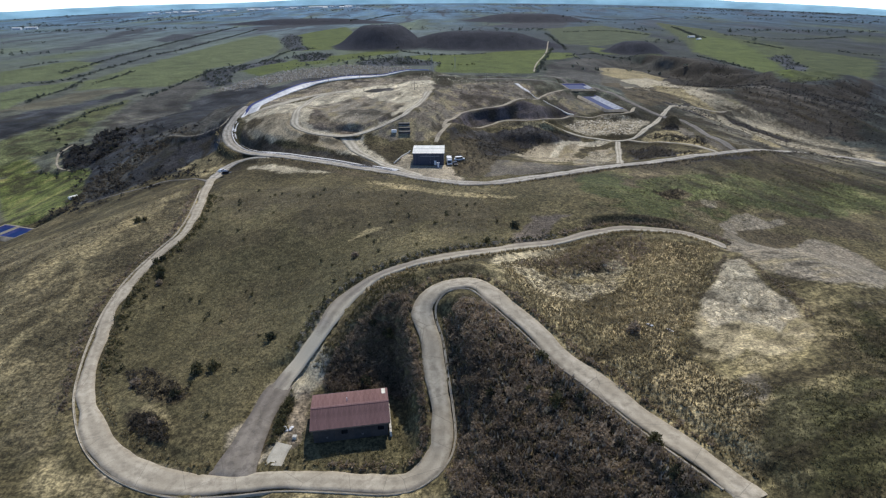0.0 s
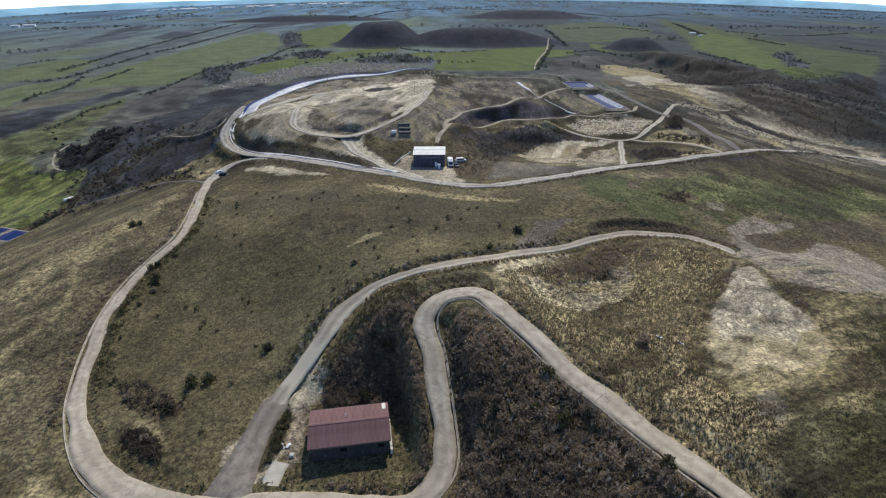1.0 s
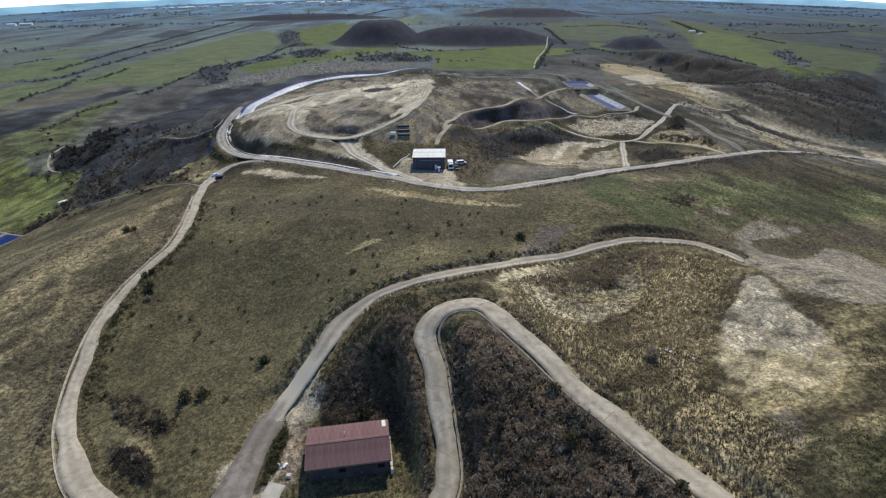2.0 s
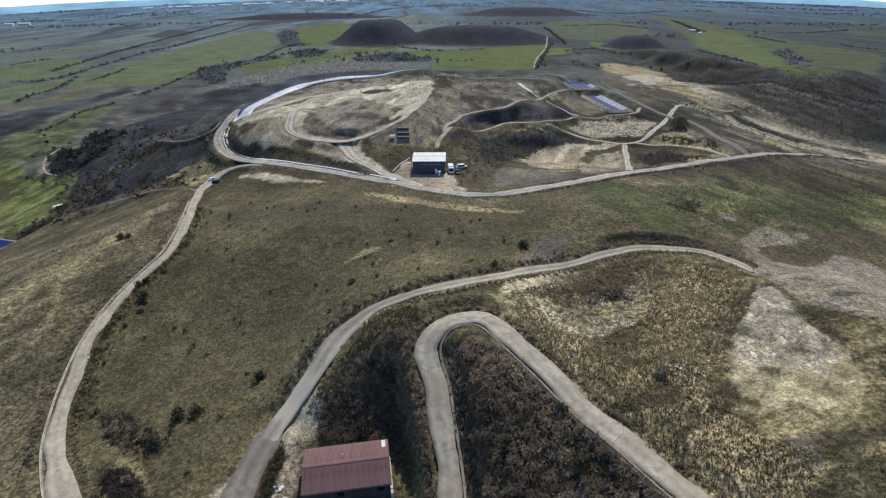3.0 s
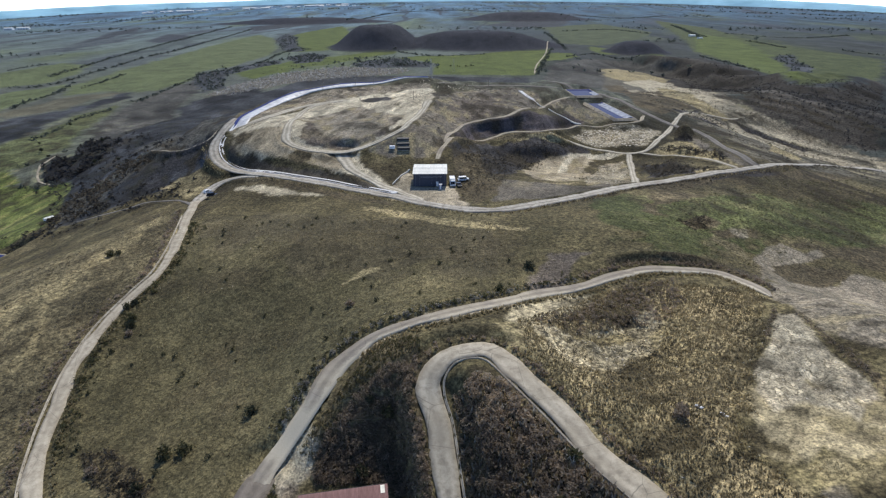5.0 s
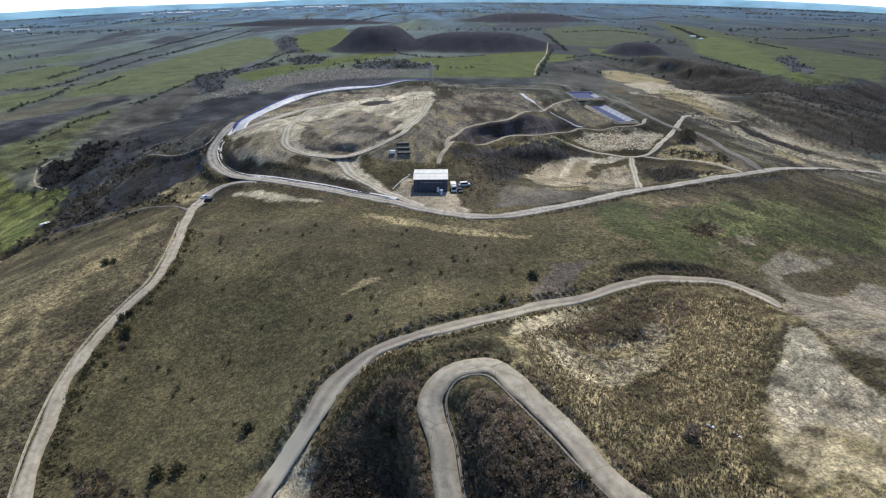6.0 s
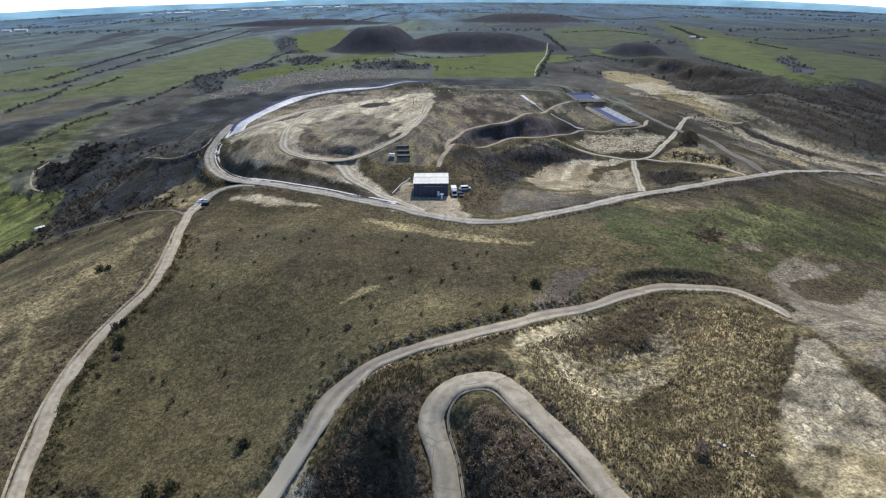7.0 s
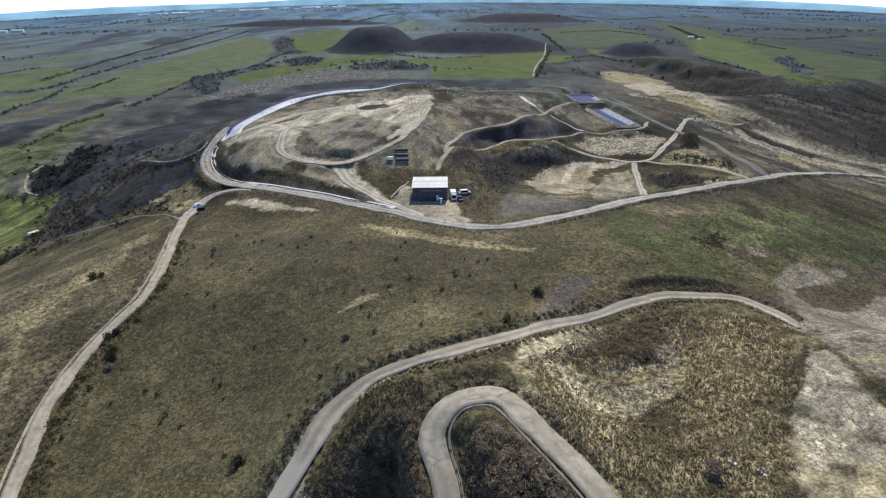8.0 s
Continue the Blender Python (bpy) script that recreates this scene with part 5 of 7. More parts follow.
def build_road(name, label, dirt_edge=0.75):
    line, level, wide = LINES[name]
    material = ROADS[name][2]
    run = np.gradient(line, axis=0)
    run /= np.hypot(run[:, 0], run[:, 1])[:, None]
    side = np.stack([run[:, 1], -run[:, 0]], 1)
    n = np.arange(len(line))
    ragged = [wander(n * 1.6, n * 0.0, 7.0, seed + wide, 3) * dirt_edge for seed in (1.0, 5.0)]
    taper = np.ones(len(line))
    if name in TAPERED:
        level = level - 0.07
        for end in (0, -1) if name != "upper_track" else (-1,):
            taper *= 0.15 + 0.85 * np.sqrt(ease(np.hypot(*(line - line[end]).T) / 7.0))
    cross = [(-1.0, -0.24), (-0.96, -0.02), (-0.6, 0.05), (-0.3, 0.035), (0.0, 0.07), (0.3, 0.035), (0.6, 0.05), (0.96, -0.02), (1.0, -0.24)]
    verts = []
    level = level.copy()
    level[[0, -1]] -= 0.3
    level[[1, -2]] -= 0.12
    for u, lift in cross:
        half = (wide / 2 * SWELLS[name] + (ragged[0] if u < 0 else ragged[1])) * taper
        xy = line + side * (u * half)[:, None]
        verts.append(np.column_stack([xy, level + lift]))
    verts = np.stack(verts, 1).reshape(-1, 3)
    ob = mesh_object(name, verts, grid_faces(len(line), len(cross)), material, smooth=True)
    lane = ob.data.attributes.new("across", "FLOAT", "POINT")
    lane.data.foreach_set("value", np.tile([u for u, _ in cross], len(line)).astype(np.float32))
    return tagged(ob, label, "road", kind="structure")


for name, (_, wide, material) in ROADS.items():
    build_road(name, ROAD_LABELS[name])


# ---- small makers ----
def part(name, bm, material, parent=None, label=""):
    """One mesh object of its own under a thing or a part."""
    me = bpy.data.meshes.new(name)
    bmesh.ops.recalc_face_normals(bm, faces=bm.faces)
    bm.to_mesh(me)
    bm.free()
    me.materials.append(material)
    ob = new(name, me)
    ob.parent = parent
    return tagged(ob, label)


def box_bm(bm, lo, hi):
    vs = [bm.verts.new((x, y, z)) for z in (lo[2], hi[2]) for x, y in ((lo[0], lo[1]), (hi[0], lo[1]), (hi[0], hi[1]), (lo[0], hi[1]))]
    for f in ((3, 2, 1, 0), (4, 5, 6, 7), (0, 1, 5, 4), (1, 2, 6, 5), (2, 3, 7, 6), (3, 0, 4, 7)):
        bm.faces.new([vs[i] for i in f])


def block(name, lo, hi, material, parent=None, label="", bevel=0.0):
    bm = bmesh.new()
    box_bm(bm, lo, hi)
    if bevel:
        bmesh.ops.bevel(bm, geom=bm.edges[:], offset=bevel, segments=1, affect="EDGES")
    return part(name, bm, material, parent, label)


def prism(name, outline, depth, material, parent=None, label="", axis="y", at=0.0):
    """A flat outline (two numbers a corner) drawn out along an axis, from at - depth / 2 to at + depth / 2."""
    bm = bmesh.new()
    rings = []
    for d in (at - depth / 2, at + depth / 2):
        place = {"x": lambda a, b: (d, a, b), "y": lambda a, b: (a, d, b), "z": lambda a, b: (a, b, d)}[axis]
        rings.append([bm.verts.new(place(a, b)) for a, b in outline])
    bm.faces.new(rings[0])
    bm.faces.new(rings[1][::-1])
    for i in range(len(outline)):
        j = (i + 1) % len(outline)
        bm.faces.new((rings[0][i], rings[0][j], rings[1][j], rings[1][i]))
    return part(name, bm, material, parent, label)


def on_ground(x, y):
    return float(surface(np.array([float(x)]), np.array([float(y)]))[0][0])


def sheet_metal(name, low, high, rough=0.45):
    """Coated sheet: streaks of weather down the slope and faded patches."""
    m, nodes, links, bsdf = shader(name, rough)
    at = nodes.new("ShaderNodeTexCoord").outputs["Object"]
    stretch = nodes.new("ShaderNodeMapping")
    stretch.inputs["Scale"].default_value = (2.2, 0.18, 1.0)
    links.new(at, stretch.inputs["Vector"])
    streak = noise_node(nodes, links, 1.0, 5, 0.6, stretch.outputs[0])
    patch = noise_node(nodes, links, 0.45, 4, 0.6, at)
    tone = mix(nodes, links, ramp(nodes, links, streak, 0.35, 0.65, 0, 1), low, high)
    tone = mix(nodes, links, 1.0, tone, mix(nodes, links, ramp(nodes, links, patch, 0.3, 0.7, 0, 1), (0.85, 0.85, 0.86), (1.12, 1.1, 1.1)), "MULTIPLY")
    rand = nodes.new("ShaderNodeObjectInfo").outputs["Random"]
    tone = mix(nodes, links, 1.0, tone, mix(nodes, links, rand, (0.93, 0.93, 0.93), (1.07, 1.07, 1.07)), "MULTIPLY")
    links.new(tone, bsdf.inputs["Base Color"])
    return m


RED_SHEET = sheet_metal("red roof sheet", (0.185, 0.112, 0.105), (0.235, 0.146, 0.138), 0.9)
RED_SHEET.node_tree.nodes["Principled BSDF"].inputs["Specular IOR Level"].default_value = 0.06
# the same red sheet with the front slope's shade put into the tone
SHADED_RED_SHEET = sheet_metal("shaded red roof sheet", (0.125, 0.080, 0.080), (0.165, 0.106, 0.104), 0.9)
SHADED_RED_SHEET.node_tree.nodes["Principled BSDF"].inputs["Specular IOR Level"].default_value = 0.06
WHITE_SHEET = sheet_metal("white roof sheet", (0.66, 0.66, 0.58), (0.74, 0.74, 0.68), 0.5)
BLUE_WALL = sheet_metal("blue grey cladding", (0.045, 0.05, 0.07), (0.065, 0.072, 0.095), 0.5)
GREY_WALL = sheet_metal("grey cladding", (0.15, 0.155, 0.17), (0.20, 0.205, 0.22), 0.5)
PLASTER = rough_surface("rendered wall", (0.42, 0.40, 0.36), (0.52, 0.50, 0.45), 0.6, 0.9)
# grey blocks, darkened in the base colour to hold the front wall's shade
SHADED_BLOCKWORK = rough_surface("shaded block wall", (0.045, 0.041, 0.040), (0.068, 0.062, 0.059), 0.7, 0.95)
GUTTER = rough_surface("dusty gutter", (0.27, 0.235, 0.18), (0.44, 0.40, 0.32), 0.35, 0.95)
PALE_CONCRETE = rough_surface("pale concrete", (0.50, 0.48, 0.42), (0.60, 0.58, 0.52), 0.6, 0.9)
DARK_STEEL = rough_surface("dark steel", (0.03, 0.03, 0.033), (0.05, 0.05, 0.052), 1.0, 0.6)
GREY_STEEL = rough_surface("grey steel", (0.30, 0.31, 0.32), (0.42, 0.43, 0.44), 0.8, 0.5, metal=0.6)
WHITE_PAINT = rough_surface("white paint", (0.70, 0.70, 0.69), (0.80, 0.80, 0.79), 0.6, 0.5)
BLUE_PAINT = rough_surface("blue paint", (0.05, 0.09, 0.22), (0.07, 0.12, 0.28), 0.6, 0.45)
DARK_PAINT = rough_surface("dark car paint", (0.02, 0.022, 0.03), (0.03, 0.032, 0.04), 0.6, 0.3)
RUBBER = rough_surface("rubber", (0.015, 0.015, 0.015), (0.03, 0.03, 0.03), 2.0, 0.9)
TIMBER = rough_surface("grey timber", (0.14, 0.12, 0.095), (0.22, 0.19, 0.15), 1.2, 0.9)
LINER_WHITE = rough_surface("pale pond liner", (0.38, 0.37, 0.35), (0.70, 0.69, 0.67), 0.35, 0.5, fine=5.0)
PALE_EARTH_SLAB = rough_surface("dusty concrete", (0.44, 0.40, 0.31), (0.54, 0.50, 0.40), 0.6, 0.95)
LINER_PALE = rough_surface("grey pond liner", (0.20, 0.22, 0.27), (0.46, 0.48, 0.52), 0.5, 0.9)
LINER_BLUE = rough_surface("blue pond liner", (0.016, 0.03, 0.125), (0.032, 0.052, 0.19), 0.15, 0.9)
WHITE_GUTTER = rough_surface("white cast gutter", (0.62, 0.61, 0.58), (0.76, 0.75, 0.72), 0.5, 0.9)


def glass_material(name, tint, rough=0.05):
    m, nodes, links, bsdf = shader(name, rough)
    bsdf.inputs["Base Color"].default_value = (*tint, 1)
    bsdf.inputs["Specular IOR Level"].default_value = 0.5
    ripple = noise_node(nodes, links, 0.6, 4, 0.6, nodes.new("ShaderNodeTexCoord").outputs["Object"])
    bump(nodes, links, bsdf, ripple, 0.12, 0.2)
    return m


WATER = glass_material("pond water", (0.006, 0.026, 0.115), 0.6)
WATER.node_tree.nodes["Principled BSDF"].inputs["Specular IOR Level"].default_value = 0.08
WINDOW_GLASS = glass_material("dark glass", (0.01, 0.012, 0.015), 0.05)


# ---- shed in the hairpin ----
def ribbed_sheet(bm, x0, width, y0, z0, y1, z1):
    """One trapezoid-ribbed roof sheet that runs up a slope."""
    n = 4
    step = width / n
    xs, lift = [], []
    for i in range(n):
        a = x0 + i * step
        xs += [a, a + 0.62 * step, a + 0.72 * step, a + 0.9 * step]
        lift += [0.0, 0.0, 0.045, 0.045]
    xs.append(x0 + width)
    lift.append(0.0)
    low = [bm.verts.new((x, y0, z0 + h)) for x, h in zip(xs, lift)]
    high = [bm.verts.new((x, y1, z1 + h)) for x, h in zip(xs, lift)]
    for i in range(len(xs) - 1):
        bm.faces.new((low[i], low[i + 1], high[i + 1], high[i]))


def shared(name, data, parent, x=0.0, y=0.0, z=0.0, turn=0.0):
    ob = new(name, data)
    ob.parent = parent
    ob.matrix_local = pose(x, y, z, 0, 0, turn)
    return ob


def build_shed():
    shed = new("shed")
    shed.matrix_world = pose(-19.5, 85.4, 0.8, 0, 0, 9.3)
    L, W, eave, ridge = 14.4, 4.75, 3.6, 4.55
    front = block("wall", (-L / 2, -W, -0.6), (L / 2, -W + 0.25, eave - 0.02), SHADED_BLOCKWORK, shed, "shaded grey shaded block wall")
    block("wall", (-L / 2, W - 0.25, -0.6), (L / 2, W, eave - 0.02), SHADED_BLOCKWORK, shed)
    for s in (-1, 1):
        prism("gable_wall", [(-W + 0.253, -0.6), (W - 0.253, -0.6), (W - 0.253, eave - 0.02), (0, ridge - 0.06), (-W + 0.253, eave - 0.02)], 0.25,
              PLASTER, shed, "pale rendered gable wall", "x", s * (L / 2 - 0.128))
    # wide doors and small windows in the long front
    for x in (-4.6, 2.2):
        door = block("door", (x - 1.6, -W - 0.07, 0.0), (x + 1.6, -W - 0.004, 3.0), DARK_STEEL, front, "dark double steel door")
        for s in (-0.1, 0.1):
            block("handle", (x + s - 0.03, -W - 0.13, 1.0), (x + s + 0.03, -W - 0.072, 1.3), GREY_STEEL, door)
    for x in (-1.2, 5.8):
        block("window", (x - 0.6, -W - 0.05, 1.6), (x + 0.6, -W - 0.004, 2.5), WINDOW_GLASS, front)
    # roof: sheets side by side on either slope
    roof = block("roof", (-L / 2 - 0.35, -0.06, ridge - 0.1), (L / 2 + 0.35, 0.06, ridge - 0.03), TIMBER, shed, "low red sheet roof")
    count = 15
    width = (L + 0.9) / count
    slope = (ridge - eave) / W
    for side in (-1, 1):
        bm = bmesh.new()
        ribbed_sheet(bm, 0, width - 0.004, side * (W + 0.45), eave - 0.45 * slope + 0.02, side * 0.02, ridge + 0.02)
        me = bpy.data.meshes.new("roof_sheet")
        bm.to_mesh(me)
        bm.free()
        # the slope turned from the sun takes the darkened copy
        me.materials.append(RED_SHEET if side > 0 else SHADED_RED_SHEET)
        for i in range(count):
            ob = shared("roof_sheet", me, roof, -L / 2 - 0.45 + i * width, 0, 0.004 * (i % 2))
    prism("ridge_cap", [(-0.32, ridge + 0.035), (0, ridge + 0.12), (0.32, ridge + 0.035), (0.32, ridge + 0.055), (0, ridge + 0.145), (-0.32, ridge + 0.055)],
          L + 1.0, RED_SHEET, roof, "folded red ridge cap", "x")
    for side in (-1, 1):
        block("fascia", (-L / 2 - 0.45, side * (W + 0.47) - 0.02, eave - 0.3), (L / 2 + 0.45, side * (W + 0.47) + 0.02, eave - 0.045), DARK_STEEL, roof, "dark eaves fascia")
        bm = bmesh.new()
        box_bm(bm, (-L / 2 - 0.4, -0.06, -0.04), (L / 2 + 0.4, 0.06, 0.04))
        gutter = part("gutter", bm, DARK_STEEL, roof)
        gutter.location = (0, side * (W + 0.56), eave - 0.17)
    for s in (-1, 1):
        for side in (-1, 1):
            prism("bargeboard", [(side * 0.03, ridge - 0.14), (side * (W + 0.44), eave - 0.2), (side * (W + 0.44), eave - 0.02), (side * 0.03, ridge + 0.06)],
                  0.05, RED_SHEET, roof, "", "x", s * (L / 2 + 0.48))
    # one replaced pale sheet at the back corner, and a small vent pipe
    bm = bmesh.new()
    ribbed_sheet(bm, 0, 0.75, W + 0.2, eave - 0.2 * slope + 0.09, W - 1.9, ridge - slope * (W - 1.9) + 0.09)
    patch = part("patch_sheet", bm, WHITE_SHEET, roof, "pale replacement sheet")
    patch.location = (L / 2 - 0.75, 0, 0)
    bm = bmesh.new()
    bmesh.ops.create_cone(bm, cap_ends=True, segments=10, radius1=0.09, radius2=0.09, depth=0.8)
    vent = part("vent_pipe", bm, WHITE_PAINT, roof, "short white vent pipe")
    vent.location = (-0.6, 1.6, ridge - slope * 1.6 + 0.35)
    return tagged(shed, "long low shed with faded red roof sheets, front painted shaded", "shed")


build_shed()


z = on_ground(-9.9, 86.0)
# pale blocks added to stand for the bright strip at the shed's gable
wall_bit = new("retaining_wall")
wall_bit.matrix_world = pose(-11.75, 85.6, 0.8, 0, 0, 9.3)
for i in range(9):
    block("stone_block", (-0.22, -4.2 + i * 0.92, -0.4), (0.22, -4.2 + i * 0.92 + 0.9, 1.2 + 0.12 * math.sin(i * 1.7)), PALE_CONCRETE, wall_bit, "", 0.04)
tagged(wall_bit, "low pale strip of blocks added for the shed's bright gable end", "wall")

# steps cut up the bank behind the shed's end
stairs = new("garden_steps")
stairs.matrix_world = pose(-27.3, 88.6, 0, 0, 0, 6)
for i in range(9):
    y = i * 0.42
    z = on_ground(-27.3, 88.6 + y) + 0.05
    block("step", (-0.55, y, z - 0.5), (0.55, y + 0.3, z + 0.06), TIMBER, stairs, "", 0.02)
tagged(stairs, "rough timber steps up the earth bank by the shed", "steps")


def rubbish_heap(x, y, seed, count, spread_m):
    """Pale torn sacks and boards thrown down together."""
    rng = random.Random(seed)
    heap = new("rubbish_heap")
    heap.location = (x, y, on_ground(x, y))
    for i in range(count):
        a, b = rng.uniform(-spread_m, spread_m), rng.uniform(-spread_m, spread_m)
        w, d, h = rng.uniform(0.25, 0.6), rng.uniform(0.2, 0.5), rng.uniform(0.12, 0.3)
        bm = bmesh.new()
        bmesh.ops.create_icosphere(bm, subdivisions=1, radius=0.5)
        for v in bm.verts:
            v.co = Vector((v.co.x * w * 2, v.co.y * d * 2, max(v.co.z, -0.2) * h * 2)) * rng.uniform(0.8, 1.15)
        sack = part("sack", bm, WHITE_PAINT if i % 3 else TIMBER, heap)
        sack.location = (a, b, on_ground(x + a, y + b) - heap.location.z + 0.08)
        sack.rotation_euler = (0, 0, rng.uniform(0, 3))
    return tagged(heap, "scattered pale sacks and boards dumped on bare earth", "rubbish")


rubbish_heap(-31.8, 83.3, 4, 8, 0.8)
rubbish_heap(46.2, 96.0, 9, 4, 0.5)
rubbish_heap(43.1, 98.6, 12, 4, 0.5)
box_z = on_ground(-29.9, 80.9)
tagged(block("inspection_box", (-30.3, 80.5, box_z - 0.2), (-29.5, 81.3, box_z + 0.55), PALE_CONCRETE, None, "", 0.04),
       "small square concrete inspection box in the grass", "box")


# ---- hall below the tip ----
def build_hall():
    hall = new("hall")
    hall.matrix_world = pose(-8.5, 240.0, 8.6)
    W, D, H = 6.9, 13.4, 5.4
    front = block("wall", (-W, 0, -0.5), (W, 0.2, 2.9), BLUE_WALL, hall, "dark blue lower cladding")
    upper = block("upper_wall", (-W, 0.0, 2.9), (W, 0.2, H - 0.02), BLUE_WALL, hall, "dark upper cladding")
    block("wall", (-W, D - 0.2, -0.5), (W, D, H - 0.02), GREY_WALL, hall)
    for s in (-1, 1):
        prism("side_wall", [(0.203, -0.5), (D - 0.203, -0.5), (D - 0.203, H - 0.02), (D / 2, H + 0.43), (0.203, H - 0.02)], 0.2, PLASTER, hall, "pale side wall", "x", s * (W - 0.1))
    for i in range(8):
        x = -W + 0.9 + i * 1.72
        block("cladding_rib", (x - 0.04, -0.06, 0.2), (x + 0.04, -0.004, H - 0.1), GREY_WALL, front)
    door = block("sliding_door", (-3.4, -0.1, 0.0), (0.8, -0.004, 4.0), BLUE_WALL, front, "tall dark blue sliding door")
    block("door_rail", (-3.9, -0.16, 4.02), (5.0, -0.006, 4.14), GREY_STEEL, front)
    block("door_handle", (0.5, -0.16, 1.1), (0.58, -0.102, 1.6), GREY_STEEL, door)
    small = block("door", (2.55, -0.09, 0.0), (3.5, -0.004, 2.05), WHITE_PAINT, front, "white side door")
    block("handle", (2.6, -0.13, 1.0), (2.7, -0.092, 1.06), DARK_STEEL, small)
    roof = block("roof", (-W - 0.2, D / 2 - 0.05, H + 0.36), (W + 0.2, D / 2 + 0.05, H + 0.41), TIMBER, hall, "shallow white sheet roof")
    count = 12
    width = (2 * W + 0.6) / count
    for side in (-1, 1):
        bm = bmesh.new()
        ribbed_sheet(bm, 0, width - 0.004, D / 2 + side * (D / 2 + 0.25), H + 0.02, D / 2 + side * 0.02, H + 0.52)
        me = bpy.data.meshes.new("roof_sheet")
        bm.to_mesh(me)
        bm.free()
        me.materials.append(WHITE_SHEET)
        for i in range(count):
            shared("roof_sheet", me, roof, -W - 0.3 + i * width, 0, 0.004 * (i % 2))
    block("ridge_cap", (-W - 0.35, D / 2 - 0.25, H + 0.53), (W + 0.35, D / 2 + 0.25, H + 0.6), WHITE_SHEET, roof)
    return tagged(hall, "square hall with a white sheet roof and dark blue cladding", "hall")


build_hall()


def vehicle(name, x, y, turn, length, width, high, cab_from, cab_to, bed, paint, label, category, tall_box=None):
    """A parked vehicle: body, cabin, glass, wheels with rims, lamps and bumpers."""
    car = new(name)
    car.matrix_world = pose(x, y, on_ground(x, y), 0, 0, turn)
    r = 0.17 * width + 0.05
    a, b = -length / 2, length / 2
    body = prism("body", [(a, r), (b, r), (b + 0.02, r + 0.3 * high), (b - 0.06 * length, bed), (a + 0.02, bed)], width, paint, car)
    cabin = prism("cabin", [(cab_from, bed - 0.02), (cab_to, bed - 0.02), (cab_to - 0.14 * length * 0.8, high), (cab_from + 0.05 * length, high)], width * 0.88, paint, car)
    prism("windscreen", [(cab_to - 0.02, bed + 0.06), (cab_to + 0.02, bed + 0.06), (cab_to - 0.112 * length + 0.02, high - 0.08), (cab_to - 0.112 * length - 0.03, high - 0.08)],
          width * 0.78, WINDOW_GLASS, cabin)
    for s in (-1, 1):
        prism("side_window", [(cab_from + 0.07 * length, bed + 0.08), (cab_to - 0.06 * length, bed + 0.08), (cab_to - 0.12 * length, high - 0.1), (cab_from + 0.09 * length, high - 0.1)],
              0.03, WINDOW_GLASS, cabin, "", "y", s * (width * 0.44 + 0.012))
    for fx in (a + 0.2 * length, b - 0.19 * length):
        for s in (-1, 1):
            bm = bmesh.new()
            bmesh.ops.create_cone(bm, cap_ends=True, segments=14, radius1=r, radius2=r, depth=0.24, matrix=pose(0, 0, 0, 90, 0, 0))
            wheel = part("wheel", bm, RUBBER, car)
            wheel.location = (fx, s * (width / 2 - 0.1), r)
            bm = bmesh.new()
            bmesh.ops.create_cone(bm, cap_ends=True, segments=12, radius1=r * 0.55, radius2=r * 0.5, depth=0.03, matrix=pose(0, 0, 0, 90, 0, 0))
            rim = part("rim", bm, GREY_STEEL, wheel)
            rim.location = (0, s * 0.13, 0)
    for s in (-1, 1):
        block("headlight", (b - 0.03, s * width * 0.36 - 0.12, r + 0.25), (b + 0.03, s * width * 0.36 + 0.12, r + 0.42), WHITE_PAINT, car)
    for e in (a - 0.05, b - 0.02):
        block("bumper", (e, -width * 0.46, r - 0.02), (e + 0.09, width * 0.46, r + 0.2), DARK_STEEL, car)
    if tall_box:
        lo, hi, top, skin = tall_box
        block("load_box", (lo, -width * 0.5, bed), (hi, width * 0.5, top), skin, car, "tall box body", 0.03)
    return tagged(car, label, category)


vehicle("lorry", 0.9, 242.0, -86, 6.8, 2.2, 2.6, 1.0, 3.1, 1.15, WHITE_PAINT, "white lorry with a tall box parked beside the hall", "lorry", (-3.3, 0.8, 2.9, WHITE_PAINT))
vehicle("car", 3.6, 240.5, -80, 4.3, 1.75, 1.45, -1.2, 1.0, 0.9, DARK_PAINT, "dark parked car next to a white lorry", "car")
vehicle("van", 5.6, 247.0, 12, 4.8, 1.9, 1.95, -2.1, 1.7, 1.05, WHITE_PAINT, "white parked van behind the cars", "van")
vehicle("off_road_car", -104.9, 250.0, 8, 4.7, 1.9, 1.8, -2.0, 1.1, 1.0, DARK_PAINT, "dark off-road car parked on grass by the junction", "car")
vehicle("small_car", -110.6, 258.5, 62, 3.9, 1.7, 1.45, -1.5, 0.9, 0.85, WHITE_PAINT, "small white car standing on the link road", "car")
kiosk = new("site_cabin")
kiosk.matrix_world = pose(-4.1, 236.6, 8.6, 0, 0, 4)
block("body", (-0.6, -0.5, 0), (0.6, 0.5, 2.0), BLUE_PAINT, kiosk, "", 0.02)
block("roof", (-0.7, -0.6, 2.0), (0.7, 0.6, 2.12), WHITE_PAINT, kiosk)
block("door", (-0.35, -0.54, 0.05), (0.35, -0.504, 1.85), WHITE_PAINT, kiosk)
tagged(kiosk, "small blue and white cabin in front of the hall door", "cabin")


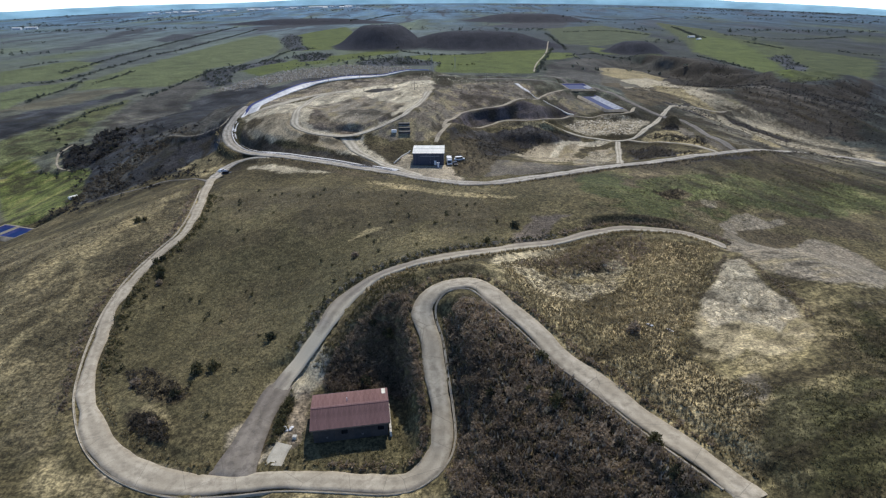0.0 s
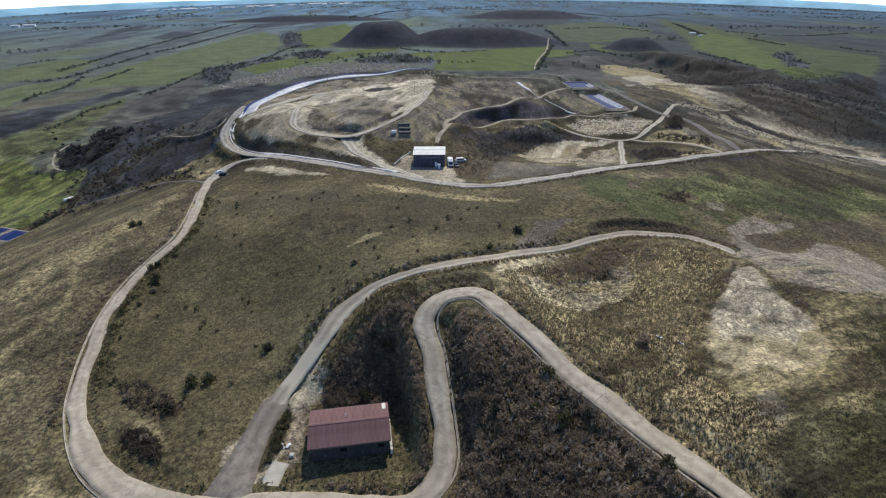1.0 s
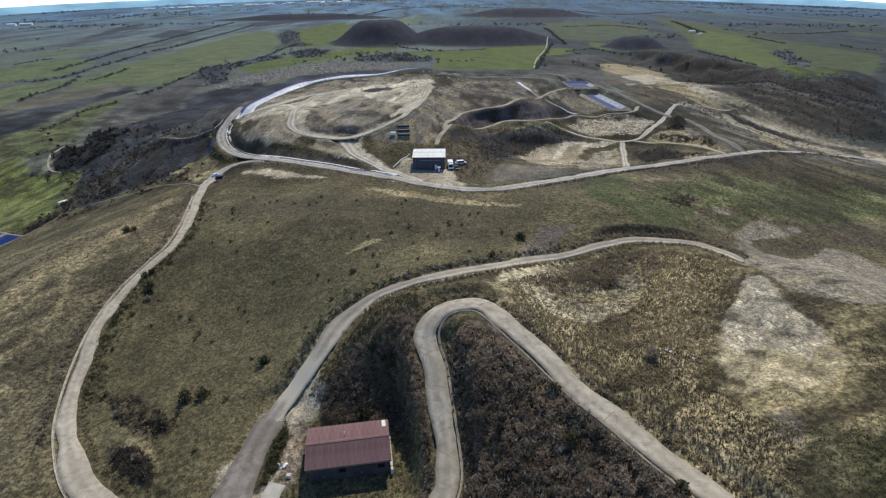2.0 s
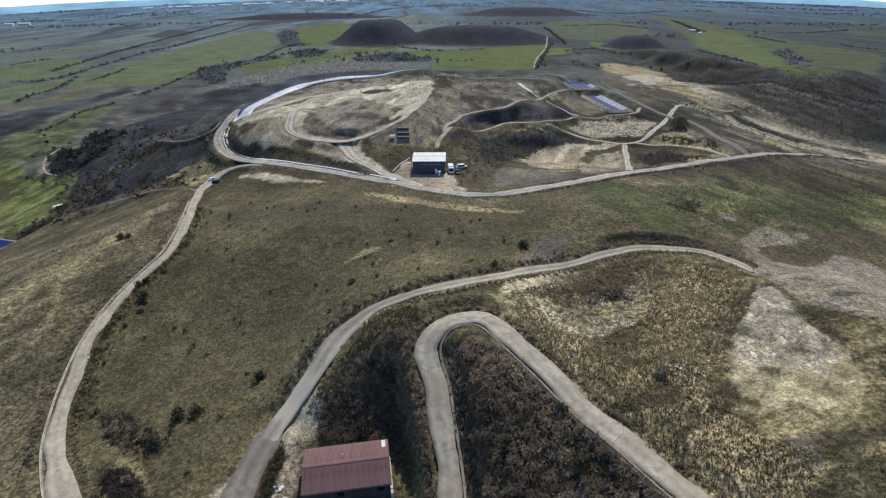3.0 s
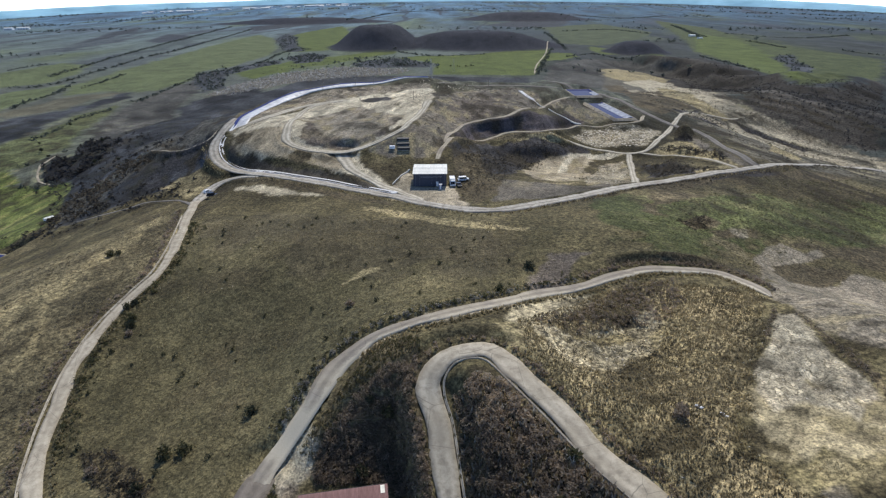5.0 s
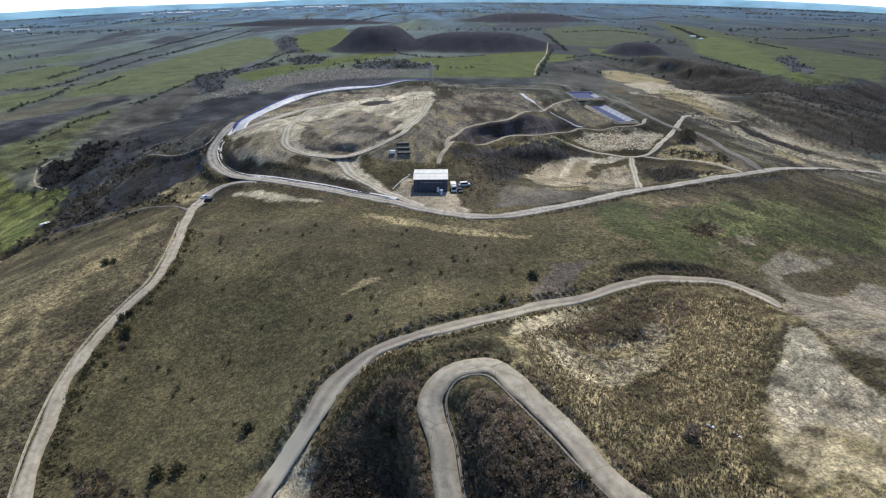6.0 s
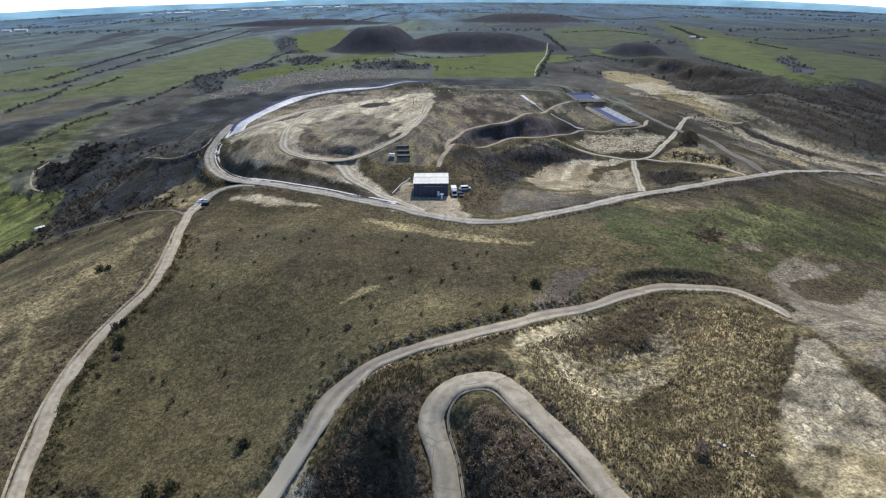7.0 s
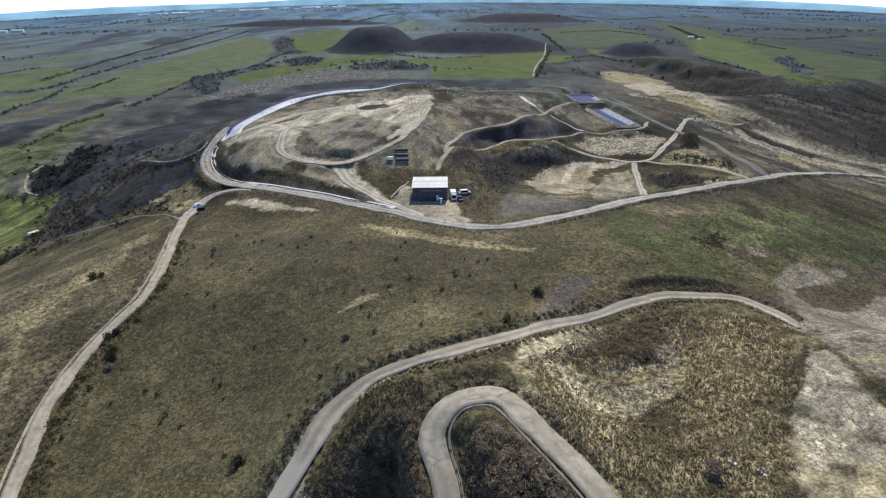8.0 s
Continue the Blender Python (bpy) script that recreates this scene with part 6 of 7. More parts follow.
def build_ramp_wall():
    """A pale sloping kerb wall beside the hall yard, in separate lengths."""
    wall = new("ramp_wall")
    line = smooth_line([(-24.6, 245.0), (-21.6, 254.0), (-18.1, 262.0)], 1.5)
    for a, b in zip(line[:-1], line[1:]):
        mid, way = (a + b) / 2, b - a
        z = on_ground(*mid)
        ob = block("wall_length", (-0.25, -np.hypot(*way) / 2 + 0.02, -0.6), (0.25, np.hypot(*way) / 2 - 0.02, 0.55), PALE_CONCRETE, wall, "", 0.03)
        ob.matrix_local = pose(mid[0], mid[1], z, 0, 0, math.degrees(math.atan2(way[1], way[0])) - 90)
    return tagged(wall, "pale low concrete wall climbing beside the hall yard", "wall")


build_ramp_wall()


def dark_container(x, y, turn, tone):
    box = new("container")
    box.matrix_world = pose(x, y, on_ground(x, y) + 0.05, 0, 0, turn)
    block("body", (-2.9, -1.15, 0.12), (2.9, 1.15, 1.1), DARK_STEEL, box)
    block("lid", (-2.95, -1.2, 1.105), (2.95, 1.2, 1.2), tone, box, "flat steel lid")
    for i in range(7):
        block("rib", (-2.7 + i * 0.9 - 0.06, -1.21, 0.15), (-2.7 + i * 0.9 + 0.06, -1.153, 1.09), DARK_STEEL, box)
    for s in (-1, 1):
        block("skid", (-2.8, s * 0.8 - 0.1, -0.15), (2.8, s * 0.8 + 0.1, 0.118), GREY_STEEL, box)
    return tagged(box, "dark open steel waste container standing on the tip", "container", "waste containers in a row")


dark_container(-22.6, 286.0, 2, DARK_STEEL)
dark_container(-22.2, 282.4, 2, DARK_STEEL)
dark_container(-21.8, 278.8, 3, DARK_STEEL)
white_tank = new("tank")
white_tank.matrix_world = pose(-27.4, 279.6, on_ground(-27.4, 279.6))
block("body", (-1.3, -0.8, 0.25), (1.3, 0.8, 1.6), WHITE_PAINT, white_tank, "", 0.12)
for s in (-1, 1):
    block("foot", (s * 0.8 - 0.12, -0.7, -0.1), (s * 0.8 + 0.12, 0.7, 0.26), GREY_STEEL, white_tank)
tagged(white_tank, "white plastic tank on steel feet beside the containers", "tank")


# ---- lined drains, gutters and ponds ----
def strip(name, line, inner, outer, lift, material, label, category, sag=0.0, kind="structure", columns=5, tail=0.0):
    """A laid sheet along a line, between two offsets to its far side, that follows the ground."""
    run = np.gradient(line, axis=0)
    run /= np.hypot(run[:, 0], run[:, 1])[:, None]
    side = np.stack([-run[:, 1], run[:, 0]], 1)
    us = np.linspace(0, 1, columns)
    rows = []
    for u in us:
        reach = np.hypot(*(line - line[-1]).T)
        narrow = ease(reach / tail)[:, None] if tail else 1.0
        xy = line + side * (outer + (inner - outer) * (1 - u) * narrow)
        z, _ = surface(xy[:, 0], xy[:, 1])
        rows.append(np.column_stack([xy, settle(z, 2) + lift - sag * math.sin(math.pi * u)]))
    low = rows[0].copy(), rows[-1].copy()
    low[0][:, 2] -= 0.5
    low[1][:, 2] -= 0.5
    rows = [low[0], *rows, low[1]]
    verts = np.stack(rows, 1).reshape(-1, 3)
    return tagged(mesh_object(name, verts, grid_faces(len(line), len(rows)), material, smooth=True), label, category, kind=kind)


strip("concrete_apron", smooth_line([(-32.5, 74.6), (-32.2, 77.0), (-31.6, 79.4)], 0.8), -1.7, 1.6, 0.07, PALE_EARTH_SLAB, "small pale concrete apron beside the road", "slab")
rim_line = smooth_line([(-119, 322), (-119, 345), (-116, 373), (-104, 402), (-79, 416), (-42, 424), (-14, 429)], 3.0)
strip("drain_liner", rim_line, -8.0, -1.2, 0.6, LINER_WHITE, "wide pale plastic liner along the rim of the tip", "drain", tail=70.0)
# added blue strip stands for lens colour fringing beside the bright liner
strip("rim_fringe", rim_line, -1.1, 0.9, 0.75, LINER_BLUE, "deep blue strip on the outer rim, added for colour fringing", "drain")
chute_line = smooth_line([(52, 425), (55, 417), (59, 409)], 1.5)
strip("chute", chute_line, -1.6, 1.6, 0.35, LINER_WHITE, "white lined chute down the bank", "drain")
strip("chute_drain", smooth_line([(59, 409), (66, 398), (74, 392), (83, 391), (90, 393)], 2.0), -0.5, 0.5, 0.3, PALE_CONCRETE, "thin concrete drain below the chute", "drain")


def road_gutter(name, road, first, last, label, wide=0.42, cast=GUTTER):
    """A cast gutter with a raised kerb along one side of a road."""
    line, level, width = LINES[road]
    run = np.gradient(line, axis=0)
    run /= np.hypot(run[:, 0], run[:, 1])[:, None]
    side = np.stack([run[:, 1], -run[:, 0]], 1)
    cut = slice(first, last)
    rows = []
    for u, h in ((0.0, -0.4), (0.0, 0.02), (0.12, 0.03), (0.25, -0.1), (0.6, -0.1), (0.7, 0.14), (1.0, 0.14), (1.0, -0.5)):
        xy = line + side * (width / 2 * SWELLS[road] + 0.25 + u * wide)[:, None]
        rows.append(np.column_stack([xy, level + h])[cut])
    verts = np.stack(rows, 1).reshape(-1, 3)
    n = len(rows[0])
    return tagged(mesh_object(name, verts, grid_faces(n, len(rows)), cast), label, "gutter", kind="structure")


road_gutter("road_gutter", "hill_road", 14, len(LINES["hill_road"][0]) - 2, "pale cast concrete gutter along the hill road")
near_rim = int(np.argmin(np.hypot(LINES["main_road"][0][:, 0] + 24, LINES["main_road"][0][:, 1] - 228)))
road_gutter("rim_gutter", "main_road", near_rim, len(LINES["main_road"][0]) - 6, "white concrete gutter along the gravel road", 2.3, WHITE_GUTTER)


def pond(name, cx, cy, a, b, turn, level, apron, label):
    """A lined basin: bank, liner and still water."""
    basin = new(name)
    basin.matrix_world = pose(cx, cy, level, 0, 0, turn)
    rings = [(a + 3.4, b + 3.4, 0.05), (a + 2.0, b + 2.0, 1.5), (a + 1.0, b + 1.0, 1.5), (a - 0.8, b - 0.8, 0.12)]
    verts = [(sx * p, sy * q, h) for p, q, h in rings for sx, sy in ((-1, -1), (1, -1), (1, 1), (-1, 1))]
    def ring(i):
        return [(4 * i + k, 4 * i + (k + 1) % 4, 4 * i + 4 + (k + 1) % 4, 4 * i + 4 + k) for k in range(4)]
    mesh_object("bank", verts, ring(0) + ring(1), rough_surface("pond bank", BROWN_EARTH, STONY, 0.3), basin)
    me = mesh_object("liner", verts, ring(2), LINER_BLUE, basin)
    tagged(me, "blue sheet liner")
    block("water", (-a + 0.4, -b + 0.4, 0.05), (a - 0.4, b - 0.4, 0.62), WATER, basin, "dark blue still water")
    for lo, hi, h0, h1, n in apron:
        # pale sheets lying on one slope, side by side
        for i in range(n):
            y0 = -b + (2 * b) * (lo + (hi - lo) * i / n)
            y1 = -b + (2 * b) * (lo + (hi - lo) * (i + 0.94) / n)
            bm = bmesh.new()
            vs = [bm.verts.new(p) for p in ((h0 * a, y0, 0.66), (h1 * a, y0, 1.75), (h1 * a, y1, 1.75), (h0 * a, y1, 0.66))]
            top = bmesh.ops.extrude_face_region(bm, geom=[bm.faces.new(vs)])
            bmesh.ops.translate(bm, vec=(0, 0, 0.08), verts=[v for v in top["geom"] if isinstance(v, bmesh.types.BMVert)])
            part("liner_sheet", bm, LINER_PALE, basin, "pale sheet on the slope")
    return tagged(basin, label, "pond")


pond("leachate_pond", 115.3, 423.5, 5.2, 30.0, 7, 2.0, [(0.02, 0.85, 0.2, 1.15, 10)], "long lined pond with dark blue water and pale sheets")
pond("square_pond", 107.5, 470.0, 8.6, 13.0, 3, 6.0, [(0.05, 0.6, 0.75, 1.1, 3)], "square pond lined with blue plastic")
pond("valley_pond", -219.5, 245.5, 2.6, 4.2, -15, -27.0, [], "small square pond with blue water in the valley")
pond("valley_pond", -209.0, 242.0, 3.6, 4.2, -15, -27.0, [], "wider square pond with blue water in the valley")


# ---- plants ----
def leaf_cloud(rng, x, y, z, size, leaves, leaf=0.42, squash=0.75):
    """Clumps of loose leaf pieces: for each plant a ragged dome of small three-cornered leaves."""
    n = len(x)
    way = rng.normal(size=(n, leaves, 3))
    way /= np.linalg.norm(way, axis=2, keepdims=True)
    way[..., 2] = np.abs(way[..., 2])
    reach = rng.uniform(0.15, 1.0, (n, leaves, 1)) ** 0.5 * 0.55
    lean = rng.normal(scale=0.22, size=(n, 1, 3))
    at = (way * reach + lean * reach) * size[:, None, None]
    at[..., 2] = at[..., 2] * squash * 1.6 + 0.08 * size[:, None]
    corners = rng.normal(scale=leaf * 0.42, size=(n, leaves, 3, 3)) * size[:, None, None, None]
    p = at[:, :, None, :] + corners
    p[..., 2] = np.maximum(p[..., 2], -0.05)
    p += np.stack([x, y, z], 1)[:, None, None, :]
    return p.reshape(-1, 3)


def blade_tufts(rng, x, y, z, size, blades):
    """Tufts of standing grass blades."""
    n = len(x)
    turn = rng.uniform(0, 2 * math.pi, (n, blades))
    out = rng.uniform(0.15, 0.6, (n, blades)) * size[:, None]
    tall = rng.uniform(0.6, 1.2, (n, blades)) * size[:, None]
    wide = 0.24 * size[:, None]
    c, s = np.cos(turn), np.sin(turn)
    base = np.stack([x, y, z], 1)[:, None, :]
    a = np.stack([-s * wide, c * wide, 0 * c - 0.05], 2)
    b = np.stack([s * wide, -c * wide, 0 * c - 0.05], 2)
    t = np.stack([c * out, s * out, tall], 2)
    return (np.stack([a, b, t], 2) + base[:, :, None, :]).reshape(-1, 3)


def triangles(name, points, material, label, category, kind="stuff", parent=None):
    ob = mesh_object(name, points, np.arange(len(points)).reshape(-1, 3), material, parent)
    if label:
        tagged(ob, label, category, kind=kind)
    return ob


def strewn(rng, poly, count, verge=0.9, ragged=1.5, clump=0.0, avoid=()):
    """Places within an outline, off the roads and buildings; clump draws them into patches."""
    p = np.asarray(poly, float)
    low, high = p.min(0), p.max(0)
    xy = rng.uniform(low, high, (int(count * 4) + 50, 2))
    x, y = xy.T
    keep = inside(x, y, p) + ragged * wander(x, y, 6.0, 31.0) > 0
    for other in avoid:
        keep &= inside(x, y, np.asarray(other, float)) + ragged * wander(x, y, 5.0, 37.0) < 0
    if clump:
        keep &= wander(x, y, 7.0, 47.0) + wander(x, y, 2.5, 51.0) * 0.5 > rng.uniform(-1, 1, len(x)) + clump - 1
    x, y = x[keep][:count], y[keep][:count]
    z, edge = surface(x, y)
    u, v = np.abs((x + 20) * 0.987 + (y - 84.9) * 0.16), np.abs((y - 84.9) * 0.987 - (x + 20) * 0.16)
    free = (edge > verge) & ~((u < 8.6) & (v < 6.8)) & ~((np.abs(x + 8.5) < 8) & (np.abs(y - 246) < 8))
    return x[free], y[free], z[free]


rng = np.random.default_rng(5)


def shrubs(name, poly, count, low, high, leaves, material, label, leaf=0.32, **more):
    x, y, z = strewn(rng, poly, count, **more)
    size = rng.uniform(0, 1, len(x)) ** 1.6 * (high - low) + low
    return triangles(name, leaf_cloud(rng, x, y, z, size, leaves, leaf), material, label, "scrub")


def tufts_of(name, poly, count, low, high, blades, material, label, **more):
    x, y, z = strewn(rng, poly, count, **more)
    return triangles(name, blade_tufts(rng, x, y, z, rng.uniform(low, high, len(x)), blades), material, label, "grass")


THICKET = ZONE["thicket"]
shrubs("thicket", THICKET, 3600, 0.4, 1.5, 52, FOLIAGE_DARK, "dense dark grey-green thorny scrub inside the hairpin", leaf=0.21, verge=1.3)
shrubs("thicket_bushes", THICKET, 260, 1.6, 3.2, 120, FOLIAGE_DARK, "large rounded thorn bushes rising from the dark scrub", leaf=0.15, verge=2.6, clump=0.8)
tufts_of("thicket_stems", THICKET, 700, 0.6, 1.5, 4, FOLIAGE_PALE, "bare grey stems standing in the dark scrub", verge=1.2)
tufts_of("thicket_grass", THICKET, 3000, 0.4, 0.9, 5, FOLIAGE_STRAW, "dry straw grass between the dark scrub", verge=1.2)
shrubs("bank_thicket", [(-27, 99), (-22, 106), (-14, 111), (-8, 110), (-7, 99), (-4, 88), (-2, 79), (-4, 74), (-6, 86), (-12, 94), (-26, 94)], 1700, 0.5, 1.6, 52,
       FOLIAGE_DARK, "dark scrub on the bank over the shed", leaf=0.21, verge=1.3)
tufts_of("bank_grass", [(-30, 99), (-24, 110), (-18, 117), (-9, 119), (-7, 112), (-14, 111), (-22, 106), (-27, 97)], 1500, 0.2, 0.5, 5, FOLIAGE_GRASS, "olive grass on top of the bank over the shed", verge=0.9)
shrubs("bank_brush", [(-27, 99), (-22, 106), (-14, 111), (-8, 110), (-7, 99), (-12, 94), (-26, 94)], 420, 0.4, 1.1, 34, FOLIAGE_DRY, "dry brown brush on the steep bank over the shed", leaf=0.2, verge=1.0)
shrubs("shed_weeds", ZONE["shed_lawn"], 700, 0.3, 0.8, 14, FOLIAGE_GREEN, "green weeds round the shed", verge=1.2)
shrubs("lot_weeds", ZONE["lot_mound"], 420, 0.4, 1.2, 20, FOLIAGE_GREEN, "olive brush on a mound beside the track", verge=0.5)
DRY = ZONE["dry_slope"]
tufts_of("dry_grass", DRY, 16000, 0.2, 0.55, 4, FOLIAGE_STRAW, "dry straw-coloured grass tufts on the slope", verge=1.0, avoid=(ZONE["bare_fan"], ZONE["cliff_patch"]))
shrubs("slope_scrub", DRY, 5200, 0.25, 0.85, 12, FOLIAGE_DRY, "low brown scrub scattered over the dry slope", verge=1.2, clump=0.6, ragged=4, avoid=(ZONE["bare_fan"],))
shrubs("cliff_scrub", [(14, 124), (30, 135), (46, 147), (58, 148), (56, 138), (50, 131), (40, 128), (28, 124)], 450, 0.5, 1.5, 20, FOLIAGE_DARK,
       "dark scrub above the eroded bank", verge=1.0)
MEAD = ZONE["meadow"]
tufts_of("meadow_grass", MEAD, 15000, 0.1, 0.28, 4, FOLIAGE_GRASS, "short olive meadow grass with dry tips", verge=1.0)
shrubs("meadow_clumps", MEAD, 1500, 0.15, 0.45, 8, FOLIAGE_GRASS, "low olive clumps through the meadow", verge=1.2, clump=0.9)
tufts_of("meadow_straw", MEAD, 3000, 0.2, 0.5, 4, FOLIAGE_STRAW, "pale dry tufts in the meadow", verge=1.0, clump=1.1)
shrubs("meadow_scrub", MEAD, 380, 0.25, 0.7, 12, FOLIAGE_GREEN, "small dark plants dotted through the meadow", verge=1.5)
WEST = [(-180, 197), (-133, 193), (-118, 236), (-102, 210), (-96, 168), (-99, 139), (-90, 109), (-78, 82), (-100, 76), (-130, 110), (-150, 150)]
tufts_of("slope_grass", WEST, 9000, 0.12, 0.32, 4, FOLIAGE_STRAW, "dry grass streaking the western slope", verge=1.0, clump=0.7)
shrubs("western_scrub", WEST, 1500, 0.3, 1.0, 12, FOLIAGE_BROWN, "low brown scrub on the western slope", verge=1.4, clump=0.9)
tufts_of("south_grass", [(50, 74), (62, 73), (75, 90), (92, 95), (60, 48), (44, 54), (38, 66)], 5000, 0.12, 0.3, 4, FOLIAGE_GRASS, "olive grass below the bare fan", verge=1.0, ragged=5)
EAST = [(54, 159), (61, 189), (115, 234), (162, 248), (211, 255), (186, 220), (150, 194), (120, 197), (102, 178), (90, 172), (82, 158)]
tufts_of("east_grass", EAST, 8000, 0.12, 0.3, 4, FOLIAGE_GRASS, "fresh green grass east of the track", verge=1.0, ragged=14)
shrubs("east_scrub", EAST, 500, 0.25, 0.8, 12, FOLIAGE_GREEN, "dark green scrub in the fresh grass", verge=1.2, clump=1.2, ragged=14)
CORNER = [(70, 70), (80, 95), (96, 101), (92, 70), (60, 46), (46, 52), (60, 67)]
shrubs("corner_scrub", CORNER, 1900, 0.25, 0.8, 14, FOLIAGE_GREEN, "green scrub beyond the bare fan", verge=1.0, ragged=7, clump=0.8)
PIT = [(-2, 282), (3, 293), (30, 336), (60, 344), (76, 346), (41, 303), (30, 268), (14, 262), (2, 262)]
shrubs("pit_scrub", PIT, 420, 0.5, 1.5, 16, FOLIAGE_BROWN, "dark scrub in the hollow beside the hall", verge=1.5)
shrubs("mound_scrub", ZONE["dark_mound"] , 260, 0.8, 2.2, 16, FOLIAGE_BROWN, "dark scrub on a mound between tracks", verge=1.0)
shrubs("ridge_scrub", ZONE["dark_mound_b"], 260, 0.8, 2.2, 16, FOLIAGE_BROWN, "dark scrub on the stony bank", verge=1.0)
shrubs("plateau_scrub", ZONE["plateau"], 420, 0.5, 1.6, 12, FOLIAGE_BROWN, "sparse low scrub on the brown plateau", verge=1.5)
shrubs("tip_weeds", ZONE["pit_sand"], 170, 0.4, 1.4, 12, FOLIAGE_BROWN, "weeds scattered over the pale tip", verge=1.0, clump=1.2)
shrubs("bank_scrub", ZONE["dark_bank"], 700, 0.6, 1.6, 9, FOLIAGE_HEATH, "dark scrub down the outer bank", verge=2.0)
TIP = [(-118, 318), (-100, 400), (-40, 425), (40, 440), (110, 400), (165, 380), (150, 300), (60, 262), (0, 232), (-60, 262)]
shrubs("tip_scrub", TIP, 2600, 0.35, 1.2, 12, FOLIAGE_BROWN, "low brown scrub dotted over the tip", verge=1.0, clump=0.75, avoid=(ZONE["pit_sand"], ZONE["sand_blotch"], ZONE["sand_east"]))
RIDGE_LAND = [(165, 300), (178, 379), (150, 450), (200, 640), (320, 820), (300, 640), (262, 440), (296, 365), (225, 305)]
shrubs("streak_scrub", RIDGE_LAND, 2200, 0.6, 2.0, 10, FOLIAGE_BROWN, "brown scrub between the pale streaks of the ridge", verge=1.0, clump=0.7)
HEATH = [(250, 470), (330, 800), (380, 960), (420, 900), (410, 700), (540, 700), (483, 610), (301, 370)]
shrubs("heath_scrub", HEATH, 4200, 1.2, 3.6, 9, FOLIAGE_HEATH, "dark heath covering the broken eastern hills", verge=1.0, clump=0.8, ragged=12)
shrubs("east_brush", [(40, 165), (61, 200), (115, 245), (200, 290), (250, 300), (211, 255), (150, 196), (90, 172)], 2400, 0.3, 1.1, 12, FOLIAGE_GREEN, "dark green brush on the eastern slope", verge=1.2, clump=0.9, ragged=10)


def verge_plants(name, road, offset, spread_m, count, low, high, leaves, material, label, start=0.0, stop=1.0, blades=False):
    """Plants along one side of a road."""
    line, _, wide = LINES[road]
    run = np.gradient(line, axis=0)
    run /= np.hypot(run[:, 0], run[:, 1])[:, None]
    side = np.stack([run[:, 1], -run[:, 0]], 1)
    k = rng.integers(int(start * (len(line) - 1)), int(stop * (len(line) - 1)), count)
    gap = np.sign(offset) * (wide / 2 * SWELLS[road][k] + abs(offset) + np.abs(rng.normal(scale=spread_m, size=count)))
    xy = line[k] + side[k] * gap[:, None] + rng.normal(scale=0.4, size=(count, 2))
    z, edge = surface(xy[:, 0], xy[:, 1])
    keep = edge > 0.8
    x, y, z = xy[keep, 0], xy[keep, 1], z[keep]
    size = rng.uniform(low, high, len(x))
    points = blade_tufts(rng, x, y, z, size, leaves) if blades else leaf_cloud(rng, x, y, z, size, leaves)
    return triangles(name, points, material, label, "grass" if blades else "scrub")


verge_plants("verge_scrub", "upper_track", -0.7, 1.7, 420, 0.3, 1.1, 18, FOLIAGE_GREEN, "green and brown scrub along the dirt track", 0.08, 0.62)
verge_plants("verge_brush", "upper_track", -0.5, 1.1, 520, 0.3, 0.9, 16, FOLIAGE_PALE, "pale leafless brush along the dirt track", 0.08, 0.6)
verge_plants("verge_straw", "upper_track", 0.4, 1.0, 1600, 0.3, 0.8, 5, FOLIAGE_STRAW, "dry grass along the dirt track", 0.2, 1.0, True)
verge_plants("track_scrub", "upper_track", -0.9, 0.7, 260, 0.4, 1.1, 16, FOLIAGE_DARK, "dark growth under the bank by the dirt track", 0.62, 0.98)
verge_plants("road_scrub", "hill_road", -0.8, 1.8, 400, 0.3, 1.3, 18, FOLIAGE_GREEN, "dark green scrub beside the hill road", 0.1, 0.42)
verge_plants("road_straw", "hill_road", -0.5, 0.9, 1300, 0.3, 0.8, 5, FOLIAGE_STRAW, "dry grass beside the hill road", 0.1, 1.0, True)
verge_plants("hairpin_scrub", "hill_road", -0.8, 0.6, 420, 0.5, 1.2, 18, FOLIAGE_DARK, "dark growth overhanging the outside of the hairpin", 0.62, 0.98)
verge_plants("gutter_scrub", "hill_road", 1.6, 1.0, 520, 0.4, 1.1, 16, FOLIAGE_DARK, "dark weeds behind the gutter", 0.05, 0.45)
verge_plants("gravel_road_grass", "main_road", -0.8, 1.8, 800, 0.3, 0.9, 5, FOLIAGE_STRAW, "dry grass along the gravel road", 0.25, 0.95, True)
verge_plants("gravel_road_scrub", "main_road", -1.5, 2.0, 420, 0.4, 1.3, 14, FOLIAGE_BROWN, "low dark scrub along the gravel road", 0.05, 0.6)

for poly in (ZONE["bend_scrub"], ZONE["bend_scrub_b"]):
    shrubs("bend_scrub", poly, 260, 0.4, 1.4, 22, FOLIAGE_BROWN, "dark brambles inside the bend of the road", verge=1.0)
for poly in (ZONE["fan_cut"], ZONE["fan_cut_b"]):
    shrubs("cut_scrub", poly, 200, 0.3, 0.8, 14, FOLIAGE_DARK, "dark scrub along the cut edge of the bare fan", verge=0.8)


for poly in (ZONE["east_thorn"], ZONE["east_thorn_b"]):
    shrubs("thorn_patch", poly, 220, 0.4, 1.2, 14, FOLIAGE_BROWN, "dark thorn growing in patches on the eastern slope", verge=1.0)
shrubs("stubble_clumps", ZONE["stubble"], 260, 0.4, 1.1, 12, FOLIAGE_BROWN, "brown clumps in a row of dry stubble below the road", verge=1.0, clump=1.0)
shrubs("hollow_brush", ZONE["hollow_brush"], 620, 0.6, 1.7, 14, FOLIAGE_HEATH, "dark bushes filling the hollow below the bench", verge=1.0, clump=0.9)
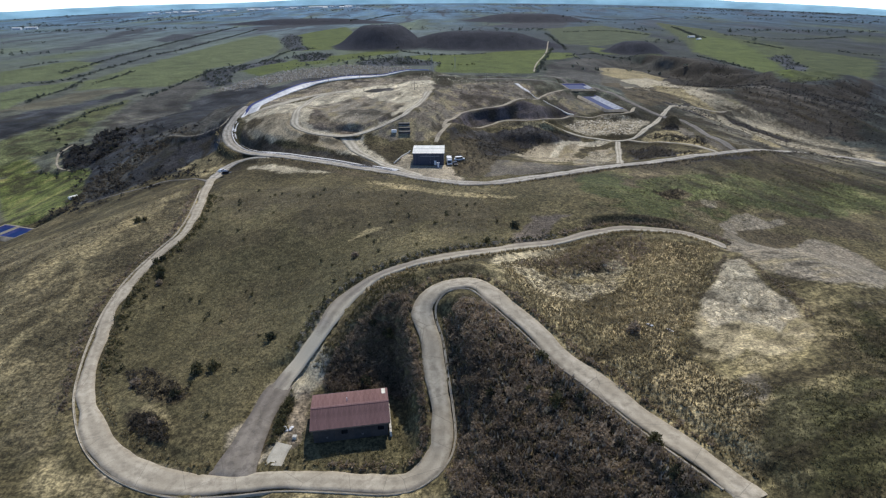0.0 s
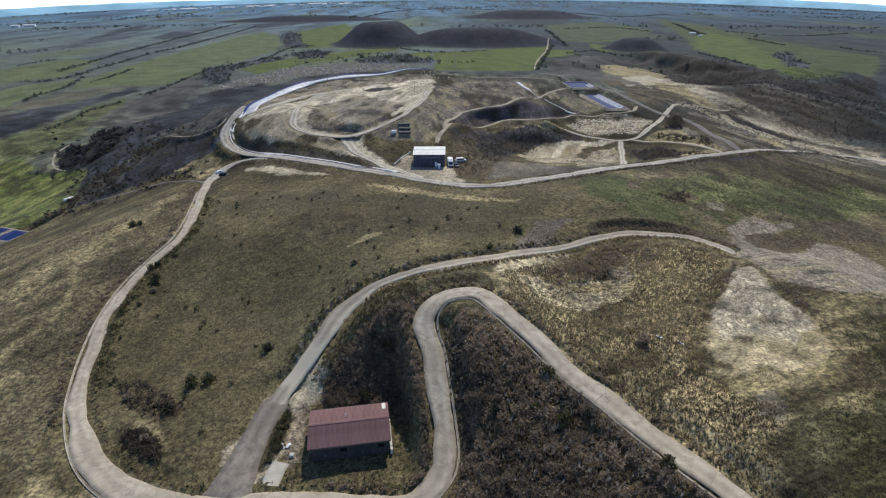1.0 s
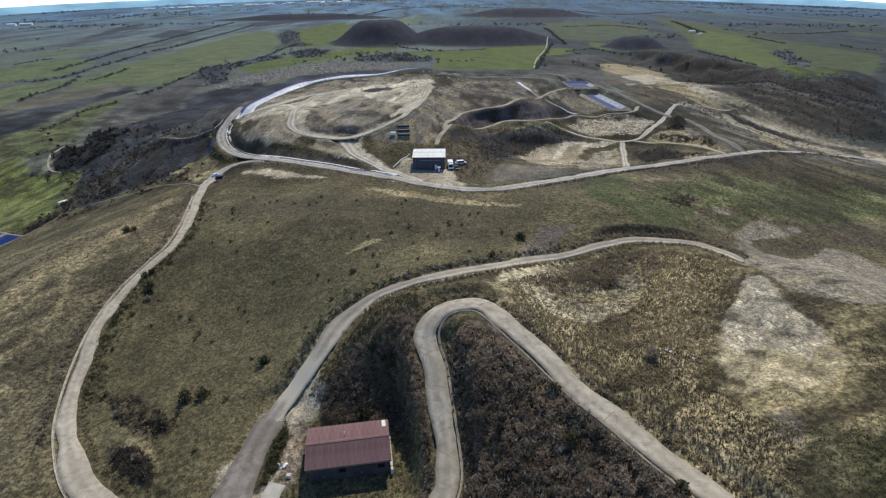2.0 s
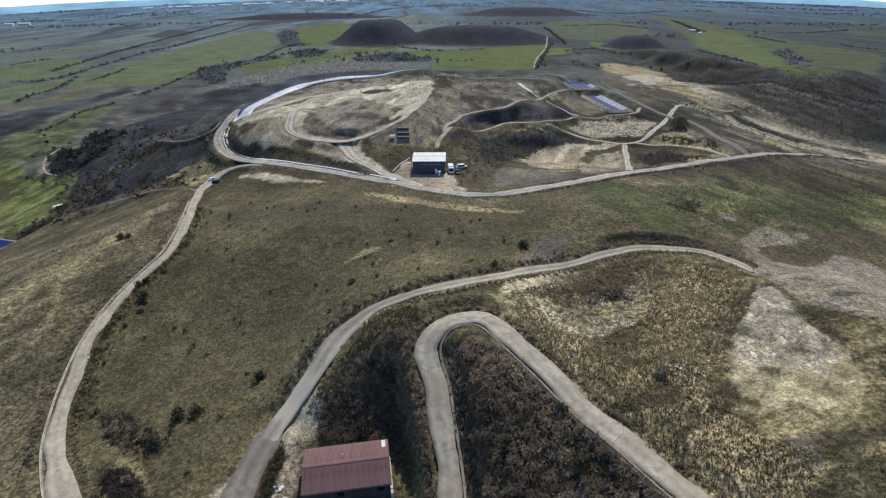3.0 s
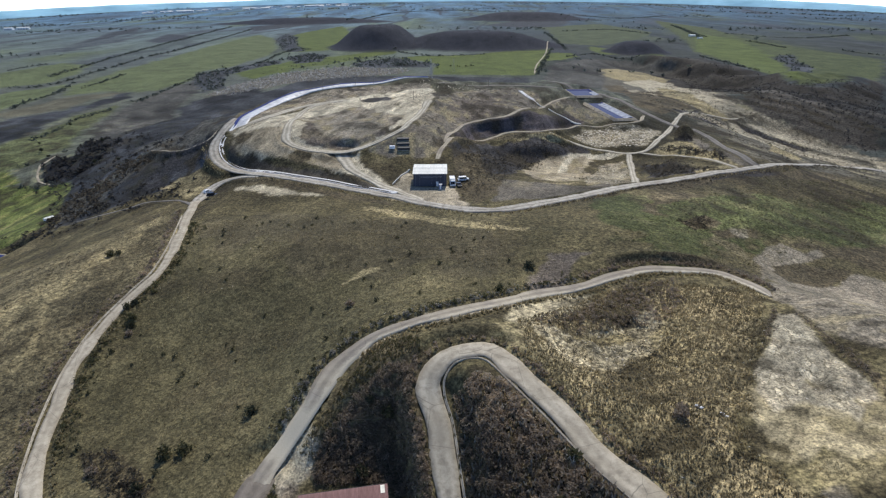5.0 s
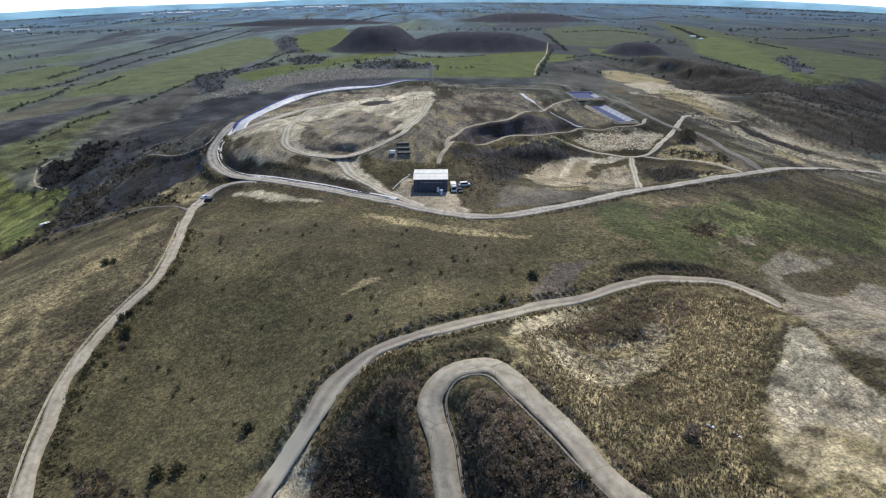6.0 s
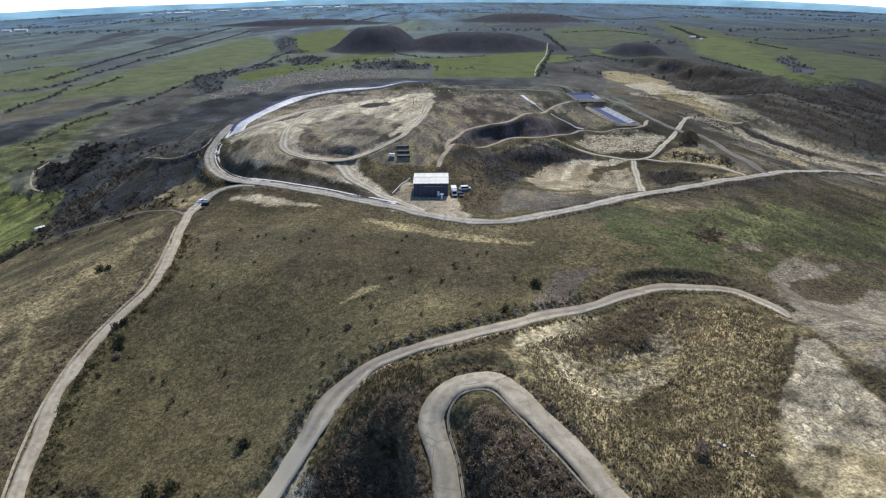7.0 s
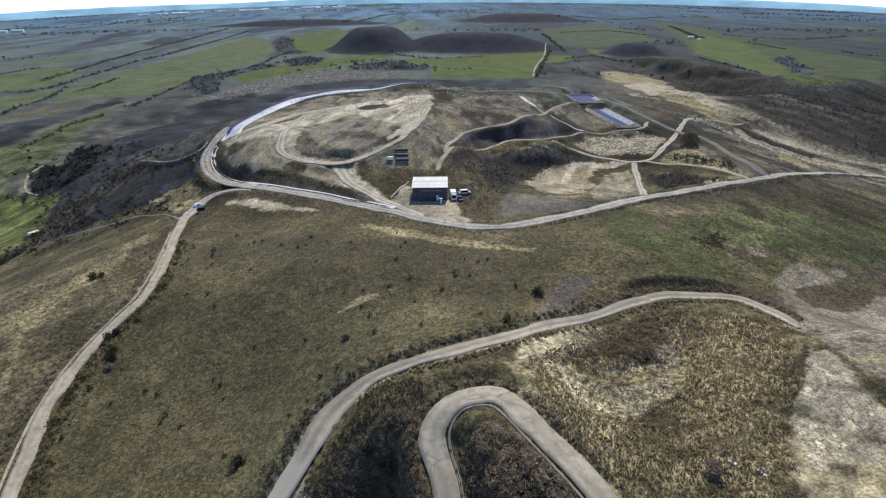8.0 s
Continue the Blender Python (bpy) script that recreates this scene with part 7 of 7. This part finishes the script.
shrubs("hall_brush", ZONE["hall_brush"], 420, 0.6, 1.8, 14, FOLIAGE_BROWN, "tangled brown brush beside the hall yard", verge=1.0, clump=0.9)
for poly in (ZONE["bank_black_row"], ZONE["black_mound"], ZONE["streak_dark"], ZONE["streak_dark_b"]):
    shrubs("row_brush", poly, 200, 0.6, 1.8, 14, FOLIAGE_HEATH, "dark brush growing in rows on the banks", verge=1.0)


# bare stones and clods
def stones(name, poly, count, low, high, material, label, **more):
    x, y, z = strewn(rng, poly, count, **more)
    n = len(x)
    size = rng.uniform(0, 1, n) ** 3 * (high - low) + low
    base = np.array([(1, 0, 0), (-0.5, 0.87, 0), (-0.5, -0.87, 0), (0.1, 0.05, 0.4)])
    faces = np.array([(0, 1, 3), (1, 2, 3), (2, 0, 3)])
    p = base[None] * size[:, None, None] * rng.uniform(0.6, 1.3, (n, 4, 3))
    turn = rng.uniform(0, 6.28, n)
    c, s = np.cos(turn)[:, None], np.sin(turn)[:, None]
    p = np.stack([p[..., 0] * c - p[..., 1] * s, p[..., 0] * s + p[..., 1] * c, p[..., 2] - 0.08], 2) + np.stack([x, y, z], 1)[:, None, :]
    f = (faces[None] + 4 * np.arange(n)[:, None, None]).reshape(-1, 3)
    return tagged(mesh_object(name, p.reshape(-1, 3), f, material), label, "stones", kind="stuff")


stones("flute_rubble", ZONE["flute_bank"], 260, 0.2, 0.9, ROCK, "pale clods under a washed-out bank")
stones("fan_rubble", ZONE["fan_white"], 500, 0.06, 0.4, ROCK, "pale broken stones on the bare fan", clump=0.6)
shrubs("cliff_clumps", ZONE["cliff_patch"], 900, 0.2, 0.6, 10, FOLIAGE_BROWN, "brown clumps standing on the eroded bank", verge=1.0)
stones("cliff_rubble", ZONE["cliff_patch"], 900, 0.08, 0.35, ROCK, "pale clods under the eroded bank")
stones("tip_rubble", ZONE["stony"], 700, 0.3, 1.6, ROCK, "pale rubble spread on stony ground")
stones("rim_debris", [(-22, 405), (-20, 424), (20, 432), (40, 430), (38, 415), (5, 408)], 260, 0.2, 0.9, ROCK, "pale rubble tipped along the rim")
stones("meadow_stones", MEAD, 130, 0.12, 0.45, ROCK, "pale stones dotted in the meadow")
stones("slope_stones", DRY, 1200, 0.08, 0.4, ROCK, "pale stones on the dry slope")
stones("pale_ridge_rubble", PALE_RIDGE, 500, 0.3, 1.1, ROCK, "pale rock on the eroded ridge", ragged=10)
tufts_of("fan_grass", ZONE["fan_low"], 500, 0.1, 0.25, 4, FOLIAGE_STRAW, "straw tufts on the bare fan", clump=0.9)


# ---- single bushes and trees ----
def bush_model(seed, material, leaves, label, group):
    r = np.random.default_rng(seed)
    bush = new("bush")
    zero = np.zeros(1)
    triangles("foliage", leaf_cloud(r, zero, zero, zero, np.ones(1), leaves, 0.26, 0.8), material, "", "", parent=bush)
    bm = bmesh.new()
    for k in range(5):
        a = k * 1.26 + r.uniform(0, 0.5)
        lean = Matrix.Rotation(a, 4, "Z") @ Matrix.Rotation(0.5, 4, "Y") @ Matrix.Translation((0, 0, 0.25))
        bmesh.ops.create_cone(bm, cap_ends=False, segments=5, radius1=0.03, radius2=0.012, depth=0.6, matrix=lean)
    part("stem", bm, BARK, bush)
    return tagged(bush, label, "bush", group)


def plant(model, x, y, size, first):
    """Stand a copy of a model on the ground; the first takes the model itself."""
    m = pose(x, y, on_ground(x, y) - 0.03, 0, 0, random.uniform(0, 360)) @ Matrix.Diagonal((size, size, size * random.uniform(0.85, 1.15), 1))
    if first:
        model.matrix_world = m
        return model
    ob = copy_thing(model, Matrix.Identity(4))
    ob.matrix_basis = m
    return ob


random.seed(11)
SPOTS = [(-89.7, 151.3), (-88.5, 148.5), (-87.6, 145), (-115.6, 188.8), (-113.5, 189.5), (39.8, 97.7), (18, 87.4), (24, 78), (10, 76), (33, 66), (-59.5, 93.9), (-71.3, 99.3), (-57.7, 101.5),
         (-42.7, 110.1), (-26.4, 141.8), (10.9, 140.3), (20.6, 155.8), (-60.4, 85.6), (-54.2, 102.9), (-18, 96), (5, 95), (-13, 104), (-17, 106), (17, 84), (15, 81), (34, 59), (31, 61), (20, 78), (8, 82), (39, 96), (-93, 156), (-92, 158)]
models = [bush_model(n, m, 150, "rounded dark green bush standing alone on the hillside", "bushes on the hillside") for n, m in ((1, FOLIAGE_GREEN), (2, FOLIAGE_TREE), (3, FOLIAGE_DARK))]
for n, (x, y) in enumerate(SPOTS):
    plant(models[n % 3], x, y, random.uniform(1.7, 2.8), n < 3)
small = [bush_model(n, m, 60, "small dark shrub dotted in the olive meadow", "shrubs in the meadow") for n, m in ((7, FOLIAGE_GREEN), (8, FOLIAGE_TREE))]
x, y, z = strewn(np.random.default_rng(77), MEAD, 70, verge=2.5)
for n, (px, py) in enumerate(zip(x, y)):
    plant(small[n % 2], float(px), float(py), random.uniform(0.7, 1.5), n < 2)


def tree_model(seed, tall):
    """A tapered trunk that forks into limbs, under a crown of many leaf clumps."""
    r = np.random.default_rng(seed)
    tree = new("tree")
    bm = bmesh.new()
    bmesh.ops.create_cone(bm, cap_ends=True, segments=8, radius1=0.05 * tall, radius2=0.025 * tall, depth=0.5 * tall, matrix=Matrix.Translation((0, 0, 0.24 * tall)))
    part("trunk", bm, BARK, tree)
    for k in range(5):
        bm = bmesh.new()
        lean = Matrix.Translation((0, 0, 0.42 * tall)) @ Matrix.Rotation(k * 1.3, 4, "Z") @ Matrix.Rotation(0.7, 4, "Y") @ Matrix.Translation((0, 0, 0.17 * tall))
        bmesh.ops.create_cone(bm, cap_ends=False, segments=5, radius1=0.02 * tall, radius2=0.007 * tall, depth=0.36 * tall, matrix=lean)
        part("limb", bm, BARK, tree)
    n = 34
    way = r.normal(size=(n, 3))
    way /= np.linalg.norm(way, axis=1, keepdims=True)
    at = way * r.uniform(0.3, 1.0, (n, 1)) * np.array([0.36, 0.36, 0.32]) * tall
    triangles("crown", leaf_cloud(r, at[:, 0], at[:, 1], at[:, 2] + 0.5 * tall, np.full(n, 0.28 * tall), 14, 0.5, 0.6), FOLIAGE_TREE, "", "", parent=tree)
    return tagged(tree, "dark rounded tree at the edge of a field", "tree", "trees out on the plain")


trees = [tree_model(3, 7.0), tree_model(4, 8.5)]
TREE_SPOTS = [(8, 965), (19, 965), (23, 965), (33, 964), (36, 965), (42, 972), (46, 972), (-269, 443), (-341, 472), (-326, 452), (-304, 428),
              (-361, 546), (-218, 374), (-245, 390)]
for n, (x, y) in enumerate(TREE_SPOTS):
    plant(trees[n % 2], x, y, random.uniform(0.28, 0.5), n < 2)

# hedges and woods out on the plain
HEDGES = []
HEDGES.append([(-600, 794), (-565, 799), (-557, 846), (-569, 936), (-580, 1039), (-593, 1166), (-588, 1279), (-600, 1460), (-616, 1699), (-640, 1978)])
HEDGES.append([(-484, 635), (-497, 680), (-501, 715), (-506, 755), (-537, 834)])
HEDGES.append([(-738, 983), (-739, 1024), (-728, 1067)])
HEDGES.append([(-357, 488), (-365, 536), (-375, 577), (-370, 619), (-370, 631)])
HEDGES.append([(-366, 675), (-364, 717), (-370, 793), (-375, 869), (-381, 915), (-352, 956), (-332, 1040), (-335, 1200)])
HEDGES.append([(-494, 783), (-497, 855), (-508, 923)])
HEDGES.append([(-355, 830), (-323, 789), (-303, 787)])
HEDGES.append([(-335, 1200), (-322, 1285), (-288, 1272)])
HEDGES.append([(-323, 413), (-315, 420), (-311, 427)])
HEDGES.append([(-307, 425), (-310, 442), (-307, 453)])
HEDGES.append([(-297, 381), (-282, 377), (-254, 368)])
HEDGES.append([(827, 1230), (829, 1167), (848, 1138)])
HEDGES.append([(739, 1452), (735, 1274)])
HEDGES.append([(759, 1925), (715, 1728), (686, 1568)])
HEDGES.append([(227, 1104), (291, 1148), (316, 1050), (345, 1049)])
HEDGES.append([(291, 1735), (265, 1384), (253, 1234)])
HEDGES.append([(226, 1257), (177, 1047), (135, 869)])
HEDGES.append([(483, 1113), (465, 965), (458, 865)])
HEDGES.append([(-109, 1224), (-26, 1129), (72, 1150)])
HEDGES.append([(783, 2055), (719, 1770), (655, 1516)])
HEDGES.append([(354, 1769), (505, 1826), (574, 1666)])
HEDGES.append([(-613, 902), (-665, 1207), (-706, 1576), (-764, 2138)])
HEDGES.append([(-373, 2272), (-263, 3020), (25, 3217), (259, 3095)])
HEDGES.append([(606, 2794), (739, 2518), (1020, 2765)])
HEDGES.append([(791, 1687), (903, 1542), (1125, 1652)])


def hedge_points():
    out = []
    for n, line in enumerate(HEDGES):
        p = smooth_line(line, 1.5)
        far = float(p[:, 1].mean())
        wide = 0.9 + far / 700
        for _ in range(1):
            q = p + rng.normal(scale=wide, size=p.shape)
            q = q[wander(q[:, 0], q[:, 1], 45.0, n) > -0.7]
            z = height(q[:, 0], q[:, 1])
            out.append(leaf_cloud(rng, q[:, 0], q[:, 1], z, rng.uniform(0, 1, len(q)) ** 2 * 2.8 * (1 + far / 3000) + 0.8, 10, 0.6, 0.5))
    return np.vstack(out)


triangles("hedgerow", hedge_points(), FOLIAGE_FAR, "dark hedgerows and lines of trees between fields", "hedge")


def wood(name, poly, count, low, high, material, label, leaves=10):
    x, y, z = strewn(rng, poly, count, verge=2.0, ragged=12.0)
    triangles(name, leaf_cloud(rng, x, y, z, rng.uniform(low, high, len(x)), leaves, 0.55, 0.6), material, label, "wood")


wood("valley_wood", [(-283, 383), (-283, 402), (-265, 426), (-262, 467), (-215, 421), (-150, 330), (-147, 278), (-169, 272), (-220, 305)], 260, 1.2, 2.8, FOLIAGE_HEATH, "dark scrubby wood down in the valley")
wood("pale_grove", [(-298, 709), (-284, 808), (-248, 909), (-173, 980), (-59, 943), (-73, 887), (-151, 848), (-220, 802), (-262, 704)], 1500, 1.6, 3.4, FOLIAGE_BLOSSOM, "pale leafless orchard in rough rows", 7)
wood("grove_undergrowth", [(-300, 1030), (-249, 1110), (-98, 1100), (-30, 1040), (-80, 940), (-173, 900), (-233, 850), (-290, 800)], 140, 1.5, 3.0, FOLIAGE_FAR, "dark trees round the pale orchard", 8)
wood("heath_wood", [(277, 1055), (441, 1106), (498, 940), (419, 649), (525, 705), (483, 617), (301, 370), (282, 424), (251, 470), (324, 800)], 200, 1.0, 2.2, FOLIAGE_HEATH, "dark scrub over the broken eastern hills", 9)
wood("ditch_wood", [(-115, 260), (-126, 258), (-158, 252), (-198, 240), (-221, 258), (-183, 273), (-139, 282)], 200, 1.0, 2.4, FOLIAGE_HEATH, "dark scrub along the foot of the slope", 12)
wood("hill_scrub", [(-260, 1215), (-150, 1205), (60, 1215), (220, 1270), (200, 1400), (0, 1420), (-200, 1420)], 350, 1.2, 2.4, FOLIAGE_HEATH, "dark scrub covering the far round hills", 8)


for poly in ([(602, 1087), (649, 1133), (673, 1143), (621, 1037), (611, 990), (588, 935), (446, 734), (544, 925), (581, 1013)],
             [(-439, 1539), (-462, 1727), (-403, 1619), (-344, 1376), (-295, 1248), (-329, 1220), (-374, 1341)],
             [(-303, 1119), (-277, 1193), (-230, 1158), (-225, 1052), (-261, 1032)],
             [(-168, 1008), (-137, 1068), (-88, 1098), (-24, 1012), (-28, 962), (-78, 965), (-132, 949)],
             [(-368, 842), (-383, 910), (-362, 957), (-315, 1086), (-291, 1035), (-319, 966), (-338, 893), (-294, 763), (-309, 734)]):
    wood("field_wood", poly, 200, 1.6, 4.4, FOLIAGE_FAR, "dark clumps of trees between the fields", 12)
wood("vale_trees", [(-296, 412), (-280, 421), (-311, 490), (-252, 433), (-236, 389), (-252, 375), (-271, 379)], 160, 2.0, 4.5, FOLIAGE_HEATH, "dark rounded trees on the valley floor", 16)
wood("bank_bushes", [(-195, 274), (-215, 315), (-197, 314), (-189, 330), (-170, 329), (-159, 320), (-167, 308), (-173, 296), (-173, 275), (-182, 261)], 420, 0.8, 2.4, FOLIAGE_BROWN, "brown bushes on the broken valley bank", 12)


# far woods and fields in loose bands across the plain
x, y = rng.uniform(-2600, 2600, 26000), rng.uniform(900, 4300, 26000)
band = wander(x * 0.35, y, 210.0, 61.0, 3)
keep = (np.abs(x) < 0.95 * y) & (band > 0.34 + 0.1 * rng.normal(size=len(x)))
far_ok = np.ones(len(x), bool)
for _, _, poly in [f for f in FIELDS if f[0] != WOOD]:
    far_ok &= inside(x, y, np.asarray(poly, float)) < 5
x, y = x[keep & far_ok], y[keep & far_ok]
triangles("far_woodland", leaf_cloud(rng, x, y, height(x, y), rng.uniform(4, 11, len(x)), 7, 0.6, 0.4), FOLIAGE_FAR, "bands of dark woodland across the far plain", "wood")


# ---- far buildings, masts and hills ----
def house_model():
    house = new("warehouse")
    block("wall", (-16, -9, -2), (16, 9, 7), WHITE_PAINT, house)
    prism("roof", [(-9.4, 7.0), (9.4, 7.0), (0, 9.2)], 33, WHITE_SHEET, house, "pale roof", "x")
    for i in range(4):
        block("door", (-11 + i * 7 - 1.6, -9.12, 0), (-11 + i * 7 + 1.6, -9.004, 4.2), GREY_WALL, house)
    return tagged(house, "small white warehouse in the distant town", "warehouse", "buildings of the distant town")


model = house_model()
random.seed(21)
for n in range(58):
    u = n / 57
    x = -1760 + 1150 * u + random.uniform(-60, 60)
    y = 3560 + 420 * u + random.uniform(-90, 90)
    turn, big = random.uniform(-25, 25), random.uniform(0.5, 1.25)
    m = pose(x, y, float(height(x, y)[0]), 0, 0, turn) @ Matrix.Diagonal((big * random.uniform(0.7, 1.6), big, big, 1))
    if n == 0:
        model.matrix_world = m
    else:
        copy = copy_thing(model, Matrix.Identity(4))
        copy.matrix_basis = m
for x, y, turn, a in ((-1640, 2310, 20, 1.3), (-1690, 2300, 15, 0.9)):
    copy = copy_thing(model, Matrix.Identity(4))
    copy.matrix_basis = pose(x, y, float(height(x, y)[0]), 0, 0, turn) @ Matrix.Diagonal((a, 1, 1, 1))
    tagged(copy, "long white farm building standing alone on the plain", "farm building")
# the first, down in the valley, is a shed shape in place of a pale rock
for x, y, turn, a in ((-201, 276, 60, 0.13), (659, 1586, 10, 0.5), (650, 1515, 30, 0.4)):
    copy = copy_thing(model, Matrix.Identity(4))
    copy.matrix_basis = pose(x, y, on_ground(x, y) if y < 500 else float(height(x, y)[0]), 0, 0, turn) @ Matrix.Diagonal((a, a, a, 1))
    tagged(copy, "small pale farm shed beside trees", "farm building")


def bar(bm, a, b, r):
    a, b = Vector(a), Vector(b)
    way = b - a
    bmesh.ops.create_cone(bm, cap_ends=True, segments=5, radius1=r, radius2=r, depth=way.length, matrix=Matrix.Translation((a + b) / 2) @ way.to_track_quat("Z", "Y").to_matrix().to_4x4())


def lattice_mast(x, y, tall, wide):
    mast = new("lattice_mast")
    mast.location = (x, y, on_ground(x, y) - 0.2)
    corners = [(-1, -1), (1, -1), (1, 1), (-1, 1)]
    for cx, cy in corners:
        bm = bmesh.new()
        bar(bm, (cx * wide, cy * wide, 0), (cx * wide * 0.25, cy * wide * 0.25, tall), 0.08)
        part("leg", bm, GREY_STEEL, mast)
    steps = 7
    for i in range(steps):
        f0, f1 = i / steps, (i + 1) / steps
        w0, w1 = wide * (1 - 0.75 * f0), wide * (1 - 0.75 * f1)
        for k in range(4):
            (ax, ay), (bx, by) = corners[k], corners[(k + 1) % 4]
            bm = bmesh.new()
            bar(bm, (ax * w0, ay * w0, f0 * tall), (bx * w1, by * w1, f1 * tall), 0.04)
            part("brace", bm, GREY_STEEL, mast)
    for h in (0.82, 0.96):
        bm = bmesh.new()
        bar(bm, (-wide * 1.4, 0, tall * h), (wide * 1.4, 0, tall * h), 0.06)
        part("cross_arm", bm, GREY_STEEL, mast)
    return tagged(mast, "grey steel lattice mast on the rim of the tip", "mast")


lattice_mast(-12.0, 434.0, 13.0, 0.9)
lattice_mast(12.0, 905.0, 20.0, 1.6)


def pole(x, y, tall):
    p = new("pole")
    p.location = (x, y, on_ground(x, y) - 0.3)
    bm = bmesh.new()
    bmesh.ops.create_cone(bm, cap_ends=True, segments=7, radius1=0.14, radius2=0.09, depth=tall, matrix=Matrix.Translation((0, 0, tall / 2)))
    part("shaft", bm, TIMBER, p)
    block("cross_arm", (-0.8, -0.06, tall - 0.7), (0.8, 0.06, tall - 0.58), TIMBER, p)
    for s in (-0.6, 0.6):
        block("insulator", (s - 0.05, -0.05, tall - 0.576), (s + 0.05, 0.05, tall - 0.4), WHITE_PAINT, p)
    return tagged(p, "thin wooden pole with a short cross arm", "pole", "poles along the tip")


for x, y in ((-85, 405), (-52, 418), (-21, 361), (30, 436), (-64, 414)):
    pole(x, y, 5.5)


def far_hills():
    """Low blue hills that close the plain all round."""
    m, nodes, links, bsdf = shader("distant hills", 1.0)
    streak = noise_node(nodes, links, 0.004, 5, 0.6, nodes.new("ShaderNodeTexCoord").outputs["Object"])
    # haze is put in as pale blue colour and a glow of its own
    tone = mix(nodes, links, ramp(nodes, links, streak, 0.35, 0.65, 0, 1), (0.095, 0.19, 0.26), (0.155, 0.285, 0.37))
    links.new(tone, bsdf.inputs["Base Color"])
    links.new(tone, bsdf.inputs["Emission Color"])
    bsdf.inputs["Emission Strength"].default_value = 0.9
    a = np.radians(np.linspace(-75, 255, 420))
    rows = []
    for r, rise in ((4640, 0.0), (4760, 0.75), (4840, 1.0), (4880, -3.0)):
        x, y = r * np.cos(a), r * np.sin(a)
        up = 16 + 14 * wander(a * 900, 0 * a, 130.0, 4.0, 4) + 26 * np.exp(-(((np.degrees(a) - 128) / 14) ** 2)) + 18 * np.exp(-(((np.degrees(a) - 62) / 16) ** 2)) + 46 * np.exp(-(((np.degrees(a) - 90) / 22) ** 2))
        rows.append(np.column_stack([x, y, height(x, np.maximum(y, 0)) - 4 + rise * up]))
    verts = np.stack(rows, 1).reshape(-1, 3)
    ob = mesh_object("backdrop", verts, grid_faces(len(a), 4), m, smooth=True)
    return tagged(ob, "low hills closing the plain, painted hazy blue", "hills", kind="structure")


far_hills()
